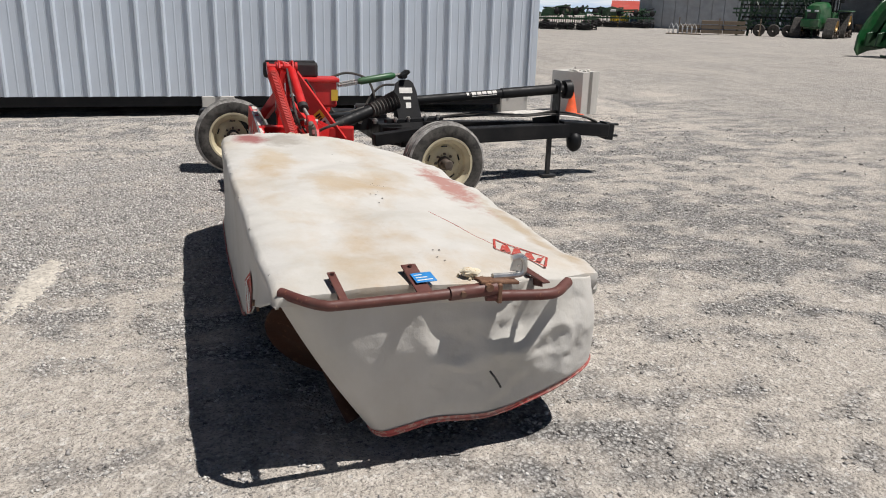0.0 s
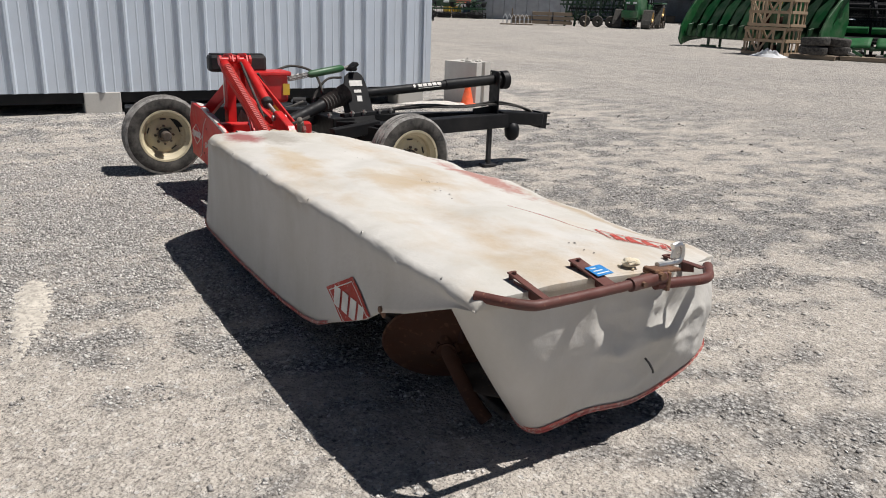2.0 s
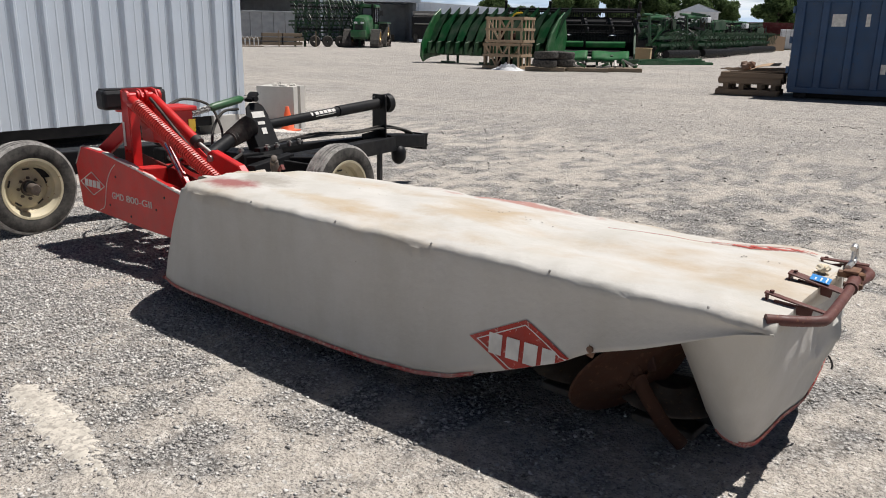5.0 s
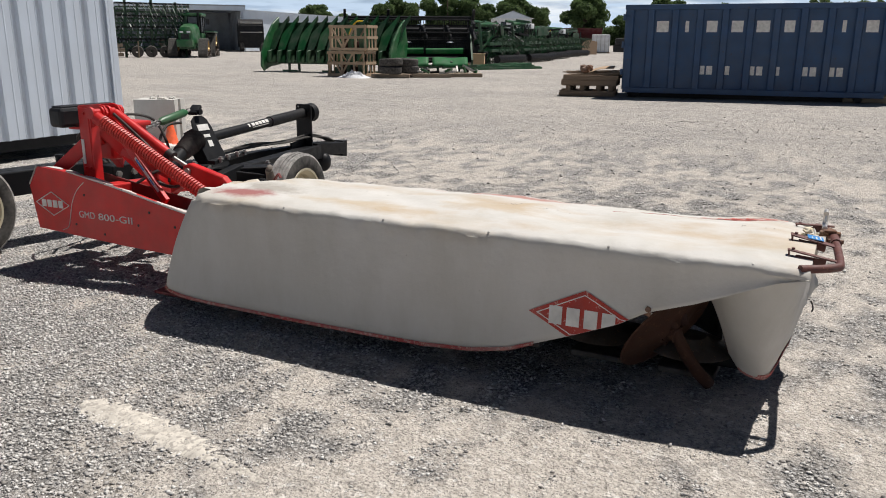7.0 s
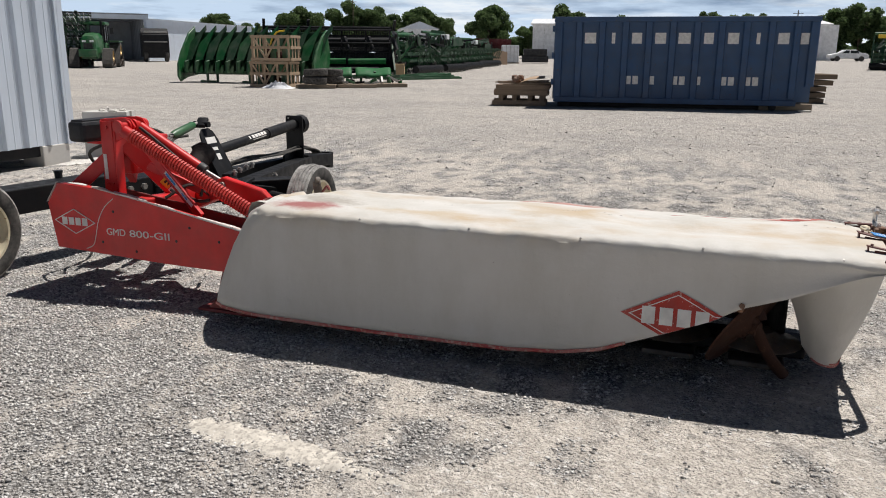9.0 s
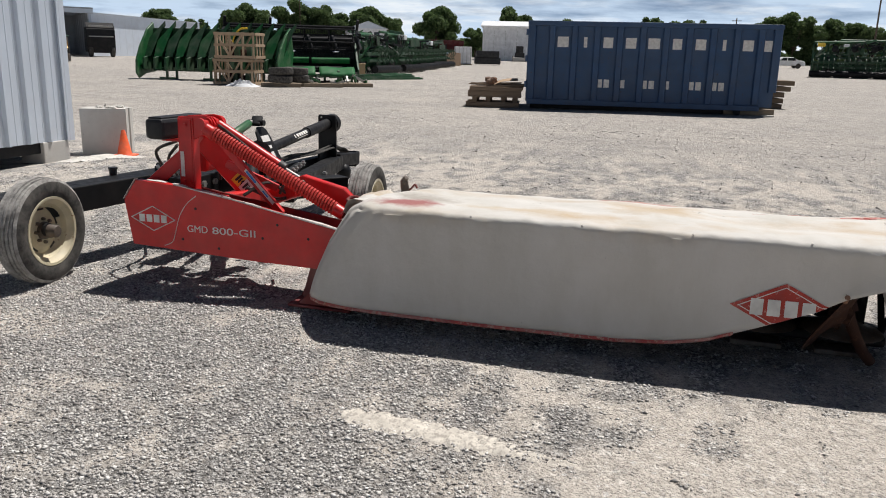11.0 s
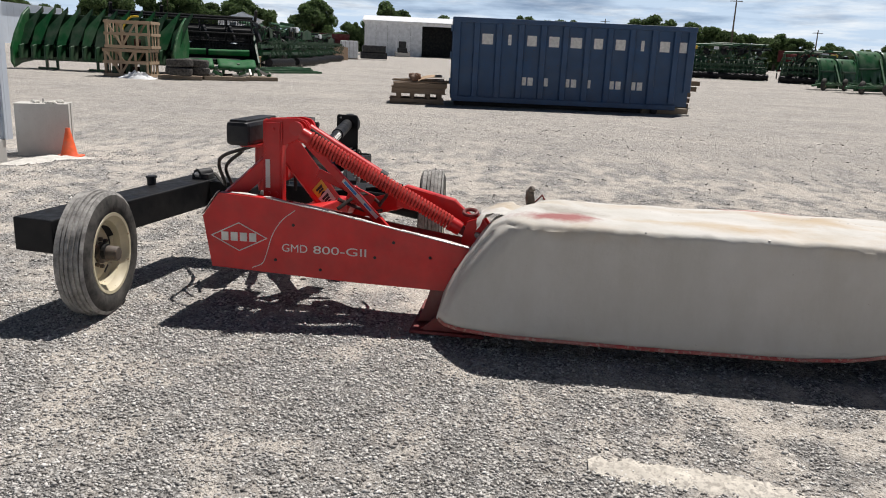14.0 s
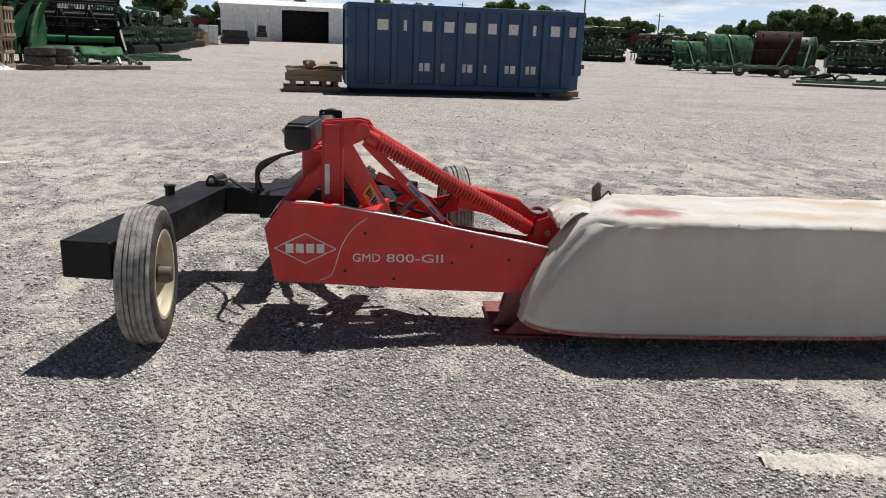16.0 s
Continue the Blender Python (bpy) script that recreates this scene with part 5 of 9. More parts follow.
def lift_cylinder():
    a, b, e = Vector((0.655, 6.46, 1.02)), Vector((0.70, 6.03, 0.762)), Vector((0.748, 5.87, 0.662))
    bm = bmesh.new()
    tube(bm, [a, a.lerp(b, 0.05), b], 0.034, 16)
    c = part("lift_cylinder", bm, M_RED, mower, "red hydraulic cylinder", smooth=True)
    bm = bmesh.new()
    tube(bm, [b, e], 0.014, 12)
    part("rod", bm, M_ZINC, c, "bright chromed rod", smooth=True)
    bm = bmesh.new()
    tube(bm, [a.lerp(b, 0.93), a.lerp(b, 1.02)], 0.039, 16)
    part("gland", bm, M_DARK, c, smooth=True)
    bm = bmesh.new()
    tube(bm, curve_pts([a + Vector((-0.03, -0.02, 0.0)), a.lerp(b, 0.3) + Vector((-0.045, 0, 0.01)), a.lerp(b, 0.7) + Vector((-0.055, 0, -0.01)), b + Vector((-0.06, -0.03, -0.05)), b + Vector((-0.02, 0.02, -0.16))], 6), 0.010, 7)
    part("hose", bm, M_RUBBER, c, "black hydraulic hose", smooth=True)
    # lift arm from the rod end to the cutter, with its foot
    bm = bmesh.new()
    plate(bm, [(5.96, 0.60), (5.95, 0.705), (5.90, 0.725), (5.62, 0.66), (5.54, 0.58), (5.44, 0.52), (5.44, 0.42), (5.60, 0.50), (5.70, 0.555)], 0.055, Matrix.Translation((0.735, 0, 0)) @ pose(0, 0, 0, 0, 0, 90), 0.006)
    arm = part("lift_arm", bm, M_RED, mower, "red boxed lift arm")
    bm = bmesh.new()
    tube(bm, [(0.69, 5.90, 0.675), (0.79, 5.90, 0.675)], 0.022, 12)
    part("arm_pin", bm, M_ZINC, arm, smooth=True)
    bm = bmesh.new()
    bar(bm, (0.74, 5.95, 0.63), (0.90, 6.25, 0.52), 0.05, 0.10, 0.006)
    part("arm_link", bm, M_RED, arm)
    # cross frame between the panels
    bm = bmesh.new()
    bar(bm, (0.37, 6.55, 0.50), (1.15, 6.40, 0.50), 0.12, 0.12, 0.01)
    bar(bm, (0.37, 5.75, 0.36), (0.72, 5.75, 0.36), 0.10, 0.10, 0.01)
    bar(bm, (0.56, 6.55, 0.44), (0.56, 5.5, 0.34), 0.10, 0.14, 0.01)
    bar(bm, (0.40, 6.3, 0.535), (0.42, 5.6, 0.43), 0.05, 0.05, 0.01)
    part("head_frame", bm, M_RED, mower, "red box-section head frame")
    bm = bmesh.new()
    box(bm, (0.24, 5.38, 0.012), (0.80, 5.78, 0.03), 0.005)
    plate(bm, [(5.42, 0.03), (5.72, 0.03), (5.66, 0.09), (5.5, 0.2)], 0.02, Matrix.Translation((0.27, 0, 0)) @ pose(0, 0, 0, 0, 0, 90), 0.003)
    part("inner_shoe", bm, M_DARKRED, mower, "dark red inner skid shoe")
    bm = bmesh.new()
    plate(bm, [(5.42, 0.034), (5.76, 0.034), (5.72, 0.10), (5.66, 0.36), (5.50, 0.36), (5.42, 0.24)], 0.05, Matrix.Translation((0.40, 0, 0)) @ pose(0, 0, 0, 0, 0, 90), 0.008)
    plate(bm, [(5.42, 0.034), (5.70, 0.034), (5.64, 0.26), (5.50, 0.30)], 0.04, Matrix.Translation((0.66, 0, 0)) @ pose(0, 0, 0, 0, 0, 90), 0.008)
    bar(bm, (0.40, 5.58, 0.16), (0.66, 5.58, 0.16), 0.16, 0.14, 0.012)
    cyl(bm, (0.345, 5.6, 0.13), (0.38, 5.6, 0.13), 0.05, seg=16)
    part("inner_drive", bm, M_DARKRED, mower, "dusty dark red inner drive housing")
    # tucked cloth round the inner end
    bm = bmesh.new()
    rows = []
    for i in range(15):
        u = i / 14
        row = []
        for k in range(11):
            v = k / 10
            a = math.pi * v
            r = 0.085 + 0.02 * soft_noise(u * 4, v * 4, 2)
            row.append((0.30 + 0.36 * u, 5.33 + r * math.cos(a) * 1.5, 0.585 + r * math.sin(a) * 1.1 + 0.02 * soft_noise(u * 7, v * 6)))
        rows.append(row)
    grid_mesh(bm, rows)
    part("tucked_cloth", bm, M_CLOTH, mower, "bunched stained canvas", smooth=True)
    # short curved horn standing at the back corner of the cover, with a red clip
    bm = bmesh.new()
    tube(bm, curve_pts([(0.665, 5.19, 0.675), (0.662, 5.198, 0.72), (0.655, 5.195, 0.752), (0.648, 5.178, 0.772)], 5), [0.026] * 5 + [0.024] * 5 + [0.017] * 5 + [0.006], 10)
    horn = part("marker_horn", bm, M_HUB, mower, "short brown horn", smooth=True)
    bm = bmesh.new()
    bar(bm, (0.665, 5.165, 0.69), (0.66, 5.13, 0.73), 0.02, 0.008, 0.002)
    bar(bm, (0.66, 5.13, 0.73), (0.66, 5.115, 0.705), 0.02, 0.008, 0.002)
    part("horn_clip", bm, M_DARKRED, horn, "small red clip")


lift_cylinder()


def gear_case():
    bm = bmesh.new()
    box(bm, (0.74, 6.62, 0.69), (1.05, 6.82, 0.925), 0.025)
    box(bm, (0.72, 6.60, 0.90), (1.07, 6.84, 0.935), 0.01)
    g = part("gear_case", bm, M_RED, mower, "red gear case")
    bm = bmesh.new()
    box(bm, (1.0, 6.612, 0.75), (1.055, 6.617, 0.84))
    part("case_sticker", bm, M_YELLOW, g, "yellow sticker")
    bm = bmesh.new()
    box(bm, (-0.225, -0.068, -0.066), (0.225, 0.068, 0.066), 0.025)
    box(bm, (-0.205, -0.05, 0.06), (0.205, 0.05, 0.074), 0.004)
    b = part("tool_box", bm, M_DARK, mower, "black plastic tool box")
    b.matrix_basis = pose(0.685, 6.795, 0.99, 0, 0, -3)
    bm = bmesh.new()
    box(bm, (0.58, 6.655, 0.905), (0.84, 6.84, 0.923), 0.005)
    bar(bm, (0.66, 6.67, 0.90), (0.66, 6.76, 0.80), 0.03, 0.03, 0.004)
    part("box_bracket", bm, M_RED, mower)


gear_case()


# -- black carriage and wheels --
def road_wheel(m):
    """One wheel about the local z axis, outer face towards +z."""
    bm = bmesh.new()
    r, w = 0.345, 0.084
    prof = [(0.205, -w * 0.80), (0.235, -w), (0.285, -w * 1.04), (0.318, -w * 0.92)]
    side2 = [(0.318, w * 0.92), (0.285, w * 1.04), (0.235, w), (0.205, w * 0.80)]
    lathe(bm, prof, Matrix(), 56)
    lathe(bm, side2, Matrix(), 56)
    wheel = part("wheel", bm, M_RUBBER, mower, "dusty ribbed implement wheel", smooth=True)
    wheel.matrix_basis = m
    bm = bmesh.new()
    tread = [(0.318, -w * 0.92), (0.336, -w * 0.78)]
    for k in range(5):
        a, b = -w * 0.72 + k * w * 0.288, -w * 0.72 + (k + 1) * w * 0.288
        crown = 0.345 - 0.006 * abs(k - 2)
        tread += [(crown - 0.001, a + 0.003), (crown, (a + b) / 2), (crown - 0.001, b - 0.005), (crown - 0.011, b - 0.004), (crown - 0.011, b - 0.0005)]
    tread += [(0.336, w * 0.78), (0.318, w * 0.92)]
    lathe(bm, tread, Matrix(), 56)
    part("tread", bm, M_TREAD, wheel, "worn grey ribbed tread", smooth=True)
    bm = bmesh.new()
    lathe(bm, [(0.226, w * 0.90), (0.222, w * 0.98), (0.206, w * 0.96), (0.200, w * 0.70), (0.178, w * 0.5), (0.172, w * 0.05), (0.150, -0.012), (0.135, -0.004), (0.115, 0.006), (0.095, 0.008), (0.0, 0.008)], Matrix(), 48)
    lathe(bm, [(0.0, -0.01), (0.17, -0.03), (0.2, -w * 0.7), (0.224, -w * 0.95)], Matrix(), 48)
    rim = part("rim", bm, M_CREAM, wheel, "cream painted steel rim with rust", smooth=True)
    bm = bmesh.new()
    lathe(bm, [(0.058, 0.008), (0.056, 0.03), (0.043, 0.036), (0.041, 0.105), (0.034, 0.115), (0.0, 0.117)], Matrix(), 24)
    part("hub", bm, M_HUB, wheel, "greasy brown hub cap", smooth=True)
    for k in range(8):
        a = k * math.tau / 8
        bm = bmesh.new()
        cyl(bm, (0.076 * math.cos(a), 0.076 * math.sin(a), 0.006), (0.076 * math.cos(a), 0.076 * math.sin(a), 0.026), 0.011, seg=6)
        part("wheel_nut", bm, M_HUB, wheel)
    for k in range(5):
        a = k * math.tau / 5 + 0.3
        bm = bmesh.new()
        box(bm, (-0.006, -0.026, 0), (0.006, 0.026, 0.003), 0, pose(0.137 * math.cos(a), 0.137 * math.sin(a), -0.002, 0, 0, math.degrees(a)))
        part("rim_slot", bm, M_DARK, wheel)
    return wheel


wheel_l = road_wheel(pose(0.207, 7.505, 0.330, 90, 0, 5))
wheel_r = copy_thing(wheel_l, pose(1.785, 5.90, 0.334, 90, 0, 6) @ Matrix.Diagonal((0.975, 0.975, 1.0, 1)))


def carriage():
    # main axle beam: end at the near wheel, running to the middle of the machine
    bm = bmesh.new()
    bar(bm, (-0.07, 7.685, 0.475), (1.52, 7.47, 0.475), 0.235, 0.175, 0.008)
    beam = part("axle_beam", bm, M_BLACK, mower, "black square-section axle beam")
    bm = bmesh.new()
    plate(bm, [(-0.02, 0.388), (0.42, 0.388), (0.30, 0.26), (0.12, 0.26)], 0.02, Matrix.Translation((0.0, 7.585, 0)), 0.003)
    cyl(bm, (0.207, 7.45, 0.338), (0.19, 7.66, 0.338), 0.045, seg=16)
    part("stub_axle", bm, M_BLACK, beam)
    bm = bmesh.new()
    cyl(bm, (1.055, 7.63, 0.56), (1.055, 7.63, 0.605), 0.028, seg=10)
    cyl(bm, (1.055, 7.63, 0.605), (1.055, 7.63, 0.62), 0.034, seg=6)
    part("beam_cap", bm, M_DARK, beam)
    bm = bmesh.new()
    cyl(bm, (1.36, 7.46, 0.595), (1.47, 7.42, 0.595), 0.036, seg=16)
    box(bm, (1.36, 7.38, 0.55), (1.47, 7.5, 0.6), 0.006)
    part("beam_knuckle", bm, M_DARK, beam, smooth=True)
    bm = bmesh.new()
    lathe(bm, [(0.0, 0.016), (0.014, 0.014), (0.02, 0.0)], Matrix.Translation((1.36, 7.46, 0.595)) @ pose(0, 0, 0, 0, -90, 20), 14)
    part("knuckle_pin", bm, M_STEEL, beam, smooth=True)
    # centre frame
    bm = bmesh.new()
    bar(bm, (1.45, 7.52, 0.47), (1.50, 6.55, 0.47), 0.20, 0.17, 0.008)
    bar(bm, (1.46, 6.62, 0.46), (2.05, 6.22, 0.44), 0.16, 0.15, 0.008)
    bar(bm, (0.98, 7.02, 0.52), (1.55, 7.02, 0.52), 0.16, 0.14, 0.008)
    centre = part("centre_frame", bm, M_BLACK, mower, "black welded centre frame")
    bm = bmesh.new()
    cyl(bm, (1.79, 5.95, 0.342), (1.83, 6.36, 0.40), 0.05, seg=16)
    bar(bm, (1.875, 6.3, 0.40), (1.6, 6.42, 0.46), 0.1, 0.12, 0.008)
    part("stub_axle", bm, M_BLACK, centre)
    # drawbar
    bm = bmesh.new()
    bar(bm, (1.55, 6.48, 0.44), (3.30, 6.84, 0.435), 0.13, 0.135, 0.008)
    draw = part("drawbar", bm, M_BLACK, mower, "black box-section drawbar")
    bm = bmesh.new()
    bar(bm, (1.52, 7.05, 0.47), (3.28, 6.94, 0.455), 0.10, 0.10, 0.008)
    part("brace_tube", bm, M_BLACK, draw)
    bm = bmesh.new()
    bar(bm, (3.22, 6.87, 0.465), (3.72, 6.885, 0.425), 0.20, 0.12, 0.01)
    part("tongue", bm, M_BLACK, draw)
    bm = bmesh.new()
    plate(bm, [(0, -0.09), (0.08, -0.1), (0.09, 0.06), (0, 0.07)], 0.16, Matrix.Translation((3.70, 6.885, 0.43)), 0.006)
    part("hitch_clevis", bm, M_BLACK, draw)
    for z in (0.365, 0.475):
        bm = bmesh.new()
        bar(bm, (3.76, 6.885, z), (3.86, 6.885, z), 0.05, 0.02, 0.004)
        part("hitch_jaw", bm, M_DARK, draw)
    # parking stand and the round pot hung below the tongue
    bm = bmesh.new()
    bar(bm, (3.10, 6.80, 0.46), (3.10, 6.80, 0.02), 0.04, 0.04, 0.004, (1, 0, 0))
    box(bm, (3.03, 6.74, 0.0), (3.17, 6.86, 0.022), 0.006)
    part("parking_stand", bm, M_DARK, mower, "black parking stand")
    bm = bmesh.new()
    lathe(bm, [(0.0, -0.15), (0.035, -0.14), (0.068, -0.1), (0.075, -0.03), (0.06, 0.01), (0.03, 0.03)], Matrix.Translation((3.36, 6.80, 0.38)), 20)
    part("hitch_pot", bm, M_BLACK, mower, smooth=True)
    # raked yoke in the middle, a channel of bent plate
    m = Matrix.Translation((0, 6.555, 0.50)) @ pose(0, 0, 0, -25, 0, 0)
    out = [(1.585, -0.06), (1.80, -0.06), (1.755, 0.36), (1.735, 0.425), (1.70, 0.455), (1.62, 0.455), (1.575, 0.42), (1.555, 0.34)]
    bm = bmesh.new()
    plate(bm, out, 0.014, m, 0.003)
    yoke = part("yoke", bm, M_BLACK, mower, "black raked yoke plate")
    for x0, x1 in ((1.585, 1.557), (1.798, 1.752)):
        bm = bmesh.new()
        bar(bm, m @ Vector((x0, 0.06, -0.05)), m @ Vector((x1, 0.05, 0.36)), 0.012, 0.11, 0.003, m.to_3x3() @ Vector((0, 1, 0)))
        part("yoke_flange", bm, M_BLACK, yoke)
    bm = bmesh.new()
    cyl(bm, (1.655, 6.70, 0.945), (1.655, 6.84, 0.945), 0.022, seg=14)
    bar(bm, (1.62, 6.76, 0.93), (1.70, 6.78, 0.985), 0.08, 0.03, 0.006)
    part("yoke_pin", bm, M_BLACK, yoke, smooth=True)
    for x, z, w, h in ((1.662, 0.355, 0.115, 0.05), (1.668, 0.285, 0.065, 0.025), (1.675, 0.22, 0.045, 0.05)):
        bm = bmesh.new()
        box(bm, (x - w / 2, -0.011, z - h / 2), (x + w / 2, -0.008, z + h / 2), 0, m)
        part("yoke_sticker", bm, M_WHITE, yoke, "white sticker")
    # green turnbuckle
    p, q = Vector((1.07, 6.67, 0.875)), Vector((1.645, 6.80, 0.955))
    bm = bmesh.new()
    tube(bm, [p.lerp(q, 0.30), p.lerp(q, 0.35), p.lerp(q, 0.84), p.lerp(q, 0.89)], [0.018, 0.031, 0.031, 0.02], 12)
    g = part("turnbuckle", bm, M_GREEN, mower, "green turnbuckle cylinder", smooth=True)
    bm = bmesh.new()
    tube(bm, [p, p.lerp(q, 0.32)], 0.010, 8)
    tube(bm, [p.lerp(q, 0.87), q], 0.013, 8)
    for k in range(7):
        c = p.lerp(q, 0.02 + 0.042 * k)
        tube(bm, [c + Vector((0.020 * math.cos(a), 0.006 * math.sin(a) * (1 if k % 2 else -1), 0.020 * math.sin(a))) for a in [j * math.tau / 8 for j in range(8)]], 0.005, 5, True)
    part("chain_link", bm, M_ZINC, g, "dull steel chain and rod", smooth=True)
    # driveline tube to the hitch
    a, b = Vector((1.74, 6.72, 0.735)), Vector((3.17, 6.89, 0.815))
    bm = bmesh.new()
    tube(bm, [a, a.lerp(b, 0.62)], 0.040, 16)
    tube(bm, [a.lerp(b, 0.60), b], 0.048, 16)
    t = part("driveline_guard", bm, M_BLACK, mower, "black driveline guard tube with pale print", smooth=True)
    m = axes(a, b)
    for k in range(6):
        bm = bmesh.new()
        x0 = 0.50 + 0.052 * k
        w = 0.042 if k else 0.022
        rows = [[m @ Vector((x, -0.0425 * math.cos(an), 0.0425 * math.sin(an))) for x in (x0, x0 + w)] for an in [radians(d) for d in (16, 26, 36, 46, 56)]]
        grid_mesh(bm, rows)
        part("print_block", bm, M_WHITE, t, "pale printed block")
    bm = bmesh.new()
    rows = [[m @ Vector((x, -0.0425 * math.cos(an), 0.0425 * math.sin(an))) for x in (0.55, 0.80)] for an in [radians(d) for d in (-4, 4)]]
    grid_mesh(bm, rows)
    part("print_bar", bm, M_WHITE, t, "thin pale printed bar")
    # mounting plate and flange at the front end
    bm = bmesh.new()
    plate(bm, [(-0.10, 0.0), (0.10, 0.0), (0.098, 0.385), (0.085, 0.40), (-0.085, 0.40), (-0.098, 0.385)], 0.016, pose(3.19, 6.89, 0.50, 0, 0, 84), 0.003)
    bar(bm, (3.20, 6.89, 0.52), (2.95, 6.87, 0.50), 0.02, 0.10, 0.003)
    fp = part("front_plate", bm, M_BLACK, mower, "black drilled mounting plate")
    for dx, dz in ((-0.06, 0.375), (0.06, 0.375), (-0.065, 0.3), (0.065, 0.3)):
        bm = bmesh.new()
        cyl(bm, (3.178, 6.89 + dx, 0.50 + dz), (3.205, 6.89 + dx, 0.50 + dz), 0.008, seg=8)
        part("bolt", bm, M_ZINC, fp)
    bm = bmesh.new()
    lathe(bm, [(0.05, 0.0), (0.05, 0.05), (0.085, 0.055), (0.09, 0.12), (0.07, 0.125), (0.065, 0.07), (0.0, 0.07)], axes((3.2, 6.89, 0.81), (3.4, 6.9, 0.815)) @ pose(0, 0, 0, 0, 90, 0), 24)
    fl = part("driveline_bell", bm, M_BLACK, mower, "black driveline bell", smooth=True)
    bm = bmesh.new()
    lathe(bm, [(0.0, 0.15), (0.03, 0.15), (0.032, 0.1), (0.055, 0.095), (0.058, 0.075), (0.0, 0.072)], axes((3.2, 6.89, 0.81), (3.4, 6.9, 0.815)) @ pose(0, 0, 0, 0, 90, 0), 20)
    part("flange", bm, M_BRASS, fl, "brass-coloured flange", smooth=True)
    # rubber bellows between yoke and gear case
    bm = bmesh.new()
    p, q = Vector((1.58, 6.70, 0.74)), Vector((1.33, 6.62, 0.66))
    mm = axes(p, q) @ pose(0, 0, 0, 0, 90, 0)
    L = (q - p).length
    prof = []
    for k in range(9):
        prof += [(0.062 - 0.001 * k, L * k / 9), (0.088 - 0.003 * k, L * (k + 0.5) / 9)]
    prof.append((0.045, L))
    lathe(bm, [(0.0, 0.0)] + prof + [(0.0, L)], mm, 24)
    part("bellows", bm, M_RUBBER, mower, "black ribbed rubber bellows", smooth=True)
    bm = bmesh.new()
    tube(bm, [(1.36, 6.63, 0.67), (0.95, 6.45, 0.54)], 0.05, 14)
    part("drive_tube", bm, M_BLACK, mower, smooth=True)
    # swing arm plates, bolts and hoses round the middle
    bm = bmesh.new()
    bar(bm, (1.42, 6.40, 0.60), (1.95, 6.55, 0.60), 0.06, 0.03, 0.004)
    bar(bm, (1.30, 6.32, 0.46), (1.75, 6.42, 0.50), 0.08, 0.10, 0.008)
    part("swing_bracket", bm, M_BLACK, mower)
    for x, y, z in ((1.50, 6.38, 0.625), (1.62, 6.42, 0.625), (1.78, 6.47, 0.625), (1.9, 6.5, 0.625), (2.02, 6.37, 0.53), (1.35, 6.5, 0.60)):
        bm = bmesh.new()
        cyl(bm, (x, y, z - 0.03), (x, y, z + 0.012), 0.014, seg=6)
        cyl(bm, (x, y, z - 0.01), (x, y, z), 0.022, seg=12)
        part("bolt", bm, M_ZINC, mower)
    rng = random.Random(4)
    for k in range(5):
        bm = bmesh.new()
        o = k * 0.022
        tube(bm, curve_pts([(1.95, 6.85 + o, 0.56), (2.4, 6.83 + o, 0.585 + rng.uniform(-0.01, 0.02)), (2.85, 6.82 + o, 0.575), (3.15, 6.81 + o * 0.6, 0.59 + rng.uniform(0, 0.03)), (3.45, 6.84 + o, 0.55 + rng.uniform(0, 0.02)), (3.62, 6.86 + o, 0.50), (3.55, 6.80 + o, 0.44)], 6), 0.009, 6)
        part("hose", bm, M_RUBBER, mower, "black hydraulic hose", smooth=True)
    for pts in ([(1.02, 6.93, 0.91), (1.20, 6.98, 0.95), (1.36, 6.90, 0.90), (1.42, 6.85, 0.74), (1.40, 6.80, 0.62)], [(0.78, 6.55, 0.93), (0.86, 6.6, 0.80), (0.9, 6.62, 0.62)], [(1.60, 6.86, 0.86), (1.48, 6.9, 0.84), (1.36, 6.86, 0.72), (1.30, 6.8, 0.58)], [(0.72, 6.80, 0.90), (0.80, 7.05, 0.80), (1.02, 7.12, 0.62), (1.2, 7.2, 0.57), (1.42, 7.36, 0.60)], [(0.9, 6.95, 0.84), (1.0, 7.1, 0.72), (1.1, 7.1, 0.58)], [(0.7, 6.3, 0.62), (0.75, 6.1, 0.55), (0.85, 5.95, 0.62), (1.0, 6.0, 0.66)], [(0.62, 6.28, 0.58), (0.72, 6.15, 0.66), (0.8, 6.02, 0.55)]):
        bm = bmesh.new()
        tube(bm, curve_pts(pts, 7), 0.011, 6)
        part("hose", bm, M_RUBBER, mower, "black hydraulic hose", smooth=True)
    for x in (1.02, 1.16, 1.3):
        bm = bmesh.new()
        cyl(bm, (x, 6.936, 0.53), (x, 6.915, 0.53), 0.024, seg=6)
        part("bolt", bm, M_ZINC, mower)
    # low crop linkage under the head, seen by its shadow
    bm = bmesh.new()
    tube(bm, curve_pts([(0.62, 6.95, 0.35), (0.66, 6.7, 0.2), (0.6, 6.5, 0.3)], 6), 0.012, 6)
    bar(bm, (0.75, 6.9, 0.42), (0.85, 6.3, 0.24), 0.03, 0.03, 0.004)
    bar(bm, (0.78, 6.62, 0.42), (0.86, 6.6, 0.1), 0.08, 0.02, 0.004)
    part("linkage", bm, M_BLACK, mower)


carriage()


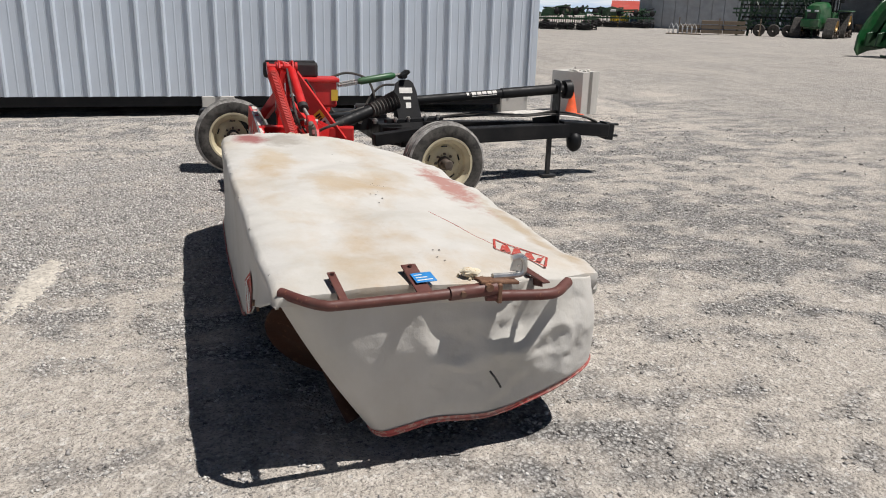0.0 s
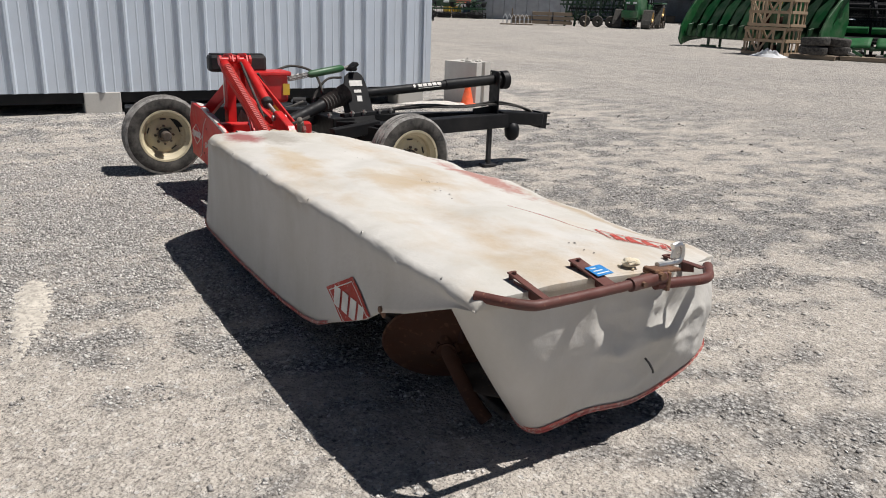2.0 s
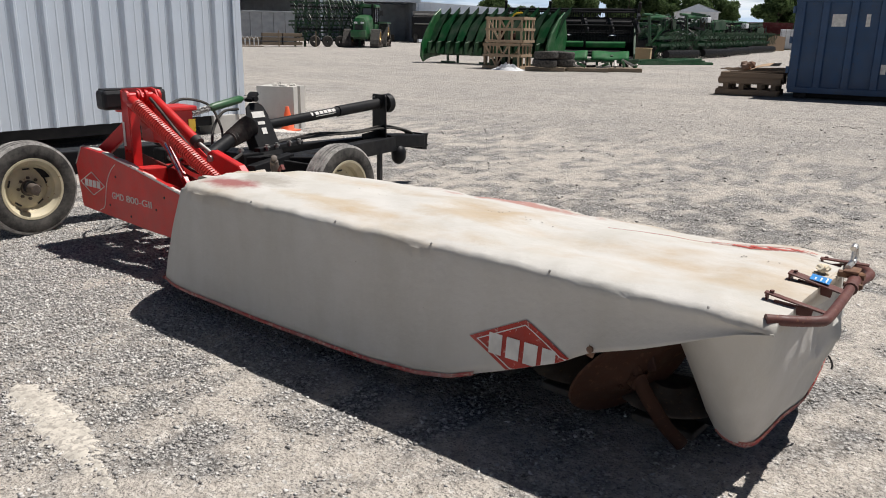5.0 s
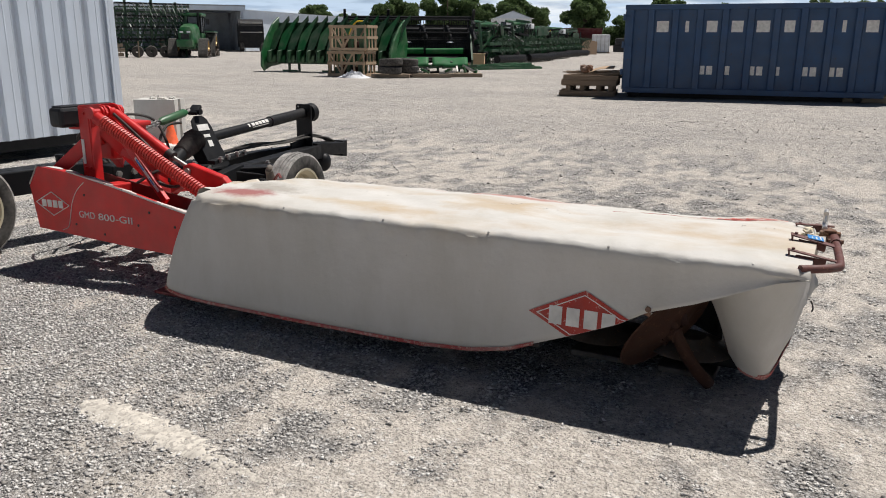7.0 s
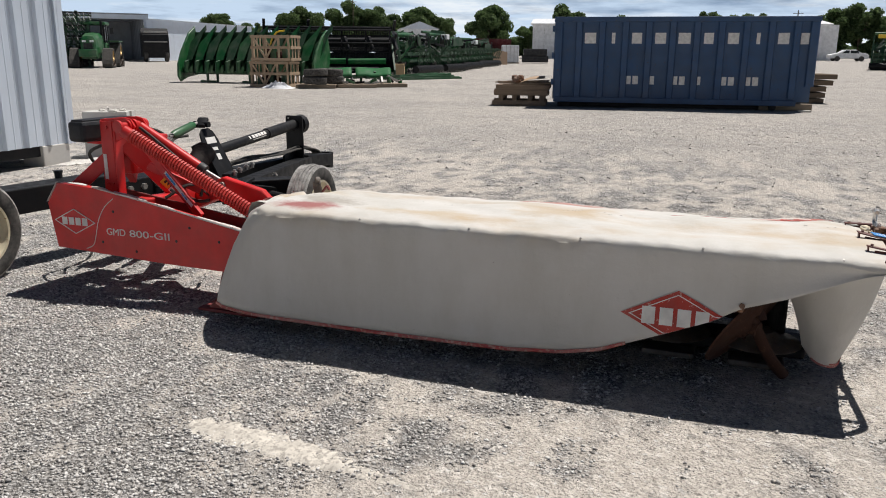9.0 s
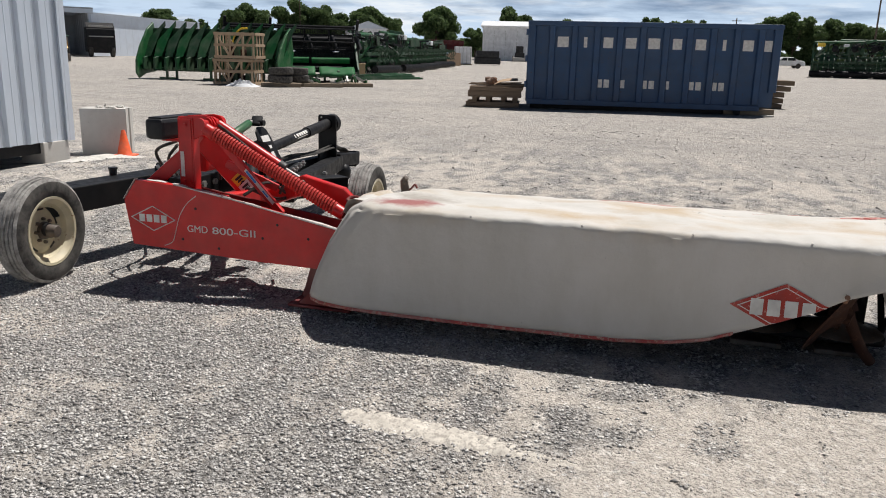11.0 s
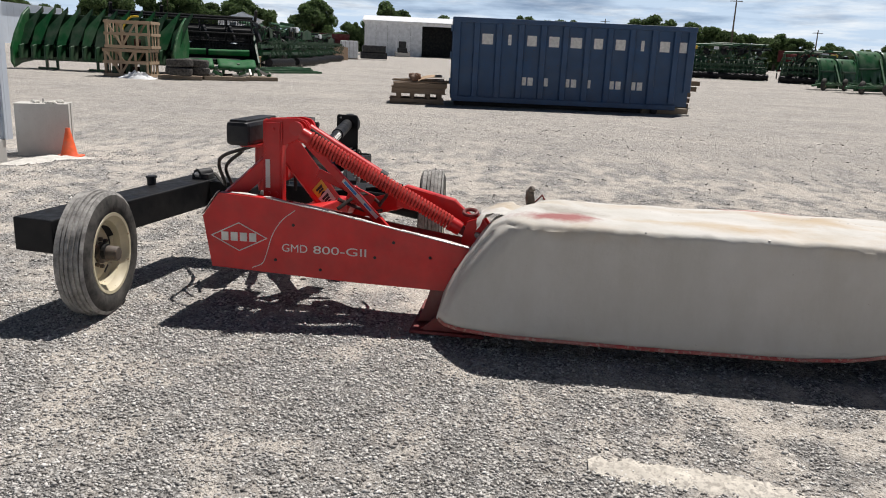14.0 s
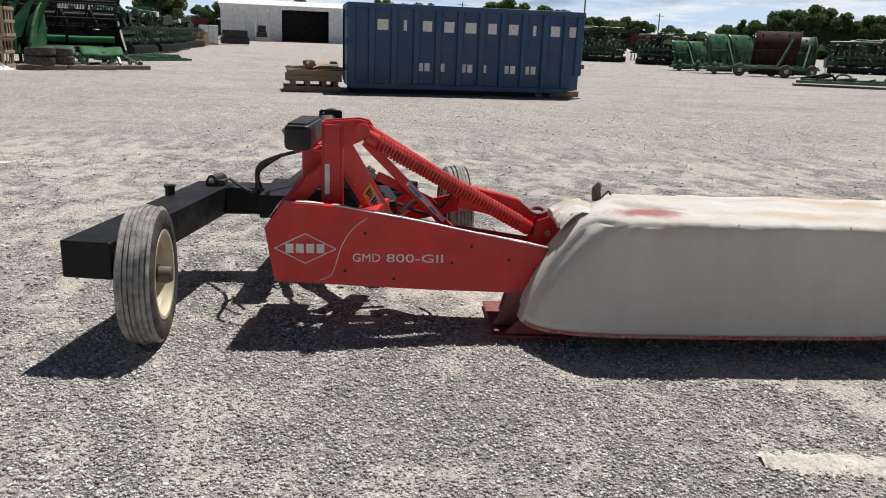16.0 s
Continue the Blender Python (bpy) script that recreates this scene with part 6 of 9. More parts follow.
# ---- roll-off bin with pallets ----
def rolloff_bin():
    L, D, H = 6.65, 2.35, 2.33
    t = thing("rolloff_bin", "faded blue ribbed steel roll-off bin with white stencilled blocks", "waste container", pose(18.19, 7.83, lie(18.2, 5) + 0.0, 0, 0, -82.5))
    z0 = 0.14
    for name, lo, hi in (("side_wall", (0.05, 0.09, z0 + 0.1), (L - 0.05, 0.1, H)), ("side_wall", (0.05, D - 0.1, z0 + 0.1), (L - 0.05, D - 0.09, H)), ("floor_plate", (0.05, 0.1, z0), (L - 0.4, D - 0.1, z0 + 0.1)), ("end_wall", (0.04, 0.09, z0), (0.10, D - 0.09, H))):
        bm = bmesh.new()
        box(bm, lo, hi)
        part(name, bm, M_BLUE, t)
    bm = bmesh.new()
    plate(bm, [(L - 0.42, z0), (L - 0.05, z0 + 0.45), (L - 0.05, H), (L - 0.10, H), (L - 0.10, z0 + 0.5), (L - 0.46, z0 + 0.06)], D - 0.2, Matrix.Translation((0, D / 2, 0)))
    part("end_wall", bm, M_BLUE, t)
    n = 11
    for i in range(n + 1):
        x = 0.10 if i == 0 else 0.65 + 0.61 * (i - 1) if i < n else L - 0.1
        for side in (0, 1):
            bm = bmesh.new()
            y = 0.012 if side == 0 else D - 0.125
            lo = z0 + 0.08 + (0.42 if i == n else 0.1 if i == n - 1 else 0)
            w = 0.07 if 0 < i < n else 0.09
            vs = [(x - w - 0.025, y + 0.055 if side == 0 else y + 0.035), (x - w, y if side == 0 else y + 0.09), (x + w, y if side == 0 else y + 0.09), (x + w + 0.025, y + 0.055 if side == 0 else y + 0.035)]
            grid_mesh(bm, [[(a, b, lo) for a, b in vs], [(a, b, H - 0.06) for a, b in vs]])
            part("side_rib", bm, M_BLUE, t)
    for y in (0.0, D - 0.1):
        bm = bmesh.new()
        box(bm, (0.0, y - 0.02, H - 0.07), (L, y + 0.12, H + 0.06), 0.015)
        part("top_rail", bm, M_BLUE, t)
        bm = bmesh.new()
        box(bm, (0.02, y - 0.012, z0), (L - 0.38, y + 0.11, z0 + 0.14), 0.012)
        part("bottom_rail", bm, M_BLUE, t)
    bm = bmesh.new()
    box(bm, (-0.02, -0.01, H - 0.07), (0.12, D, H + 0.055), 0.012)
    part("end_rail", bm, M_BLUE, t)
    bm = bmesh.new()
    box(bm, (L - 0.12, -0.01, H - 0.07), (L + 0.02, D, H + 0.055), 0.012)
    part("end_rail", bm, M_BLUE, t)
    for z in (0.6, 1.3, 2.0):
        bm = bmesh.new()
        cyl(bm, (-0.03, -0.02, z), (-0.03, -0.02, z + 0.16), 0.035, seg=10)
        box(bm, (-0.06, 0.0, z + 0.03), (0.14, 0.02, z + 0.12), 0.005)
        part("door_hinge", bm, M_BLUE, t)
    for y in (0.45, D - 0.55):
        bm = bmesh.new()
        box(bm, (0.1, y, 0.0), (L - 0.5, y + 0.12, z0), 0.01)
        part("skid_rail", bm, M_BLACK, t)
    for x, y in ((0.35, 0.2), (L - 0.9, 0.2)):
        bm = bmesh.new()
        cyl(bm, (x, y, 0.09), (x, y + 0.22, 0.09), 0.09, seg=16)
        part("roller", bm, M_BLACK, t)
    # pale blocks standing for the firm's lettering and number
    for i in range(10):
        w = (0.30, 0.09, 0.26, 0.28, 0.31, 0.24, 0.27, 0.09, 0.27, 0.27)[i]
        x = 0.95 + 0.61 * i - w / 2 - (0.1 if i == 9 else 0)
        y = 0.082
        bm = bmesh.new()
        box(bm, (x, y, 1.70), (x + w, y + 0.004, 1.98), 0)
        part("letter_block", bm, M_WHITE, t, "pale stencilled block")
    for x in (1.93, 2.12, 2.54, 3.14, 3.33, 3.73, 4.38, 4.57, 4.98, 5.17):
        bm = bmesh.new()
        box(bm, (x, 0.081, 0.64), (x + 0.145, 0.085, 0.86), 0)
        part("number_block", bm, M_WHITE, t, "pale stencilled block")


rolloff_bin()


def pallet_stack():
    t = thing("pallet_stack", "weathered wooden pallets stacked with scrap board on top", "pallets", pose(17.92, 9.62, lie(18, 9.5) + 0.005, 0, 0, -80) @ Matrix.Diagonal((1.2, 1.0, 1.12, 1)))
    board = bmesh.new()
    box(board, (-0.62, -0.05, -0.012), (0.62, 0.05, 0.012), 0.004)
    first = part("board", board, M_PALLET, t)
    first.location = (0.75, 0.05, 0.03)
    cube = bmesh.new()
    box(cube, (-0.052, -0.06, -0.06), (0.052, 0.06, 0.06), 0.004)
    blk = part("block", cube, M_OLDWOOD, t)
    blk.location = (0.2, 0.1, 0.11)
    rng = random.Random(2)

    def deck(z, x0):
        for k in range(9):
            shared("board", first, t, pose(x0 + rng.uniform(-0.02, 0.02), 0.05 + 0.13 * k, z, rng.uniform(-1, 1), 0, rng.uniform(-1.5, 1.5)))

    def bearers(z, high, x0):
        bm = bmesh.new()
        box(bm, (-0.62, -0.05, 0), (0.62, 0.05, high), 0.006)
        one = part("bearer", bm, M_PALLET, t)
        one.location = (x0, 0.05, z)
        for y in (0.58, 1.1):
            shared("bearer", one, t, pose(x0, y, z))

    bearers(0.0, 0.1, 0.72), deck(0.115, 0.72)
    for x in (0.3, 0.62, 0.98, 1.25):
        for y in (0.08, 0.6, 1.05):
            shared("block", blk, t, pose(x, y, 0.185, 0, 0, rng.uniform(-6, 6)))
    deck(0.26, 0.76), bearers(0.275, 0.1, 0.76), deck(0.39, 0.76), bearers(0.405, 0.07, 0.8), deck(0.49, 0.8)
    for k in range(9):
        shared("board", first, t, pose(0.85 + rng.uniform(-0.1, 0.25), 0.1 + 0.11 * k, 0.53 + 0.02 * (k % 3), rng.uniform(-6, 6), rng.uniform(-3, 3), rng.uniform(-14, 14)))
    bm = bmesh.new()
    grid_mesh(bm, [[(0.75 + 0.55 * u, 0.1 + 0.5 * v, 0.56 + 0.13 * u + 0.05 * v + 0.03 * math.sin(4 * u)) for u in [i / 6 for i in range(7)]] for v in [j / 4 for j in range(5)]])
    ob = part("cardboard", bm, M_CARD, t, "bent tan cardboard sheet")
    s = ob.modifiers.new("thickness", 'SOLIDIFY')
    s.thickness = 0.008
    for k in range(8):
        bm = bmesh.new()
        bmesh.ops.create_icosphere(bm, subdivisions=1, radius=rng.uniform(0.05, 0.11), matrix=pose(0.62 + rng.uniform(-0.1, 0.12), 0.15 + rng.uniform(-0.05, 0.3), 0.60 + rng.uniform(0, 0.08)))
        for v in bm.verts:
            v.co += Vector((rng.uniform(-0.03, 0.03), rng.uniform(-0.03, 0.03), rng.uniform(-0.02, 0.02)))
        part("rubbish", bm, M_OLDRUST, t)


pallet_stack()


def timber_pile():
    t = thing("timber_pile", "weathered timbers stacked behind the end of the bin", "timber", pose(22.45, 1.0, lie(22.5, 1), 0, 0, -82))
    rng = random.Random(6)
    for z, x0, x1, n in ((0.07, -1.2, 0.20, 5), (0.24, -1.2, 0.24, 5), (0.42, -1.1, 0.30, 5), (0.60, -1.2, 0.42, 5), (0.78, -1.2, 0.50, 5)):
        for k in range(n):
            bm = bmesh.new()
            o = rng.uniform(-0.06, 0.06)
            box(bm, (x0 - 0.5 + o, 0.05 + k * 0.3, z - 0.07), (x1 + 0.12 + o, 0.30 + k * 0.3, z + 0.07), 0.008)
            part("timber", bm, M_OLDWOOD, t)
    low = thing("low_timber", "single weathered timber lying under the bin's end", "timber", pose(19.0, 1.55, lie(19, 1.3), 0, 0, -82))
    bm = bmesh.new()
    box(bm, (-0.9, 0.35, 0.0), (0.42, 0.62, 0.17), 0.012)
    part("timber", bm, M_WOOD, low)
    bm = bmesh.new()
    box(bm, (0.02, -0.12, 0.0), (0.32, 0.04, 0.035), 0.01)
    tagged(part("bag_scrap", bm, M_LIME), "pale scrap lying on the gravel", "scrap").matrix_world = low.matrix_world.copy()


timber_pile()


# ---- machines and stores across the yard ----
def crate_pair():
    """Two slatted shipping crates, one on the other."""
    first = None
    for level, dx in ((0, -0.03), (1, 0.05)):
        t = thing("shipping_crate", "pale slatted wooden crate with cross braces", "crate", pose(22.95 + 0.02 * level, 20.88 - dx, lie(23, 20) + 0.02 + 0.985 * level, 0, 0, -80) @ Matrix.Diagonal((0.82, 0.85, 1, 1)), "stacked crates")
        W, D, H = 1.92, 1.25, 0.97

        def stick(p, q, w=0.10, h=0.035, up=(0, 1, 0)):
            bm = bmesh.new()
            bar(bm, p, q, w, h, 0.004, up)
            part("slat", bm, M_CRATE, t)

        for y in (0.0, D):
            for x in (0.06, 0.72, 1.36, W - 0.06)[::1 if y == 0 else 3]:
                stick((x, y, 0), (x, y, H))
            for z in (0.06, 0.5, H - 0.06):
                stick((0, y - 0.036, z), (W, y - 0.036, z), 0.10)
            stick((0.08, y - 0.02, 0.92), (0.70, y - 0.02, 0.10), 0.085)
            stick((0.74, y - 0.02, 0.10), (1.34, y - 0.02, 0.92), 0.085)
        for x in (0.0, W):
            for y in (0.3, 0.65, 1.0):
                stick((x, y, 0), (x, y, H), 0.10, 0.035, (1, 0, 0))
            for z in (0.06, 0.5, H - 0.06):
                stick((x + (0.036 if x else -0.036), 0, z), (x + (0.036 if x else -0.036), D, z), 0.10, 0.035, (1, 0, 0))
        for k in range(7):
            stick((0, 0.08 + k * 0.18, 0.02), (W, 0.08 + k * 0.18, 0.02), 0.12, 0.03, (0, 0, 1))
        for k in range(5):
            bm = bmesh.new()
            box(bm, (0.2 + 0.3 * k, 0.3, 0.05), (0.42 + 0.3 * k, 0.95, 0.35 + 0.25 * ((k * 7) % 3) / 2), 0.03)
            part("packed_casting", bm, M_DECKRUST if k % 2 else M_DEEPGREEN, t, "dark packed casting")


crate_pair()


def torn_sheet():
    bm = bmesh.new()
    rows = []
    for i in range(17):
        row = []
        for k in range(13):
            u, v = i / 8 - 1, k / 6 - 1
            x, y = 22.75 + 0.35 * v, 19.55 - 0.62 * u
            h = max(0, 1 - u * u) * max(0, 1 - v * v)
            row.append((x, y, lie(x, y) + h * (0.14 + 0.3 * abs(soft_noise(u * 3 + 2, v * 3)) + 0.1 * soft_noise(u * 8, v * 8))))
        rows.append(row)
    grid_mesh(bm, rows)
    tagged(part("plastic_sheet", bm, M_SHED), "crumpled white plastic sheet lying by the crates", "plastic sheet")


torn_sheet()


def corn_head():
    t = thing("corn_header", "dark green corn header with upturned row snouts", "harvester header", pose(24.75, 25.5, lie(25, 25), 0, 0, -84))
    L, n = 6.2, 12

    def side(x, s=1.0, mat=M_GREEN):
        bm = bmesh.new()
        plate(bm, [(-0.5, 0.28), (-0.3, 0.05), (0.2, 0.25), (1.0, 0.3), (1.3, 1.2), (1.0, 2.0 * s), (0.5, 1.75 * s), (-0.1, 1.35), (-0.45, 0.8)], 0.09, Matrix.Translation((x, 0, 0)) @ pose(0, 0, 0, 0, 0, 90) @ pose(0, 0, 0, 0, 0, 0), 0.02)
        return part("end_panel", bm, mat, t)

    side(0.0, 1.18), side(L, 1.1)
    bm = bmesh.new()
    rows = []
    for k in range(15):
        a = radians(-30 + 150 * k / 14)
        y, z = 0.75 + 0.55 * math.sin(a) * 1.0, 0.95 - 0.6 * math.cos(a)
        rows.append([(x, y, z) for x in (0, L * 0.25, L * 0.5, L * 0.75, L)])
    grid_mesh(bm, rows)
    ob = part("trough", bm, M_DEEPGREEN, t, smooth=True)
    s = ob.modifiers.new("thickness", 'SOLIDIFY')
    s.thickness = 0.03
    bm = bmesh.new()
    box(bm, (0, 0.95, 0.55), (L, 1.1, 2.12), 0.03)
    part("back_sheet", bm, M_DEEPGREEN, t)
    bm = bmesh.new()
    cyl(bm, (0, 0.75, 0.85), (L, 0.75, 0.85), 0.16, seg=14)
    part("auger", bm, M_DEEPGREEN, t, smooth=True)
    bm = bmesh.new()
    pts = 160
    rows = []
    for i in range(pts + 1):
        x, a = L * i / pts, i * 0.5 * (1 if i < pts / 2 else -1)
        rows.append([(x, 0.75 + r * math.cos(a), 0.85 + r * math.sin(a)) for r in (0.15, 0.3)])
    grid_mesh(bm, rows)
    part("auger_flight", bm, M_GREEN, t)
    for i in range(n + 1):
        x = 0.15 + (L - 0.3) * i / n
        bm = bmesh.new()
        # snout turned up: a folded wedge
        a = [(x - 0.17, 0.15, 0.95), (x + 0.17, 0.15, 0.95), (x + 0.19, 0.55, 1.6), (x - 0.19, 0.55, 1.6)]
        tip = (x + 0.5, 0.9, 2.42)
        v = [bm.verts.new(p) for p in a] + [bm.verts.new((x + 0.42, 1.05, 2.2))] + [bm.verts.new(tip)]
        for f in ((0, 1, 2, 3), (3, 2, 4), (0, 3, 5), (3, 4, 5), (1, 0, 5), (2, 1, 5), (4, 2, 5)):
            bm.faces.new([v[k] for k in f])
        part("row_snout", bm, M_GREEN if i % 2 else M_DEEPGREEN, t)
        bm = bmesh.new()
        plate(bm, [(-0.25, 0.42), (0.9, 0.35), (0.95, 0.75), (0.35, 1.0), (-0.2, 0.9)], 0.07, Matrix.Translation((x, 0.05, 0)) @ pose(0, 0, 0, 0, 0, 90), 0.015)
        part("row_unit", bm, M_DEEPGREEN, t)
    bm = bmesh.new()
    bar(bm, (0.3, 0.4, 0.42), (L - 0.3, 0.4, 0.42), 0.14, 0.14, 0.01)
    for x in (1.0, 3.0, 5.0):
        bar(bm, (x, 0.2, 0.42), (x, 0.2, 0.0), 0.09, 0.09, 0.01, (1, 0, 0))
        bar(bm, (x, 1.0, 0.5), (x, 1.0, 0.0), 0.09, 0.09, 0.01, (1, 0, 0))
        bar(bm, (x - 0.35, 0.2, 0.06), (x + 0.4, 0.2, 0.06), 0.08, 0.08, 0.01)
    part("stand_frame", bm, M_DEEPGREEN, t)
    bm = bmesh.new()
    tube(bm, curve_pts([(L - 2.2, 0.1, 1.35), (L - 2.05, 0.1, 1.8), (L - 1.8, 0.12, 2.1), (L - 1.5, 0.15, 2.15)], 6), 0.035, 6)
    part("yellow_hose", bm, M_YELLOW, t, "pale yellow hose")


corn_head()


def reel_head():
    t = thing("reel_header", "black-reeled green grain header resting in the yard", "harvester header", pose(26.7, 22.66, lie(26, 22) - 0.02, 0, 0, -61))
    L = 5.6
    bm = bmesh.new()
    rows = [[(x, y, z) for x in (0, L / 2, L)] for y, z in ((-0.9, 0.5), (-0.7, 0.45), (0.2, 0.55), (0.75, 0.75), (0.95, 1.2), (1.0, 2.1))]
    grid_mesh(bm, rows)
    ob = part("pan", bm, M_BLACK, t)
    s = ob.modifiers.new("thickness", 'SOLIDIFY')
    s.thickness = 0.04
    for x in (0.0, L):
        bm = bmesh.new()
        plate(bm, [(-1.1, 0.35), (0.9, 0.4), (1.1, 1.3), (0.9, 2.0), (0.2, 1.6), (-0.6, 0.95), (-1.1, 0.6)], 0.08, Matrix.Translation((x, 0, 0)) @ pose(0, 0, 0, 0, 0, 90), 0.015)
        part("end_panel", bm, M_DEEPGREEN, t)
    bm = bmesh.new()
    box(bm, (-0.05, 0.92, 1.2), (L + 0.05, 1.15, 1.35), 0.02)
    box(bm, (-0.05, 0.92, 2.3), (L + 0.05, 1.1, 2.48), 0.02)
    part("back_beam", bm, M_BLACK, t)
    bm = bmesh.new()
    box(bm, (0.05, 0.35, 1.05), (L - 0.05, 0.42, 1.55), 0.01)
    part("reel_screen", bm, M_DARK, t, "dark slatted reel screen")
    # reel: axle, spiders, bats and hanging tines
    bm = bmesh.new()
    cyl(bm, (0.1, -0.05, 1.85), (L - 0.1, -0.05, 1.85), 0.10, seg=12)
    part("reel_axle", bm, M_BLACK, t, smooth=True)
    for i in range(6):
        x = 0.15 + (L - 0.3) * i / 5
        for k in range(6):
            bm = bmesh.new()
            a = k * math.tau / 6 + 0.2
            bar(bm, (x, -0.05, 1.85), (x, -0.05 + 0.58 * math.cos(a), 1.85 + 0.58 * math.sin(a)), 0.04, 0.09, 0)
            part("reel_spoke", bm, M_BLACK, t)
        bm = bmesh.new()
        bar(bm, (x + 0.1, -0.35, 2.0), (x + 0.28, -0.55, 1.45), 0.14, 0.16, 0.02)
        part("reel_shield", bm, M_DARK, t)
    for k in range(6):
        a = k * math.tau / 6 + 0.2
        y, z = -0.05 + 0.58 * math.cos(a), 1.85 + 0.58 * math.sin(a)
        bm = bmesh.new()
        cyl(bm, (0.1, y, z), (L - 0.1, y, z), 0.035, seg=8)
        for j in range(52):
            x = 0.15 + (L - 0.3) * j / 51
            bar(bm, (x, y, z), (x, y + 0.05, z - 0.27), 0.02, 0.02, 0)
        part("reel_bat", bm, M_BLACK, t)
    for x in (-0.1, L * 0.33, L + 0.1):
        bm = bmesh.new()
        bar(bm, (x, 1.0, 2.25), (x, -0.6, 2.05), 0.12, 0.16, 0.02)
        bar(bm, (x, 0.9, 2.1), (x + 0.05, 0.6, 2.75), 0.12, 0.1, 0.02)
        bar(bm, (x, 0.5, 1.0), (x, -0.1, 1.9), 0.1, 0.1, 0.02)
        part("reel_arm", bm, M_BLACK, t)
    for x in (L * 0.5, L * 0.83):
        bm = bmesh.new()
        lathe(bm, [(0.0, 0.06), (0.12, 0.04), (0.16, 0.0)], pose(x, -0.62, 1.32), 14)
        part("work_lamp", bm, M_SHED, t, "round pale lamp", smooth=True)
    # green platform sheets in front
    for x0, x1 in ((0.38, 0.66), (0.69, 0.96)):
        bm = bmesh.new()
        rows = []
        for i in range(13):
            x = L * (x0 + (x1 - x0) * i / 12)
            rows.append([(x, -1.95 + 1.1 * j / 7, 0.36 + 0.34 * math.sin(j / 7 * 2.4) + 0.02 * math.sin(i * 0.7)) for j in range(8)])
        grid_mesh(bm, rows)
        ob = part("platform_sheet", bm, M_SHEETGREEN, t, "green sheet-metal platform", smooth=True)
        so = ob.modifiers.new("thickness", 'SOLIDIFY')
        so.thickness = 0.03
    bm = bmesh.new()
    for x0, x1 in ((0.30, 0.62), (0.64, 0.93)):
        tube(bm, [(L * x0, -0.95, 0.95), (L * x1, -1.0, 0.97)], 0.13, 10)
    part("platform_auger", bm, M_SHEETGREEN, t, smooth=True)
    for i in range(40):
        bm = bmesh.new()
        x = 0.2 + (L - 0.4) * i / 39
        bar(bm, (x, -0.45, 1.5), (x + 0.02, -0.6, 0.95), 0.03, 0.03, 0)
        part("crop_tine", bm, M_BLACK, t)
    bm = bmesh.new()
    for i in range(6):
        x = L * 0.42 + L * 0.52 * i / 5
        bar(bm, (x, -1.7, 0.55), (x, -1.4, 0.0), 0.1, 0.1, 0.01, (1, 0, 0))
        bar(bm, (x - 0.4, -1.9, 0.3), (x + 0.5, -1.6, 0.36), 0.12, 0.12, 0.01)
    part("platform_frame", bm, M_DEEPGREEN, t)
    for i in range(4):
        bm = bmesh.new()
        x = 0.5 + (L - 1.0) * i / 3
        bar(bm, (x, 0.8, 0.7), (x, 0.8, 0.0), 0.12, 0.12, 0.01, (1, 0, 0))
        part("stand_leg", bm, M_BLACK, t)


reel_head()


def loose_tyres():
    def tyre(name, m):
        bm = bmesh.new()
        lathe(bm, [(0.24, -0.11), (0.3, -0.145), (0.42, -0.14), (0.46, -0.1), (0.47, 0.0), (0.46, 0.1), (0.42, 0.14), (0.3, 0.145), (0.24, 0.11), (0.26, 0.0), (0.24, -0.11)], Matrix(), 28)
        ob = part(name, bm, M_RUBBER, None, smooth=True)
        ob.matrix_world = m
        return tagged(ob, "bare black tyre lying flat in a short pile", "tyre", "tyres on the pallet")

    g = lie(24, 18)
    first = tyre("tyre", pose(23.40, 18.32, g + 0.30, 3, 0, 0))
    copy_thing(first, pose(23.44, 18.30, g + 0.585, -2, 3, 40))
    copy_thing(first, pose(24.22, 18.02, g + 0.30, 0, 2, 10))
    copy_thing(first, pose(24.20, 18.05, g + 0.585, 2, -2, 70))


loose_tyres()


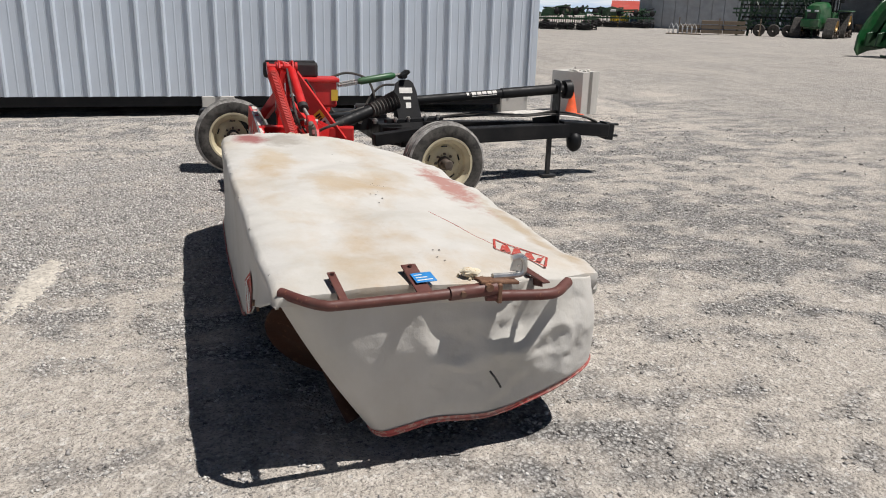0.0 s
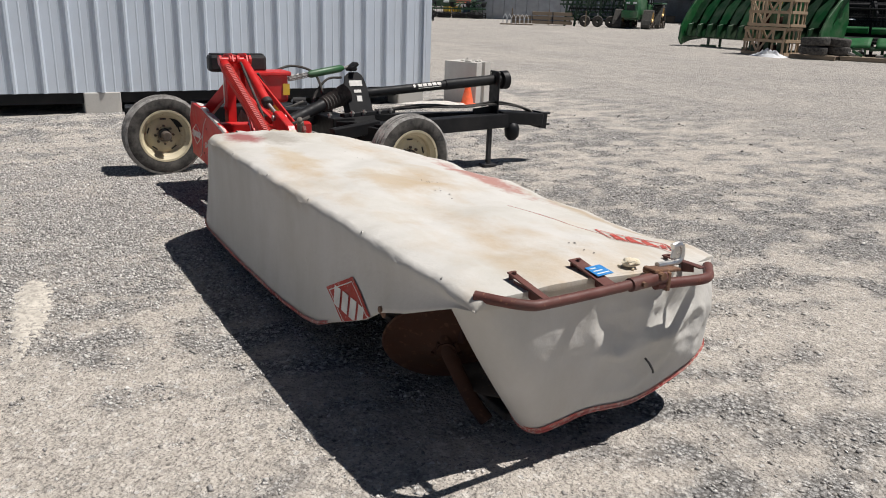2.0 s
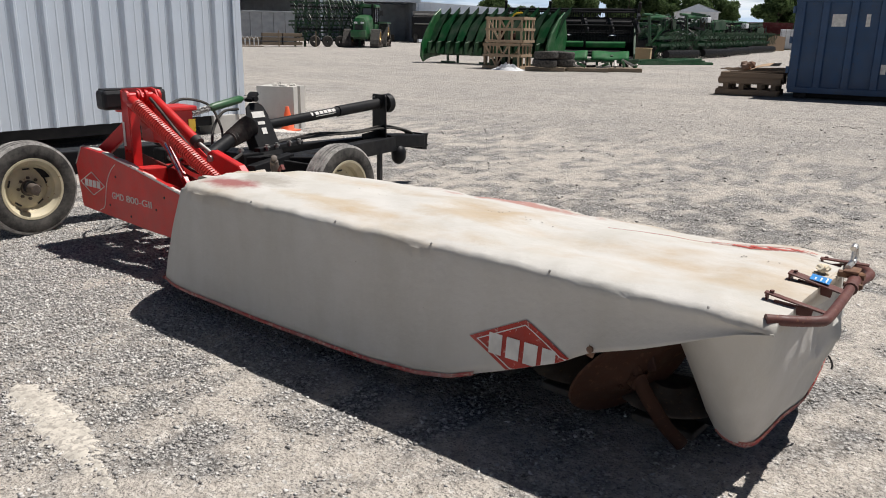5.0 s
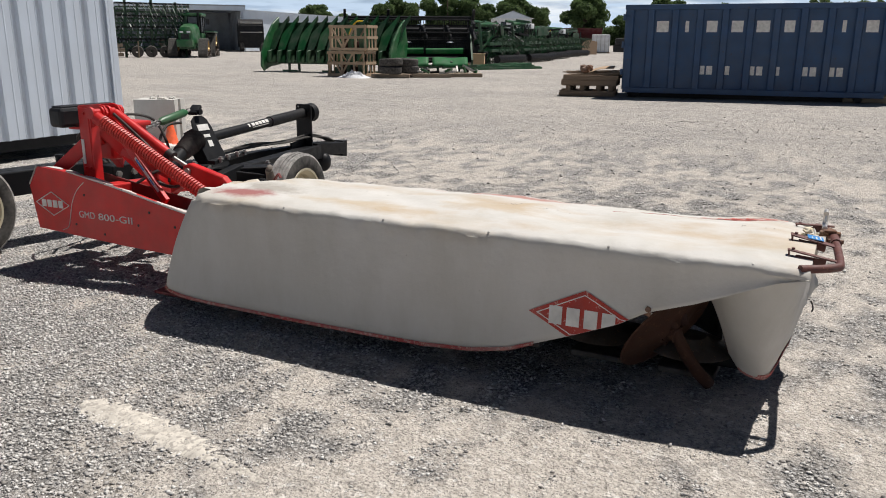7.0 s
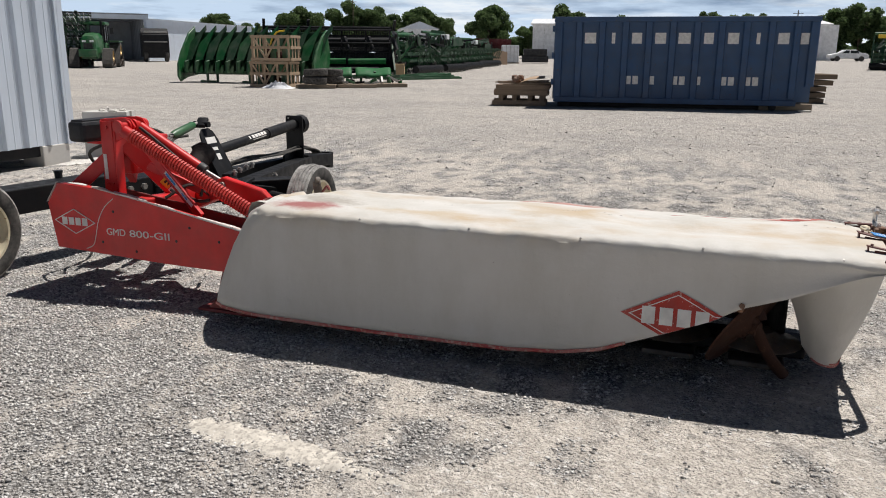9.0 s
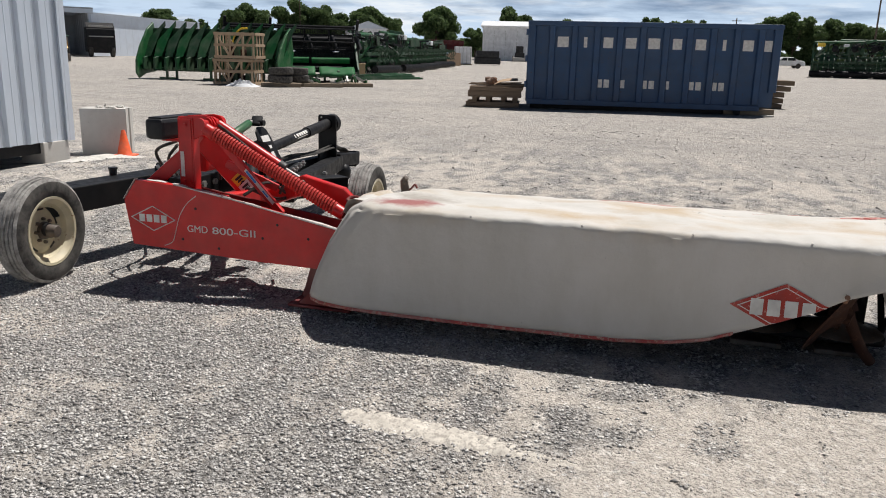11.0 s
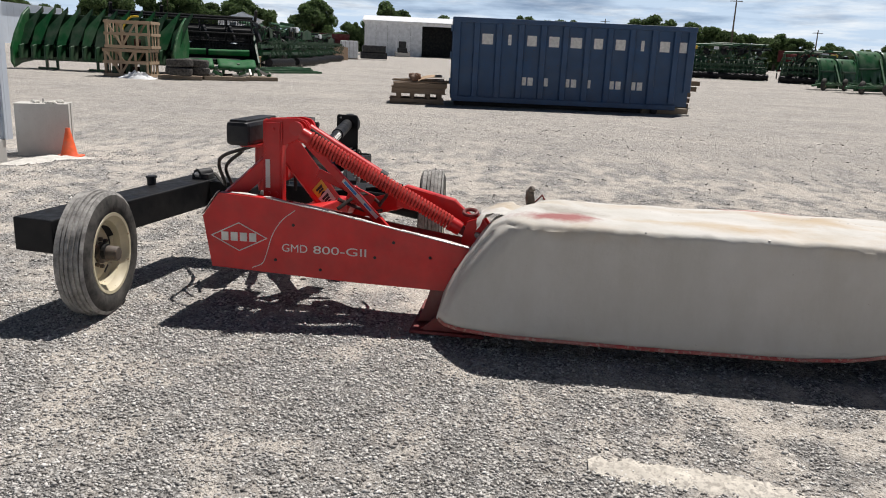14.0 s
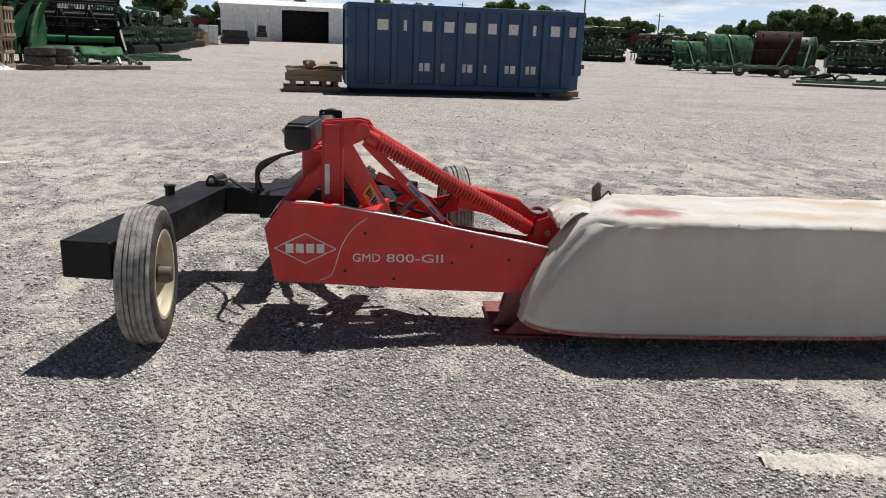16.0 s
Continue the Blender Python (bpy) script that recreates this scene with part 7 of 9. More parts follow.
def ground_pallets():
    for n, (x, y, yaw, w) in enumerate(((22.95, 18.9, -70, 1.5), (23.9, 17.6, -62, 1.5), (24.9, 16.7, -55, 1.5))):
        t = thing("pallet", "grey weathered wooden pallet with scrap iron", "pallet", pose(x, y, lie(x, y) + 0.004, 0, 0, yaw), "pallets by the crates")
        for k in range(7):
            bm = bmesh.new()
            box(bm, (0, 0.17 * k, 0.115), (w, 0.17 * k + 0.13, 0.14), 0.004)
            part("board", bm, M_WOOD, t)
        for y0 in (0.0, 0.53, 1.05):
            bm = bmesh.new()
            box(bm, (0, y0, 0.0), (w, y0 + 0.1, 0.115), 0.004)
            part("bearer", bm, M_WOOD, t)
        if n:
            rng = random.Random(n)
            for k in range(7):
                bm = bmesh.new()
                p = Vector((rng.uniform(0.1, w - 0.1), rng.uniform(0.1, 1.0), 0.18))
                bar(bm, p, p + Vector((rng.uniform(-0.6, 0.6), rng.uniform(-0.3, 0.3), rng.uniform(0.02, 0.3))), 0.08, 0.09, 0.01)
                part("scrap_iron", bm, (M_ZINC, M_BLACK, M_GREEN)[k % 3], t)
    t = thing("timber_box", "low tan plywood box beside a bent hoop", "box", pose(33.9, 20.1, lie(34, 20), 0, 0, -68))
    bm = bmesh.new()
    box(bm, (0, 0, 0.02), (0.85, 0.8, 0.66), 0.01)
    part("box_body", bm, M_NEWWOOD, t)
    bm = bmesh.new()
    box(bm, (-0.03, -0.03, 0.66), (0.88, 0.83, 0.70), 0.01)
    part("box_lid", bm, M_NEWWOOD, t)
    t = thing("green_frame_bundle", "bundle of flat green frame bars lying on the gravel", "machine parts", pose(31.5, 18.6, lie(31, 18), 0, 0, -30))
    rng = random.Random(9)
    for k in range(12):
        bm = bmesh.new()
        y = k * 0.13
        bar(bm, (rng.uniform(-0.3, 0.3), y, 0.06 + 0.07 * (k % 2)), (4.2 + rng.uniform(-0.6, 0.6), y + rng.uniform(-0.2, 0.2), 0.07 + 0.09 * (k % 3)), 0.11, 0.1, 0.01)
        part("frame_bar", bm, M_GREEN, t)


ground_pallets()


def tillage_tool(x, y, yaw, L, D, high, seed, label, accents=0, dense=1.0):
    """A folded field implement: stacked tool bars, curved shanks, rolling baskets, wheels and rams."""
    t = thing("tillage_implement", label, "farm implement", pose(x, y, lie(x, y), 0, 0, yaw), "row of tillage implements")
    rng = random.Random(seed)
    for r in range(4):
        bm = bmesh.new()
        y0 = D * (r + 0.2) / 4
        bar(bm, (0.1, y0, 0.78), (L - 0.1, y0 + rng.uniform(-0.1, 0.1), 0.8), 0.13, 0.14, 0.01)
        part("tool_bar", bm, M_DEEPGREEN, t)
    # wing sections folded up: short bars, stays and links at every angle
    for i in range(int(L * 5 * dense)):
        bm = bmesh.new()
        x0, z0 = rng.uniform(0.1, L - 0.9), rng.uniform(0.9, high * 0.95)
        if i % 3 == 0:
            q = Vector((x0 + rng.uniform(0.8, 2.2), rng.uniform(0.0, D), z0 + rng.uniform(-0.15, 0.15)))
        elif i % 3 == 1:
            q = Vector((x0 + rng.uniform(-0.4, 0.4), rng.uniform(0.0, D), rng.uniform(0.8, 1.1)))
        else:
            q = Vector((x0 + rng.uniform(0.2, 1.1), rng.uniform(0, D), min(high, z0 + rng.uniform(0.1, 0.7))))
        q.x = min(q.x, L)
        bar(bm, (x0, rng.uniform(0.0, D), z0), q, rng.uniform(0.06, 0.14), rng.uniform(0.06, 0.16), 0.01)
        part("wing_bar", bm, (M_GREEN, M_DEEPGREEN, M_BLACK, M_DEEPGREEN)[i % 4], t)
    bm = bmesh.new()
    lathe(bm, [(0.0, 0.05), (0.05, 0.03), (0.24, 0.0), (0.25, -0.01), (0.05, 0.02)], Matrix(), 14)
    disc = part("disc_blade", bm, M_BLACK, t, smooth=True)
    disc.matrix_basis = pose(0.3, D * 0.1, 0.25, 90, 0, 25)
    for i in range(1, int(L / 0.28)):
        shared("disc_blade", disc, t, pose(0.3 + 0.27 * i, D * 0.1 + 0.05 * math.sin(i), 0.25 if i % 5 else high * 0.75, 90, 0, 25))
    if dense > 1:
        # the folded wings: upper beams, a rank of shanks along the open side, solid baskets below
        for r in range(3):
            bm = bmesh.new()
            z = 1.15 + 0.35 * r
            bar(bm, (0.1, D * (0.1 + 0.3 * r), z), (L * (0.95 - 0.12 * r), D * (0.15 + 0.3 * r), z + 0.06), 0.16, 0.18, 0.01)
            part("wing_beam", bm, M_DEEPGREEN, t)
        bm = bmesh.new()
        tube(bm, curve_pts([(0, 0, 0), (0, -0.26, 0.2), (0, -0.5, -0.05), (0, -0.3, -0.38), (0, -0.46, -0.56)], 3), 0.03, 5)
        one = part("wing_shank", bm, M_DEEPGREEN, t)
        one.location = (0.25, 0.0, 1.2)
        for i in range(1, int(L / 0.36)):
            shared("wing_shank", one, t, pose(0.25 + 0.36 * i, 0.05 * (i % 2), 1.2 + 0.05 * (i % 3)))
        bm = bmesh.new()
        box(bm, (0.1, D * 0.35, 0.35), (L - 0.1, D * 0.8, 1.05), 0.05)
        part("gang_housing", bm, M_BLACK if seed < 20 else M_DEEPGREEN, t)
        bm = bmesh.new()
        tube(bm, [(0.15, D * 0.3, high - 0.25), (L * 0.55, D * 0.3, high - 0.2)], 0.1, 10)
        tube(bm, [(L * 0.3, D * 0.6, high - 0.05), (L * 0.97, D * 0.5, high - 0.12)], 0.08, 10)
        part("top_tube", bm, M_GREEN, t, smooth=True)
        for x0 in (0.15, L * 0.4, L * 0.75):
            bm = bmesh.new()
            bar(bm, (x0, D * 0.25, 0.8), (x0 + rng.uniform(-0.1, 0.2), D * 0.3, high - rng.uniform(0.1, 0.4)), 0.14, 0.12, 0.01, (1, 0, 0))
            part("wing_post", bm, M_DEEPGREEN, t)
        bm = bmesh.new()
        tube(bm, [(0.05, -0.25, 0.31), (L - 0.05, -0.25, 0.31)], 0.2, 14)
        part("basket_core", bm, M_BLACK, t, smooth=True)
    for i in range(3):
        bm = bmesh.new()
        x0 = rng.uniform(0.2, L - 1.6)
        plate(bm, [(0, 0), (1.3, 0.05), (1.2, 0.5), (0.7, 0.62), (0.1, 0.45)], 0.05, pose(x0, rng.uniform(0, D * 0.5), rng.uniform(0.9, high * 0.7), rng.uniform(-30, 10), 0, rng.uniform(-20, 20)), 0.01)
        part("shield_plate", bm, M_DEEPGREEN, t)
    n = int(L / 0.33)
    for r in range(2):
        bm = bmesh.new()
        tube(bm, curve_pts([(0, 0, 0.8), (0, -0.22, 0.95), (0, -0.34, 0.65), (0, -0.15, 0.3), (0, -0.3, 0.08)], 3), 0.028, 4)
        one = part("shank", bm, M_BLACK if r else M_GREEN, t)
        one.location = (0.2, D * (0.2 + 0.5 * r), 0)
        for i in range(1, n):
            shared("shank", one, t, pose(0.2 + (L - 0.4) * (i + 0.5 * r) / n, D * (0.2 + 0.5 * r), 0))
    k = max(2, int(L / 1.9))
    for i in range(k):
        x0, x1 = L * i / k + 0.06, L * (i + 1) / k - 0.06
        bm = bmesh.new()
        xs = [x0, x0 + 0.05] + [x0 + 0.05 + (x1 - x0 - 0.1) * s / 6 for s in range(1, 6)] + [x1 - 0.05, x1]
        ring = [[bm.verts.new((xx, -0.25 + 0.26 * math.cos(a * math.tau / 20 + 1.2 * (xx - x0)), 0.29 + 0.26 * math.sin(a * math.tau / 20 + 1.2 * (xx - x0)))) for a in range(20)] for xx in xs]
        for s in range(len(xs) - 1):
            for a in range(20):
                if s in (0, len(xs) - 2, 4) or a % 2:
                    bm.faces.new((ring[s][a], ring[s][(a + 1) % 20], ring[s + 1][(a + 1) % 20], ring[s + 1][a]))
        part("rolling_basket", bm, M_BLACK, t)
    for i in range(3):
        x0 = L * (i + 0.6) / 3.2
        bm = bmesh.new()
        z0 = 0.36 if i != 1 else high * 0.78
        lathe(bm, [(0.14, -0.11), (0.3, -0.12), (0.355, -0.08), (0.36, 0.0), (0.355, 0.08), (0.3, 0.12), (0.14, 0.11)], pose(x0, D * 0.25, z0, 90, 0, 12), 22)
        w = part("wheel", bm, M_RUBBER, t, smooth=True)
        bm = bmesh.new()
        lathe(bm, [(0.2, 0.1), (0.14, 0.04), (0.0, 0.05)], pose(x0, D * 0.25, z0, 90, 0, 12), 16)
        part("rim", bm, M_CREAM if seed % 2 else M_YELLOW, w, smooth=True)
    for i in range(4):
        bm = bmesh.new()
        x0 = rng.uniform(0.3, L - 1.2)
        a, b = Vector((x0, rng.uniform(0, D), rng.uniform(0.9, 1.3))), Vector((x0 + rng.uniform(0.4, 1.0), rng.uniform(0, D), high * rng.uniform(0.75, 1.0)))
        tube(bm, [a, a.lerp(b, 0.6)], 0.06, 8)
        tube(bm, [a.lerp(b, 0.6), b], 0.03, 6)
        part("ram", bm, M_BLACK if i % 2 else M_GREEN, t, smooth=True)
    for i in range(accents):
        bm = bmesh.new()
        x0 = rng.uniform(0.3, L - 1.0)
        box(bm, (x0, 0.2, high * 0.8), (x0 + rng.uniform(0.3, 0.7), 0.6, high * 0.8 + rng.uniform(0.15, 0.35)), 0.04)
        part("seed_box", bm, (M_SHED, M_YELLOW, M_DARKRED)[i % 3], t)
    for i in range(6):
        x0 = rng.uniform(0.2, L - 0.8)
        bm = bmesh.new()
        tube(bm, curve_pts([(x0, 0.3, high * 0.7), (x0 + 0.3, 0.25, high * 0.9), (x0 + 0.7, 0.3, high * 0.65)], 4), 0.02, 4)
        part("hose", bm, M_BLACK, t)
    return t


tillage_tool(37.9, 20.5, 2, 4.4, 3.0, 2.45, 1, "green folded tillage implement with black rolling baskets", 0, 1.7)
tillage_tool(42.9, 20.6, 2, 4.6, 3.0, 2.55, 2, "green folded cultivator with upswung wheel", 1, 1.7)
tillage_tool(48.8, 21.5, 4, 5.2, 2.6, 2.1, 3, "low green disc harrow with black baskets", 0, 1.6)
tillage_tool(55.9, 22.7, 2, 6.2, 2.6, 2.2, 4, "green field cultivator parked beyond the others", 1, 1.6)
tillage_tool(66.5, 29.5, -14, 7.0, 2.4, 2.5, 5, "red and green implement parked far down the row", 3, 1.4)


def track_tractor():
    t = thing("tracked_tractor", "green tracked tractor with dark cab, parked before the open shed", "tractor", pose(39.6, 44.7, lie(39, 45), 0, 0, -56) @ Matrix.Diagonal((0.9, 0.9, 0.95, 1)))

    def track(x, y, w, L, h, mat=M_RUBBER):
        bm = bmesh.new()
        prof = [(-L / 2, 0.28), (-L / 2 + 0.1, 0.06), (-L / 2 + 0.3, 0.0), (L / 2 - 0.3, 0.0), (L / 2 - 0.1, 0.06), (L / 2, 0.28), (L / 2 - 0.12, 0.55), (0.28, h - 0.06), (0.0, h), (-0.28, h - 0.06), (-L / 2 + 0.12, 0.55)]
        inner = [(a * 0.9, 0.07 + (b - 0.07) * 0.9 if b > 0.07 else 0.07) for a, b in prof]
        rows = []
        for ring, xx in ((inner, x - w / 2), (prof, x - w / 2), (prof, x + w / 2), (inner, x + w / 2), (inner, x - w / 2)):
            rows.append([(xx, y + a, b) for a, b in ring + ring[:1]])
        grid_mesh(bm, rows)
        tr = part("track", bm, mat, t, "black rubber track belt")
        for a, r, z in ((0.0, 0.42, h - 0.5), (-L / 2 + 0.32, 0.26, 0.34), (L / 2 - 0.32, 0.26, 0.34), (0.0, 0.15, 0.24)):
            bm = bmesh.new()
            lathe(bm, [(r, -w * 0.45), (r, w * 0.45), (r * 0.75, w * 0.47), (r * 0.6, w * 0.3), (0.0, w * 0.32)], pose(x, y + a, z, 0, -90 if x < 0 else 90, 0), 20)
            lathe(bm, [(r, -w * 0.45), (r * 0.6, -w * 0.3), (0.0, -w * 0.3)], pose(x, y + a, z, 0, -90 if x < 0 else 90, 0), 20)
            part("track_wheel", bm, M_BRASS if r > 0.3 else M_HUB, tr, smooth=True)

    for x in (-1.15, 1.15):
        track(x, 1.6, 0.75, 2.3, 1.75)
        track(x * 0.98, -1.7, 0.7, 1.9, 1.35)
    bm = bmesh.new()
    rows = []
    for y, w, lo, hi in ((-3.0, 0.42, 1.15, 1.9), (-2.9, 0.52, 1.0, 2.1), (-1.8, 0.6, 1.0, 2.28), (-0.6, 0.66, 1.0, 2.4)):
        rows.append([(-w, y, lo), (-w, y, hi - 0.25), (-w * 0.7, y, hi), (0, y, hi + 0.04), (w * 0.7, y, hi), (w, y, hi - 0.25), (w, y, lo)])
    grid_mesh(bm, rows)
    bm.faces.new([bm.verts.new(p) for p in rows[0]])
    h = part("hood", bm, M_GREEN, t, "bright green engine hood")
    for x in (-0.26, 0.26):
        bm = bmesh.new()
        box(bm, (x - 0.13, -3.04, 1.72), (x + 0.13, -2.98, 1.84), 0.02)
        part("headlight", bm, M_SHED, h)
    bm = bmesh.new()
    box(bm, (-0.3, -3.05, 1.2), (0.3, -2.99, 1.66), 0.02)
    part("grille", bm, M_DARK, h)
    bm = bmesh.new()
    box(bm, (-0.6, -3.45, 0.75), (0.6, -2.95, 1.25), 0.05)
    part("front_weight", bm, M_GREEN, t)
    bm = bmesh.new()
    box(bm, (-0.55, -2.8, 0.6), (0.55, 2.6, 1.15), 0.06)
    part("chassis", bm, M_DEEPGREEN, t)
    bm = bmesh.new()
    box(bm, (-0.78, -0.55, 1.2), (0.78, 1.05, 1.75), 0.08)
    cab = part("cab", bm, M_GREEN, t)
    bm = bmesh.new()
    box(bm, (-0.76, -0.52, 1.75), (0.76, 1.02, 2.95), 0.06)
    part("cab_glass", bm, M_GLASS, cab, "dark tinted cab glass")
    for x in (-0.78, 0.78):
        for y in (-0.54, 0.3, 1.04):
            bm = bmesh.new()
            bar(bm, (x, y, 1.7), (x * 0.98, y, 3.0), 0.07, 0.07, 0.01, (1, 0, 0))
            part("cab_pillar", bm, M_DARK, cab)
    bm = bmesh.new()
    box(bm, (-0.9, -0.75, 2.95), (0.9, 1.15, 3.16), 0.07)
    part("cab_roof", bm, M_GREEN, cab)
    for x in (-1.3, 1.3):
        bm = bmesh.new()
        box(bm, (x - 0.12, -0.6, 2.35), (x + 0.12, -0.52, 2.75), 0.02)
        bar(bm, (x * 0.62, -0.56, 2.85), (x, -0.56, 2.7), 0.04, 0.04, 0)
        part("mirror", bm, M_DARK, cab)
    bm = bmesh.new()
    cyl(bm, (0.62, -0.75, 2.0), (0.62, -0.75, 3.2), 0.09, seg=12)
    part("exhaust", bm, M_BLACK, t, smooth=True)
    for k in range(5):
        bm = bmesh.new()
        box(bm, (0.8, 0.1 - 0.02 * k, 0.5 + 0.25 * k), (1.25, 0.45 - 0.02 * k, 0.54 + 0.25 * k), 0.005)
        part("cab_step", bm, M_DARK, t)
    for x in (-1.15, 1.15):
        bm = bmesh.new()
        box(bm, (x - 0.4, 0.7, 1.8), (x + 0.4, 2.5, 1.88), 0.03)
        part("fender", bm, M_GREEN, t)


track_tractor()


def open_shed():
    """A long pale shed with one open bay, seen across the yard."""
    t = thing("open_shed", "long white sheet-metal shed with an open machinery bay", "shed", pose(57.75, 56.2, lie(57, 56), 0, 0, 1.5))
    H = 3.9
    for x in range(18):
        bm = bmesh.new()
        box(bm, (x * 1.0, 0, 0), (x * 1.0 + 0.99, 0.08, H - 0.01 * x), 0)
        part("wall_sheet", bm, M_WALL, t)
    m = pose(0, 0, 0, 0, 0, 140.5 - 1.5)
    bm = bmesh.new()
    for d in (0.0, 9.5, 19.0):
        box(bm, (d - 0.12, -0.12, 0), (d + 0.12, 0.12, H + 0.15), 0.01)
    box(bm, (-0.3, -0.25, H - 0.1), (19.5, 0.15, H + 0.4), 0.02)
    bmesh.ops.transform(bm, matrix=m, verts=bm.verts)
    part("bay_frame", bm, M_WALL, t)
    # bay sheets in darker grey than the walls, standing in for the bay's shade
    for k in range(40):
        bm = bmesh.new()
        box(bm, (k * 0.48, -8.0, 0), (k * 0.48 + 0.478, -7.9 - 0.03 * (k % 2), H + 0.3), 0)
        bmesh.ops.transform(bm, matrix=m, verts=bm.verts)
        part("bay_sheet", bm, M_BAY, t)
    for k in range(16):
        bm = bmesh.new()
        box(bm, (0.14 + 0.03 * (k % 2), -0.5 * k - 0.62, 0), (0.2 + 0.03 * (k % 2), -0.5 * k - 0.12, H + 0.3), 0)
        bmesh.ops.transform(bm, matrix=m, verts=bm.verts)
        part("bay_sheet", bm, M_BAY, t)
    bm = bmesh.new()
    box(bm, (-0.3, -8.2, H + 0.3), (19.6, 0.2, H + 0.42), 0)
    box(bm, (19.3, -8.0, 0), (19.4, 0, H + 0.3), 0)
    bmesh.ops.transform(bm, matrix=m, verts=bm.verts)
    part("bay_roof", bm, M_BAY, t)
    bm = bmesh.new()
    for k in range(4):
        box(bm, (2.0 + k * 1.5, -4.0 - k * 0.2, 0), (3.1 + k * 1.5, -3.0, 0.7 + 0.5 * (k % 2)), 0.04)
    bmesh.ops.transform(bm, matrix=m, verts=bm.verts)
    part("stored_goods", bm, M_WOOD, t)
    bm = bmesh.new()
    grid_mesh(bm, [[(-0.2, -0.3, H), (18, -0.3, H - 0.15)], [(-0.2, 9, H - 0.1), (18, 9, H - 0.2)]])
    part("roof", bm, M_WALL, t)


open_shed()


def black_baler():
    t = thing("dark_baler", "black boxy machine with pale band, parked by the shed", "farm machine", pose(55.9, 53.6, lie(56, 54), 0, 0, -45))
    bm = bmesh.new()
    rows = [[(-1.15 * s, y, z) for s in (1, 0.95)] + [(1.15 * s, y, z) for s in (0.95, 1)] for y, z in ((-0.4, 0.35), (-0.5, 1.6), (-0.35, 2.4), (0.2, 2.95), (1.6, 3.0))]
    grid_mesh(bm, rows)
    box(bm, (-1.15, -0.3, 0.4), (1.15, 2.6, 2.6), 0.1)
    part("machine_body", bm, M_BLACK, t)
    for z, h in ((1.72, 0.10), (2.55, 0.16)):
        bm = bmesh.new()
        box(bm, (-1.0, -0.55, z), (1.0, -0.42, z + h), 0.02)
        part("pale_band", bm, M_ZINC, t)
    for x in (-0.9, 0.9):
        bm = bmesh.new()
        lathe(bm, [(0.1, -0.18), (0.4, -0.19), (0.5, -0.12), (0.5, 0.12), (0.4, 0.19), (0.1, 0.18)], pose(x, -0.1, 0.5, 0, 90, 0), 20)
        part("wheel", bm, M_RUBBER, t, smooth=True)


black_baler()


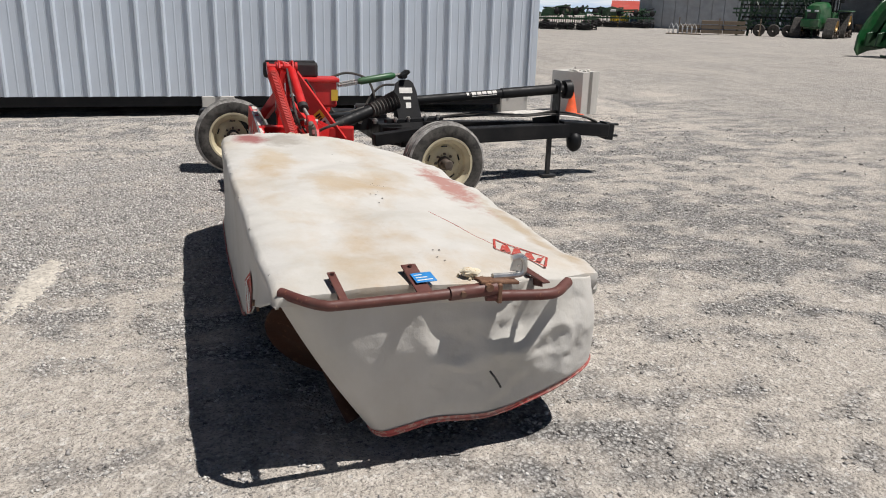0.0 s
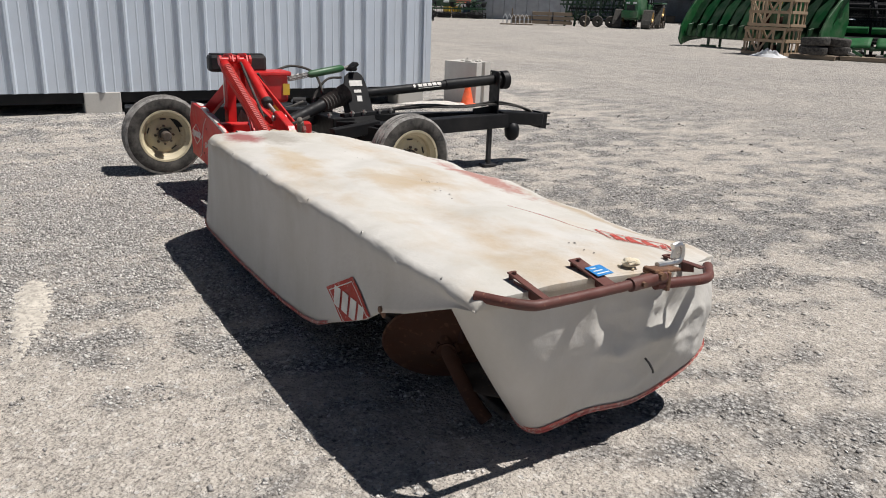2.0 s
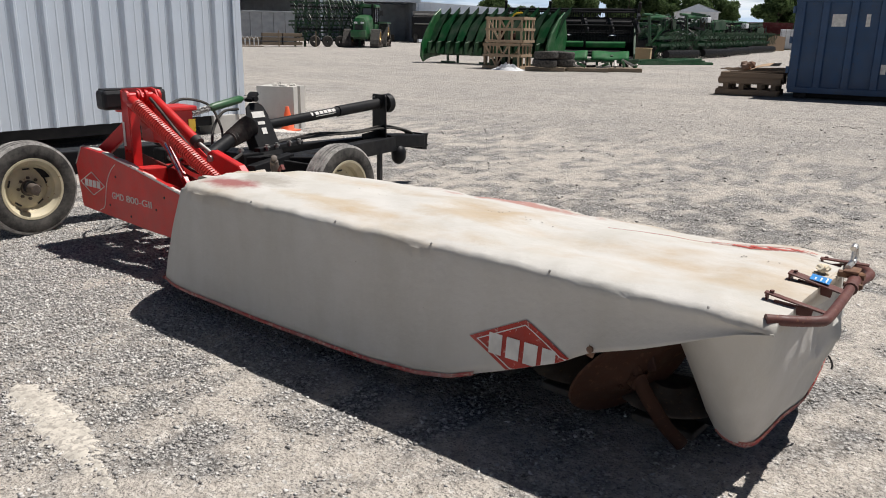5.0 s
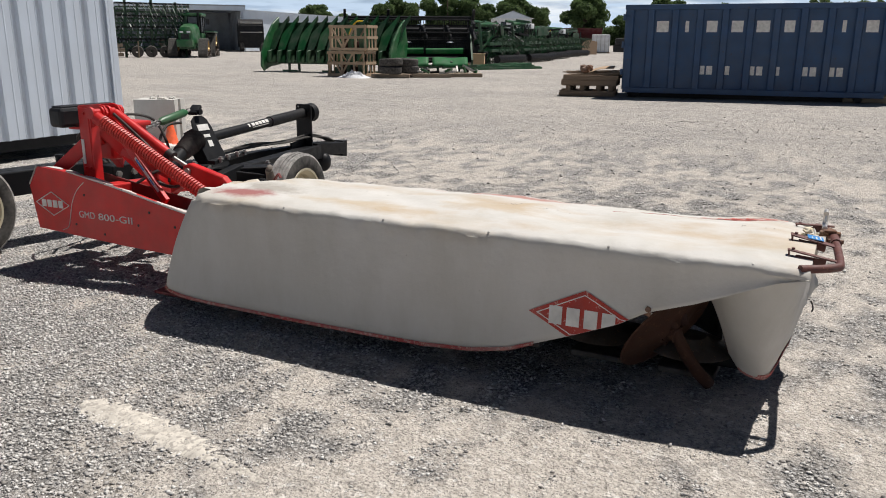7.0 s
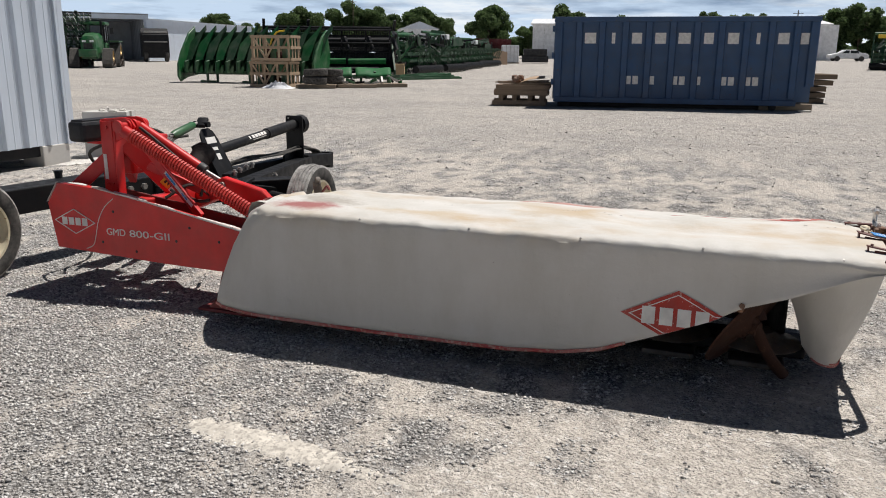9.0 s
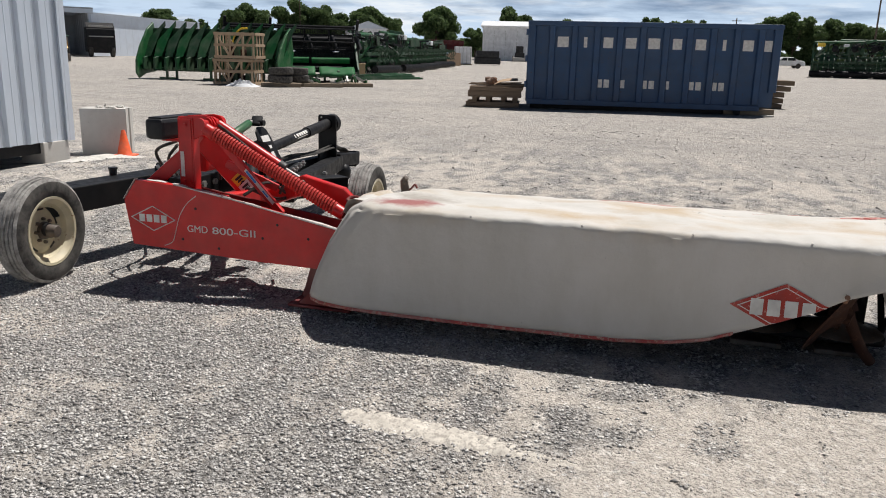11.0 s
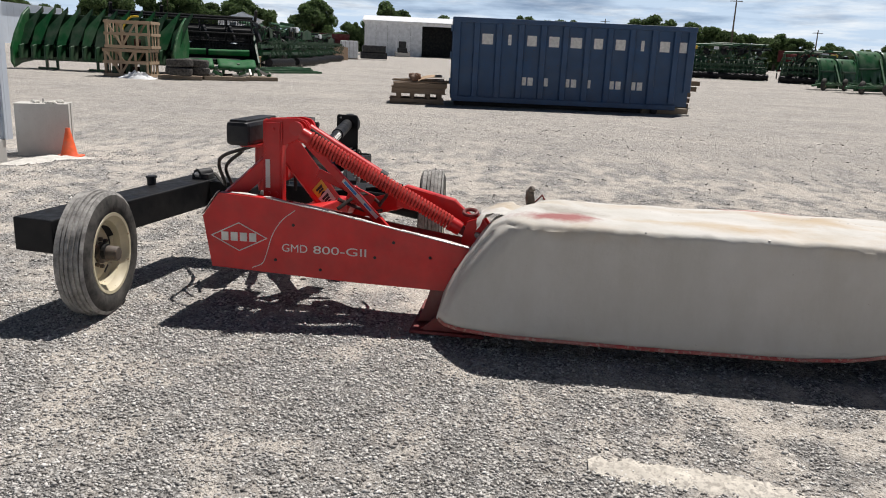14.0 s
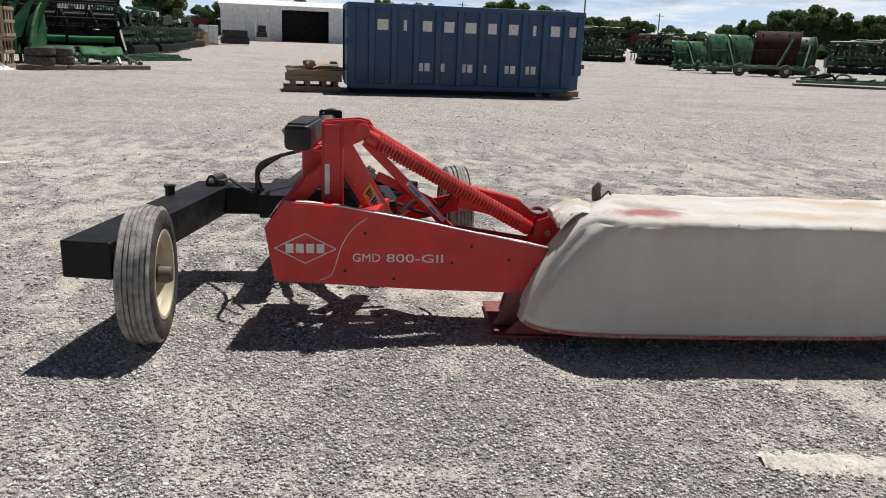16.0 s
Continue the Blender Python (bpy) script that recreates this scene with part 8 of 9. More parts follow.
def lumber_store():
    t = thing("lumber_stack", "brown stacked lumber and racks before a grey wall", "lumber", pose(31.2, 48.6, lie(31, 48), 0, 0, -33))
    rng = random.Random(14)
    for x in range(3):
        for z in range(3 if x else 2):
            for k in range(5):
                bm = bmesh.new()
                box(bm, (x * 1.45 + 0.02, 0.26 * k, 0.1 + z * 0.3), (x * 1.45 + 1.35 + rng.uniform(-0.1, 0.1), 0.26 * k + 0.22, 0.33 + z * 0.3), 0.01)
                part("beam", bm, M_WOOD, t)
    for k in range(3):
        bm = bmesh.new()
        bar(bm, (k * 2.6, -0.1, 0.0), (k * 2.6, -0.1, 1.1), 0.08, 0.08, 0.01, (1, 0, 0))
        part("rack_post", bm, M_WOOD, t)
    t = thing("cable_racks", "pale wire hoops on a low skid", "rack", pose(30.2, 48.2, lie(30, 48), 0, 0, -33))
    for k in range(6):
        bm = bmesh.new()
        tube(bm, [(k * 0.3 + 0.0, 0, 0.05), (k * 0.3, 0, 0.5), (k * 0.3 + 0.12, 0, 0.72), (k * 0.3 + 0.25, 0, 0.5), (k * 0.3 + 0.25, 0, 0.05)], 0.025, 5)
        part("hoop", bm, M_SHED, t)
    bm = bmesh.new()
    box(bm, (-0.2, -0.2, 0), (2.1, 0.4, 0.08), 0.01)
    part("skid", bm, M_WOOD, t)
    # folded harrow beside the tractor
    t = thing("folded_harrow", "tall dark green folded harrow frame", "farm implement", pose(35.6, 46.4, lie(36, 46), 0, 0, -36))
    rng = random.Random(77)
    for i in range(13):
        bm = bmesh.new()
        z = 0.45 + i * 0.26
        o = rng.uniform(-0.35, 0.35)
        bar(bm, (-1.2 + o, 0.0, z), (3.7 + o, 0.5, z + rng.uniform(-0.1, 0.15)), 0.1, 0.12, 0)
        for k in range(15):
            bar(bm, (-1.0 + o + k * 0.32, 0.0 + k * 0.03, z), (-0.9 + o + k * 0.32 + rng.uniform(-0.1, 0.1), -0.25 + k * 0.03, z - 0.26), 0.05, 0.05, 0)
        part("tine_bar", bm, M_DEEPGREEN if i % 3 else M_BLACK, t)
    for x, top in ((-1.1, 3.3), (-0.4, 3.8), (0.4, 3.6), (1.3, 3.9), (2.2, 3.5), (2.9, 3.7), (3.6, 3.2)):
        bm = bmesh.new()
        bar(bm, (x, 0.15 + x * 0.1, 0.0), (x + 0.2, 0.25 + x * 0.1, top), 0.22, 0.16, 0.01, (1, 0, 0))
        bar(bm, (x, 0.5 + x * 0.1, 0.4), (x + 0.9, 0.3 + x * 0.1, top * 0.8), 0.14, 0.12, 0.01)
        part("mast", bm, M_DEEPGREEN, t)
    for x in (0.3, 1.2, 2.1):
        bm = bmesh.new()
        lathe(bm, [(0.1, -0.1), (0.35, -0.12), (0.4, 0.0), (0.35, 0.12), (0.1, 0.1)], pose(x, -0.3, 0.4, 90, 0, 0), 18)
        part("wheel", bm, M_RUBBER, t, smooth=True)
    t = thing("grey_store", "long plain grey sheet-metal store", "building", pose(36.0, 62.5, lie(36, 60), 0, 0, -32))
    for k in range(9):
        bm = bmesh.new()
        box(bm, (k * 1.0, 0, 0), (k * 1.0 + 0.97, 6.0, 2.5), 0)
        part("wall_sheet", bm, M_BAY, t)
    bm = bmesh.new()
    box(bm, (-0.3, -0.3, 2.5), (9.3, 6.3, 2.62), 0.02)
    part("roof", bm, M_BAY, t)
    t = thing("red_roof_barn", "far pale barn with a low red roof", "barn", pose(42.6, 79.2, lie(40, 80) - 0.35, 0, 0, -30))
    bm = bmesh.new()
    box(bm, (0, 0, 0), (9.5, 6, 1.6), 0)
    part("wall", bm, M_SHED, t)
    bm = bmesh.new()
    grid_mesh(bm, [[(-0.4, -0.5, 1.5), (9.9, -0.5, 1.5)], [(-0.4, 3, 2.75), (9.9, 3, 2.75)], [(-0.4, 6.5, 1.5), (9.9, 6.5, 1.5)]])
    part("roof", bm, M_ROOFRED, t)
    t = thing("drum_row", "yellow and dark drums in a row", "drums", pose(35.6, 66.0, lie(36, 66), 0, 0, -30))
    for k in range(4):
        bm = bmesh.new()
        cyl(bm, (k * 0.9, 0, 0), (k * 0.9, 0, 0.95), 0.4, seg=16)
        part("drum", bm, (M_YELLOW, M_YELLOW, M_BLUE, M_DARK)[k], t, smooth=True)


lumber_store()
tillage_tool(22.8, 54.3, -25, 4.6, 2.2, 1.7, 21, "low green implement parked far off beyond the building")
tillage_tool(31.0, 63.0, -30, 6.0, 2.2, 1.6, 22, "green field implement far across the yard", 1)


def far_shop():
    a, b = Vector((105.7, 31.06)), Vector((116.5, -20.0))
    yaw = math.degrees(math.atan2(b.y - a.y, b.x - a.x))
    t = thing("far_workshop", "long white workshop with a dark open doorway", "building", pose(a.x, a.y, lie(a.x, a.y), 0, 0, yaw))
    H, L = 4.6, (b - a).length - 13.0
    door = (8.0, 14.4, 4.2)
    k = 0.0
    while k < L - 0.5:
        bm = bmesh.new()
        if k + 1.59 <= door[0] or k >= door[1] - 0.01:
            box(bm, (k, 0, 0), (k + 1.58, 0.2, H), 0)
        else:
            box(bm, (k, 0, door[2]), (k + 1.58, 0.2, H), 0)
        part("wall_sheet", bm, M_SHED, t)
        k += 1.6
    bm = bmesh.new()
    box(bm, (0, 0.2, 0), (0.2, 16, H), 0)
    part("end_wall", bm, M_SHED, t)
    for x in (door[0] - 0.1, door[1] + 0.1):
        bm = bmesh.new()
        box(bm, (x - 0.12, -0.06, 0), (x + 0.12, 0.24, door[2] + 0.1), 0.02)
        part("door_post", bm, M_SHED, t)
    bm = bmesh.new()
    box(bm, (-0.3, -0.4, H), (L, 16.2, H + 0.12), 0.02)
    grid_mesh(bm, [[(-0.3, -0.4, H + 0.12), (L, -0.4, H + 0.12)], [(-0.3, 8, H + 1.1), (L, 8, H + 1.1)], [(-0.3, 16, H + 0.12), (L, 16, H + 0.12)]])
    part("roof", bm, M_SHED, t)
    # black sheets behind the doorway, standing in for the dark inside
    bm = bmesh.new()
    box(bm, (door[0] - 3, 9, 0), (door[1] + 3, 9.1, H), 0)
    box(bm, (door[0] - 3, 0.3, 0), (door[0] - 2.9, 9, H), 0)
    box(bm, (door[1] + 2.9, 0.3, 0), (door[1] + 3, 9, H), 0)
    part("bay_lining", bm, M_DARK, t)
    t2 = thing("skid_loader", "small dark skid loader with raised arms", "loader", pose(102.4, 26.1, lie(102, 26), 0, 0, -78))
    bm = bmesh.new()
    box(bm, (0.4, 0, 0.45), (1.7, 1.8, 1.2), 0.06)
    box(bm, (0.55, 0.3, 1.2), (1.55, 1.4, 2.05), 0.08)
    part("body", bm, M_DARK, t2)
    bm = bmesh.new()
    box(bm, (0.1, -0.7, 0.05), (2.1, -0.1, 0.55), 0.04)
    part("bucket", bm, M_ZINC, t2)
    for x in (0.2, 1.9):
        bm = bmesh.new()
        bar(bm, (x, 1.6, 1.7), (x, -0.3, 2.3), 0.14, 0.18, 0.02)
        bar(bm, (x, -0.3, 2.3), (x, -0.4, 0.5), 0.12, 0.14, 0.02)
        part("lift_arm", bm, M_SHED, t2)
        for y in (0.35, 1.4):
            bm = bmesh.new()
            lathe(bm, [(0.1, -0.13), (0.35, -0.14), (0.4, 0.0), (0.35, 0.14), (0.1, 0.13)], pose(x, y, 0.4, 0, 90, 0), 18)
            part("wheel", bm, M_RUBBER, t2, smooth=True)
    t3 = thing("white_tank_box", "white boxed tank standing on the gravel", "tank", pose(71.9, 25.4, lie(72, 25), 0, 0, -74))
    bm = bmesh.new()
    box(bm, (0, 0, 0.1), (1.7, 1.5, 1.75), 0.06)
    part("tank_body", bm, M_SHED, t3)
    for k in range(5):
        bm = bmesh.new()
        bar(bm, (0.1 + k * 0.375, -0.02, 0.1), (0.1 + k * 0.375, -0.02, 1.75), 0.03, 0.03, 0, (1, 0, 0))
        part("cage_bar", bm, M_ZINC, t3)
    bm = bmesh.new()
    box(bm, (-0.05, -0.05, 0.0), (1.75, 1.55, 0.1), 0.01)
    part("pallet_base", bm, M_WOOD, t3)
    bm = bmesh.new()
    for z, w in ((0.1, 2.6), (0.75, 2.3)):
        box(bm, (-w / 2, 0, z), (w / 2, 2.0, z + 0.65), 0.08)
    dark = part("dark_trailer", bm, M_DARK)
    dark.matrix_world = pose(73.9, 22.5, lie(74, 22), 0, 0, -74)
    tagged(dark, "low black trailer body beside the white tank", "trailer")


far_shop()


def rotary_cutter(x, y, yaw, s, mat, shells, label):
    """A folded wing mower: upright curved deck shells, a frame and wheels."""
    t = thing("rotary_cutter", label, "mower deck", pose(x, y, lie(x, y), 0, 0, yaw), "folded rotary cutters")
    turn = [radians(-8 + 128 * i / 14) for i in range(15)]
    for x0, w, lean in ((0.0, 1.9, 0.25), (2.15, 1.9, -0.3))[:shells]:
        bm = bmesh.new()
        rows = [[(s * (x0 + w * u + lean * (0.35 + 1.75 * math.sin(a)) * 0.25), s * 0.85 * (1 - math.cos(a)) + 0.04 * math.sin(9 * u), s * (0.35 + 1.75 * math.sin(a))) for u in (0, 0.2, 0.4, 0.6, 0.8, 1)] for a in turn]
        grid_mesh(bm, rows)
        ob = part("deck_shell", bm, mat, t, smooth=True)
        so = ob.modifiers.new("thickness", 'SOLIDIFY')
        so.thickness = 0.05
        for u in (0.0, 1.0):
            bm = bmesh.new()
            tube(bm, [(s * (x0 + w * u + lean * (0.35 + 1.75 * math.sin(a)) * 0.25), s * 0.85 * (1 - math.cos(a)), s * (0.35 + 1.75 * math.sin(a))) for a in turn], 0.06, 5)
            part("deck_rim", bm, M_GREEN if mat is not M_DECKRUST else M_DECKRUST, t, smooth=True)
        bm = bmesh.new()
        for k in range(3):
            bar(bm, (s * (x0 + w * (0.2 + 0.3 * k)), -0.05, s * 0.6), (s * (x0 + w * (0.2 + 0.3 * k)), s * 0.5, s * 1.95), 0.09, 0.08, 0.01)
        bar(bm, (s * (x0 + 0.1), 0.06, s * 1.2), (s * (x0 + w - 0.1), 0.06, s * 1.25), 0.1, 0.1, 0.01)
        part("deck_stiffener", bm, M_DEEPGREEN if mat is not M_DECKRUST else M_DECKRUST, t)
    for p, q in (((-0.6, -0.3, 0.45), (2.1 * shells, -0.3, 0.5)), ((-0.6, -0.9, 0.4), (2.0 * shells, -0.8, 0.42)), ((-1.7, -1.0, 0.3), (0.6, -0.4, 0.5)), ((1.2, -0.7, 0.45), (1.7, 0.3, 1.7)), ((0.2, -0.9, 0.4), (0.5, 0.6, 0.6)), ((1.7, -0.9, 0.4), (1.4, 0.6, 0.6))):
        bm = bmesh.new()
        bar(bm, [s * v for v in p], [s * v for v in q], 0.1, 0.12, 0.01)
        part("frame_bar", bm, M_GREEN, t)
    for k in range(shells + 1):
        bm = bmesh.new()
        x0 = s * (-0.4 + 2.0 * k)
        lathe(bm, [(0.14, -0.1), (0.3, -0.12), (0.36, -0.06), (0.36, 0.06), (0.3, 0.12), (0.14, 0.1)], pose(x0, s * -0.8, 0.36, 90, 0, 30), 20)
        w = part("wheel", bm, M_RUBBER, t, smooth=True)
        bm = bmesh.new()
        lathe(bm, [(0.2, 0.1), (0.13, 0.04), (0.0, 0.05)], pose(x0, s * -0.8, 0.36, 90, 0, 30), 16)
        part("rim", bm, M_CREAM, w, smooth=True)


rotary_cutter(47.0, -11.0, -58, 0.9, M_GREEN, 2, "green folded rotary cutter with curved decks")
rotary_cutter(43.6, -11.9, -62, 1.12, M_GREEN, 2, "green folded rotary cutter parked on the gravel")
rotary_cutter(41.6, -13.6, -118, 1.22, M_DECKRUST, 1, "rust-brown folded rotary cutter with one large deck")
rotary_cutter(42.2, -15.4, -100, 1.1, M_DEEPGREEN, 1, "dark green folded rotary cutter")
tillage_tool(63.5, -5.6, -98, 6.6, 2.6, 2.9, 31, "green planter bar with seed boxes", 2, 2.2)
tillage_tool(59.0, -11.9, -108, 5.0, 2.4, 2.5, 32, "green and red planter parked in the far row", 3, 2.0)
tillage_tool(55.5, -16.5, -104, 5.0, 2.2, 2.1, 33, "dark red and green implement in the far row", 3, 1.3)
tillage_tool(52.5, -24.0, -108, 6.5, 2.2, 2.4, 34, "green implement with tall frame at the yard's edge", 1, 1.3)
tillage_tool(60.5, -30.0, -110, 8.0, 2.2, 2.6, 35, "dark green implement parked at the yard's edge", 2, 1.3)


def low_bar():
    t = thing("cutter_platform", "low green cutting platform lying on timber", "machine part", pose(31.4, -11.2, lie(31, -11), 0, 0, -112))
    bm = bmesh.new()
    box(bm, (0, 0, 0.0), (7.0, 0.5, 0.1), 0.01)
    part("bearer", bm, M_WOOD, t)
    for k, (y, z) in enumerate(((0.0, 0.2), (0.3, 0.28), (0.7, 0.2))):
        bm = bmesh.new()
        bar(bm, (0.1 + 0.2 * k, y, z), (7.2, y, z + 0.05), 0.14, 0.12, 0.01)
        part("platform_bar", bm, M_GREEN, t)
    rng = random.Random(23)
    for k in range(16):
        bm = bmesh.new()
        x0, y0 = rng.uniform(0.2, 6.0), rng.uniform(0.0, 0.8)
        q = (x0 + rng.uniform(0.5, 1.6), y0 + rng.uniform(-0.5, 0.5), rng.uniform(0.25, 0.62))
        if k % 3:
            bar(bm, (x0, y0, rng.uniform(0.2, 0.32)), q, rng.uniform(0.05, 0.12), rng.uniform(0.06, 0.14), 0.01)
        else:
            tube(bm, curve_pts([(x0, y0, 0.2), (x0 + 0.25, y0 - 0.1, 0.55), (x0 + 0.7, y0, 0.5), (x0 + 0.9, y0 + 0.1, 0.2)], 4), 0.045, 7)
        part("platform_link", bm, (M_GREEN, M_DEEPGREEN, M_BLACK, M_GREEN)[k % 4], t)


low_bar()


def parked_car():
    t = thing("parked_car", "white saloon car parked far across the yard", "car", pose(107.5, -6.6, lie(107, -7), 0, 0, -80))
    bm = bmesh.new()
    prof = [(0, 0.35), (0, 0.75), (0.3, 0.88), (1.1, 0.95), (1.75, 1.4), (2.9, 1.42), (3.6, 1.0), (4.3, 0.95), (4.5, 0.7), (4.5, 0.35)]
    plate(bm, prof, 1.75, None, 0.06)
    part("body", bm, M_SHED, t)
    for x0, x1 in ((1.35, 2.2), (2.3, 3.3)):
        bm = bmesh.new()
        plate(bm, [(x0, 0.98), (x1, 0.98), (x1 - (0.15 if x0 > 2 else 0), 1.33), (x0 + (0.4 if x0 < 2 else 0), 1.33)], 1.77, None, 0)
        part("window", bm, M_GLASS, t)
    for x in (0.85, 3.65):
        for y in (-0.85, 0.85):
            bm = bmesh.new()
            lathe(bm, [(0.0, -0.1), (0.28, -0.1), (0.33, 0.0), (0.28, 0.1), (0.0, 0.1)], pose(x, y, 0.33, 90, 0, 0), 18)
            part("wheel", bm, M_RUBBER, t, smooth=True)


parked_car()



def far_house():
    t = thing("far_house", "pale gabled house beyond the machines", "house", pose(143.6, 67.9, lie(143, 68) - 0.3, 0, 0, -62))
    bm = bmesh.new()
    box(bm, (0, 0, 0), (7.5, 9, 5.6), 0)
    part("wall", bm, M_SHED, t)
    bm = bmesh.new()
    grid_mesh(bm, [[(-0.4, -0.4, 5.5), (-0.4, 9.4, 5.5)], [(3.75, -0.4, 7.0), (3.75, 9.4, 7.0)], [(7.9, -0.4, 5.5), (7.9, 9.4, 5.5)]])
    plate(bm, [(0, 5.55), (7.5, 5.55), (3.75, 6.95)], 0.1, Matrix.Translation((0, 0.05, 0)))
    part("roof", bm, M_WALL, t)
    for x in (1.4, 5.0):
        bm = bmesh.new()
        box(bm, (x, -0.05, 3.6), (x + 1.1, 0.0, 4.9), 0)
        part("window", bm, M_GLASS, t)


far_house()


def red_drill(x, y, yaw, w, h):
    """A long grain drill: hopper with lids, frame, press wheels and tongue."""
    t = thing("grain_drill", "long dark red grain drill in the far row", "seed drill", pose(x, y, lie(x, y), 0, 0, yaw))
    bm = bmesh.new()
    plate(bm, [(-0.35, 0.0), (0.35, 0.0), (0.6, 0.75), (0.6, 0.95), (-0.6, 0.95), (-0.6, 0.75)], w, Matrix.Translation((w / 2, 0.5, h - 0.95)) @ pose(0, 0, 0, 0, 0, 90), 0.03)
    hop = part("hopper", bm, M_MAROON, t, "dark red seed hopper")
    for k in range(4):
        bm = bmesh.new()
        box(bm, (w * k / 4 + 0.05, -0.15, h), (w * (k + 1) / 4 - 0.05, 1.15, h + 0.05), 0.015)
        part("lid", bm, M_MAROON, hop)
    bm = bmesh.new()
    bar(bm, (0, 0.2, 0.75), (w, 0.2, 0.75), 0.16, 0.16, 0.01)
    bar(bm, (0, 1.0, 0.75), (w, 1.0, 0.75), 0.16, 0.16, 0.01)
    part("frame", bm, M_MAROON, t)
    for k in range(5):
        bm = bmesh.new()
        x0 = w * (k + 0.3) / 5
        bar(bm, (x0, 0.2, 0.7), (x0, 0.5, h - 0.7), 0.1, 0.1, 0.01)
        part("hopper_post", bm, M_BLACK, t)
    bm = bmesh.new()
    lathe(bm, [(0.05, -0.05), (0.26, -0.05), (0.3, 0.0), (0.26, 0.05), (0.05, 0.05)], Matrix(), 16)
    one = part("press_wheel", bm, M_RUBBER, t, smooth=True)
    one.matrix_basis = pose(0.15, -0.3, 0.3, 0, 90, 0)
    for k in range(1, int(w / 0.3)):
        shared("press_wheel", one, t, pose(0.15 + 0.3 * k, -0.3, 0.3, 0, 90, 0))
    for k in range(int(w / 0.3)):
        bm = bmesh.new()
        bar(bm, (0.15 + 0.3 * k, -0.3, 0.32), (0.15 + 0.3 * k, 0.25, 0.75), 0.05, 0.06, 0)
        part("press_arm", bm, M_BLACK, t)


red_drill(73.0, -15.4, -106, 4.8, 2.5)
red_drill(71.5, 27.8, -40, 4.0, 2.3)


def leaning_board():
    bm = bmesh.new()
    plate(bm, [(0, 0), (1.3, 0), (1.3, 1.2), (0.5, 1.35), (0, 1.1)], 0.03, pose(0, 0, 0, -22, 0, 0), 0.004)
    ob = part("plywood_sheet", bm, M_CARD)
    ob.matrix_world = pose(66.6, 24.6, lie(66, 24) + 0.012, 0, 0, -72)
    tagged(ob, "pinkish plywood sheet leaning beside the implements", "board")


leaning_board()


# ---- far trees and poles ----
def tree(seed, high, wide, m):
    t = thing("tree", "full dark green summer tree beyond the yard", "tree", m, "trees along the yard")
    rng = random.Random(seed)
    bm = bmesh.new()
    trunk = [Vector((0, 0, 0)), Vector((0.1, 0, high * 0.2)), Vector((0.15, 0.1, high * 0.42)), Vector((0, 0.1, high * 0.62))]
    tube(bm, trunk, [0.34, 0.26, 0.18, 0.09], 8)
    blobs = []
    for k in range(9):
        a = k * 2.4 + rng.uniform(-0.4, 0.4)
        r = wide * rng.uniform(0.3, 0.72)
        end = Vector((r * math.cos(a), r * math.sin(a), high * rng.uniform(0.34, 0.86)))
        start = trunk[1].lerp(trunk[3], rng.random())
        tube(bm, [start, start.lerp(end, 0.5) + Vector((0, 0, 0.3)), end], [0.11, 0.07, 0.03], 5)
        blobs.append((end, rng.uniform(0.2, 0.36) * wide))
    part("trunk", bm, M_BARK, t, smooth=True)
    for k in range(20):
        a, u = rng.uniform(0, math.tau), rng.random() ** 0.6
        z = rng.uniform(0.2, 0.92)
        r = wide * 0.72 * u * math.sqrt(max(0.06, 1 - ((z - 0.55) / 0.45) ** 2))
        blobs.append((Vector((r * math.cos(a), r * math.sin(a), high * z)), rng.uniform(0.14, 0.3) * wide))
    nr = np.random.default_rng(seed)
    verts, faces = [], []
    for c, rad in blobs:
        n = int(420 * (rad / (0.25 * wide)) ** 2) + 80
        d = nr.normal(size=(n, 3))
        d /= np.linalg.norm(d, axis=1)[:, None]
        p = np.array(c) + d * rad * nr.uniform(0.5, 1.22, (n, 1)) * np.array((1, 1, 0.8))
        for q in p:
            s = wide * nr.uniform(0.032, 0.07)
            u = nr.normal(size=3)
            u /= np.linalg.norm(u)
            w = np.cross(u, nr.normal(size=3))
            w /= np.linalg.norm(w) + 1e-9
            b = len(verts)
            verts += [tuple(q - u * s), tuple(q + w * s * 0.7), tuple(q + u * s), tuple(q - w * s * 0.7 + np.cross(u, w) * s * 0.4)]
            faces += [(b, b + 1, b + 2), (b, b + 2, b + 3)]
    raw("crown", verts, faces, M_LEAF, t)
    return t


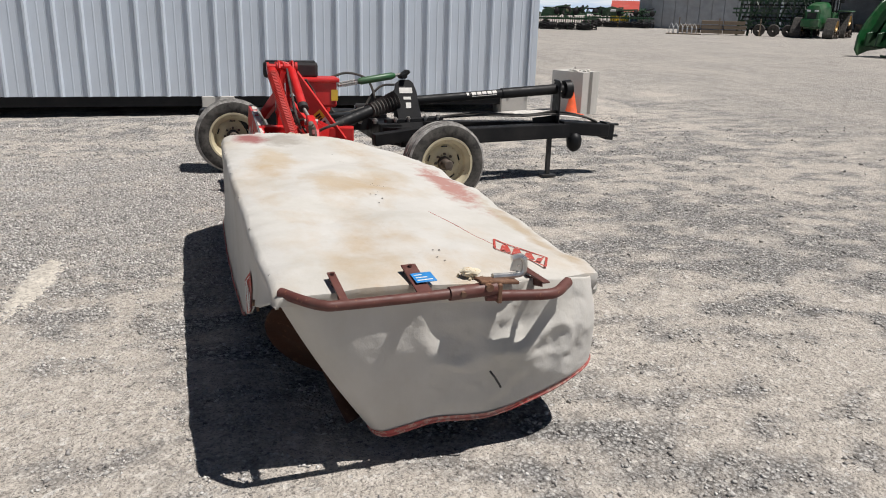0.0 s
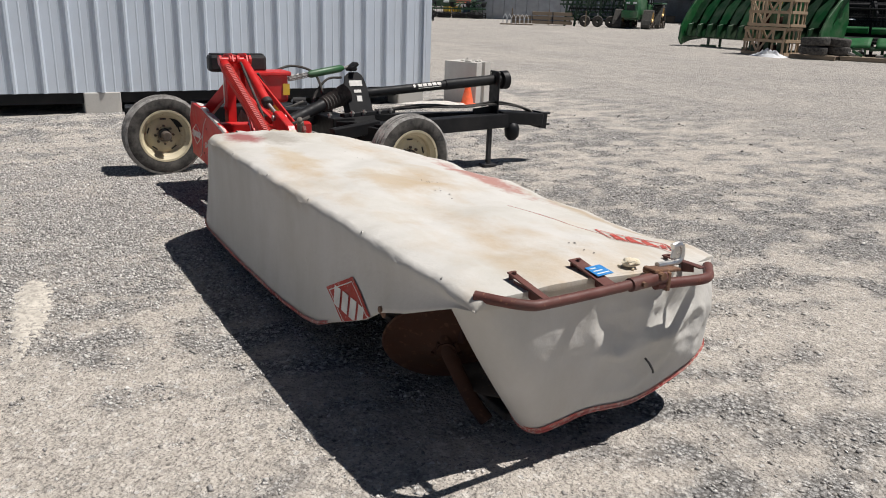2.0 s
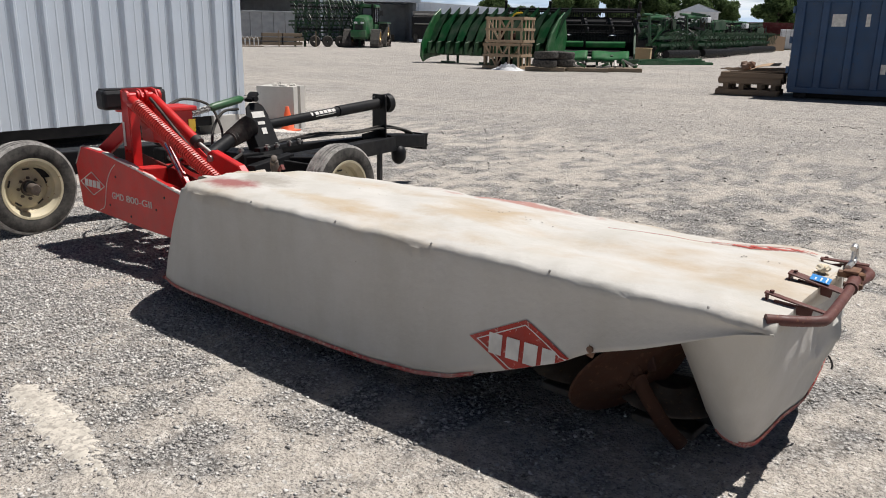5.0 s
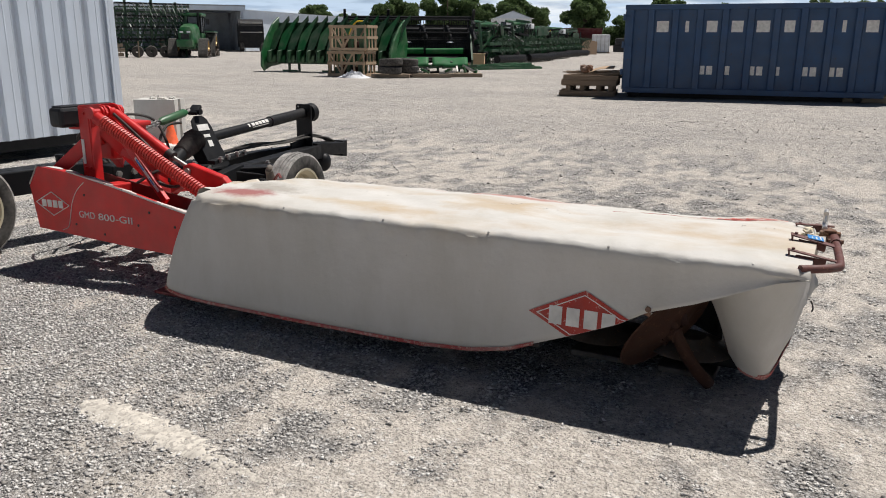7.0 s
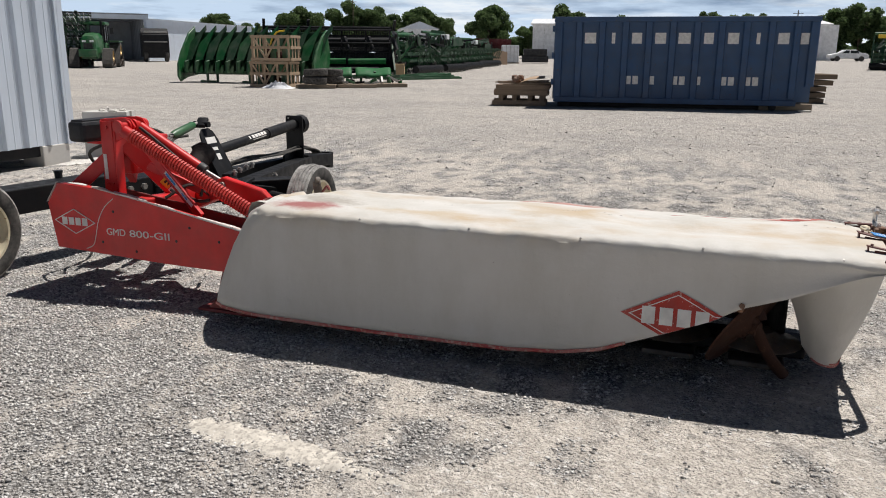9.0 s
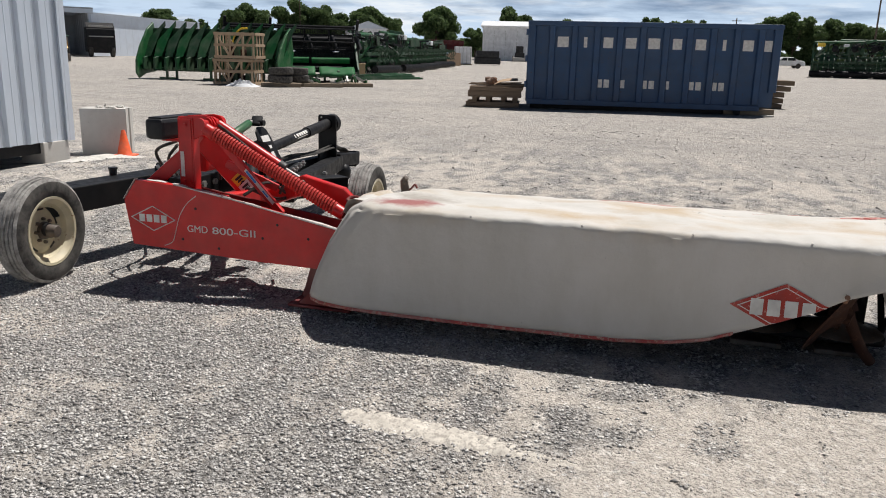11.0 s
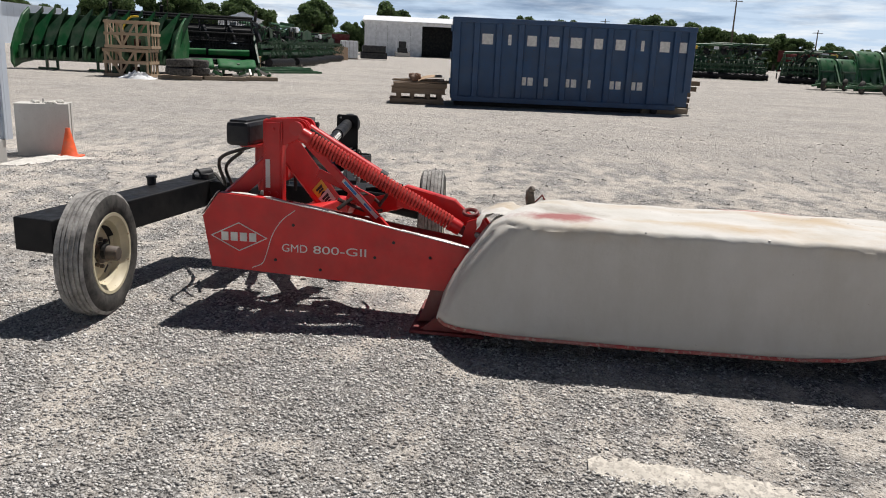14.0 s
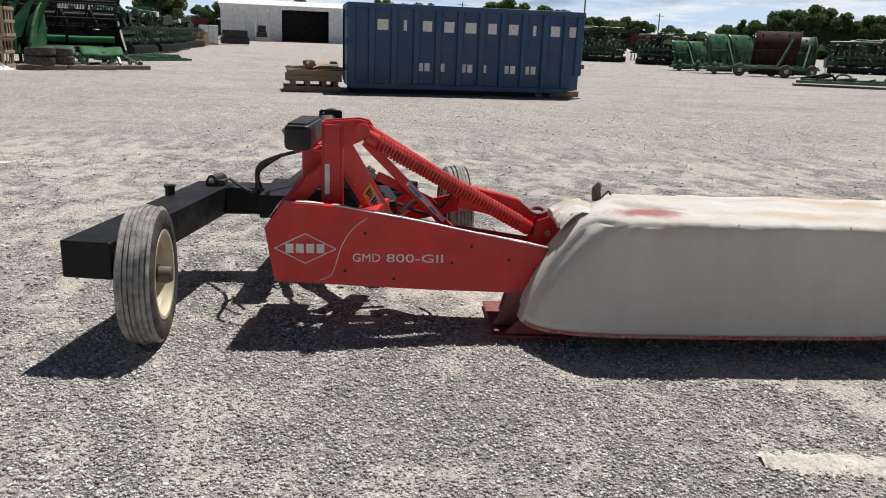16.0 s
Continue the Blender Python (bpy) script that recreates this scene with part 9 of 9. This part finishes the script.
def plant_trees():
    kinds = [tree(1, 11.5, 5.2, pose(178, 88, 0.9)), tree(2, 10.5, 4.6, pose(170, 103, 0.9)), tree(3, 12.0, 6.0, pose(187.5, 63.5, 0.9)), tree(4, 7.5, 3.6, pose(190, 54, 0.9))]
    rng = random.Random(40)

    def copy(k, x, y, s=1.0):
        copy_thing(kinds[k], pose(x, y, lie(x, y) - 0.05, 0, 0, rng.uniform(0, 360)) @ Matrix.Diagonal((s * 1.15, s * 1.15, s * 1.1 * rng.uniform(0.92, 1.08), 1)))

    for k, x, y, s in ((0, 174, 96, 0.95), (2, 181, 80, 0.9), (1, 184, 74, 0.8), (1, 176, 91.5, 1.0), (3, 192, 48, 1.15), (0, 192.5, 45, 0.92), (3, 194, 31, 1.2), (0, 168, 107, 0.9), (3, 163, 116, 1.0), (1, 158, 122, 0.9), (3, 150, 133, 1.0),
                       (3, 196, 13, 1.25), (1, 197, 5.5, 0.92), (3, 196, 2, 1.2), (3, 195.5, -7, 1.0), (1, 196, -15, 1.02), (0, 195, -20, 0.95), (2, 194.5, -26, 0.78), (1, 193, -32, 0.8), (3, 192.5, -36, 1.1), (1, 191.5, -40, 0.72), (3, 189.5, -46, 1.05), (1, 188, -50, 0.66),
                       (3, 186, -57, 0.8), (3, 184, -63, 0.75), (3, 181, -69, 0.85), (3, 180, -73, 1.0), (1, 177, -79, 0.95), (0, 174.5, -84, 0.9), (0, 172, -89, 0.95), (1, 168, -95, 0.9), (3, 166, -99, 1.1), (0, 163, -105, 0.8), (1, 159, -111, 0.8), (3, 156, -116, 1.0)):
        copy(k, x, y, s)
    for i in range(74):
        a = radians(-44 + 88 * i / 73 + rng.uniform(-0.6, 0.6))
        d = rng.uniform(212, 245)
        s = rng.uniform(0.75, 1.15)
        x, y = d * math.cos(a), d * math.sin(a)
        copy_thing(kinds[3], pose(x, y, lie(x, y) - 1.6, 0, 0, rng.uniform(0, 360)) @ Matrix.Diagonal((s * 1.6, s * 1.6, s * 0.85, 1)))


plant_trees()


def utility_pole(x, y, high, lean):
    t = thing("utility_pole", "tall dark timber utility pole", "pole", pose(x, y, lie(x, y)), "poles beyond the yard")
    bm = bmesh.new()
    tube(bm, [(0, 0, 0), (lean * 0.5, 0, high * 0.5), (lean, 0, high)], [0.17, 0.14, 0.1], 8)
    part("shaft", bm, M_BARK, t, smooth=True)
    bm = bmesh.new()
    bar(bm, (lean, -1.0, high - 0.6), (lean, 1.0, high - 0.6), 0.1, 0.12, 0)
    part("crossarm", bm, M_BARK, t)


utility_pole(133.4, -24.0, 11.5, 0.0)
utility_pole(176, -6.0, 9.5, 0.0)
utility_pole(168, -48.0, 8.5, 0.0)
utility_pole(172, 93.0, 13.0, 0.0)
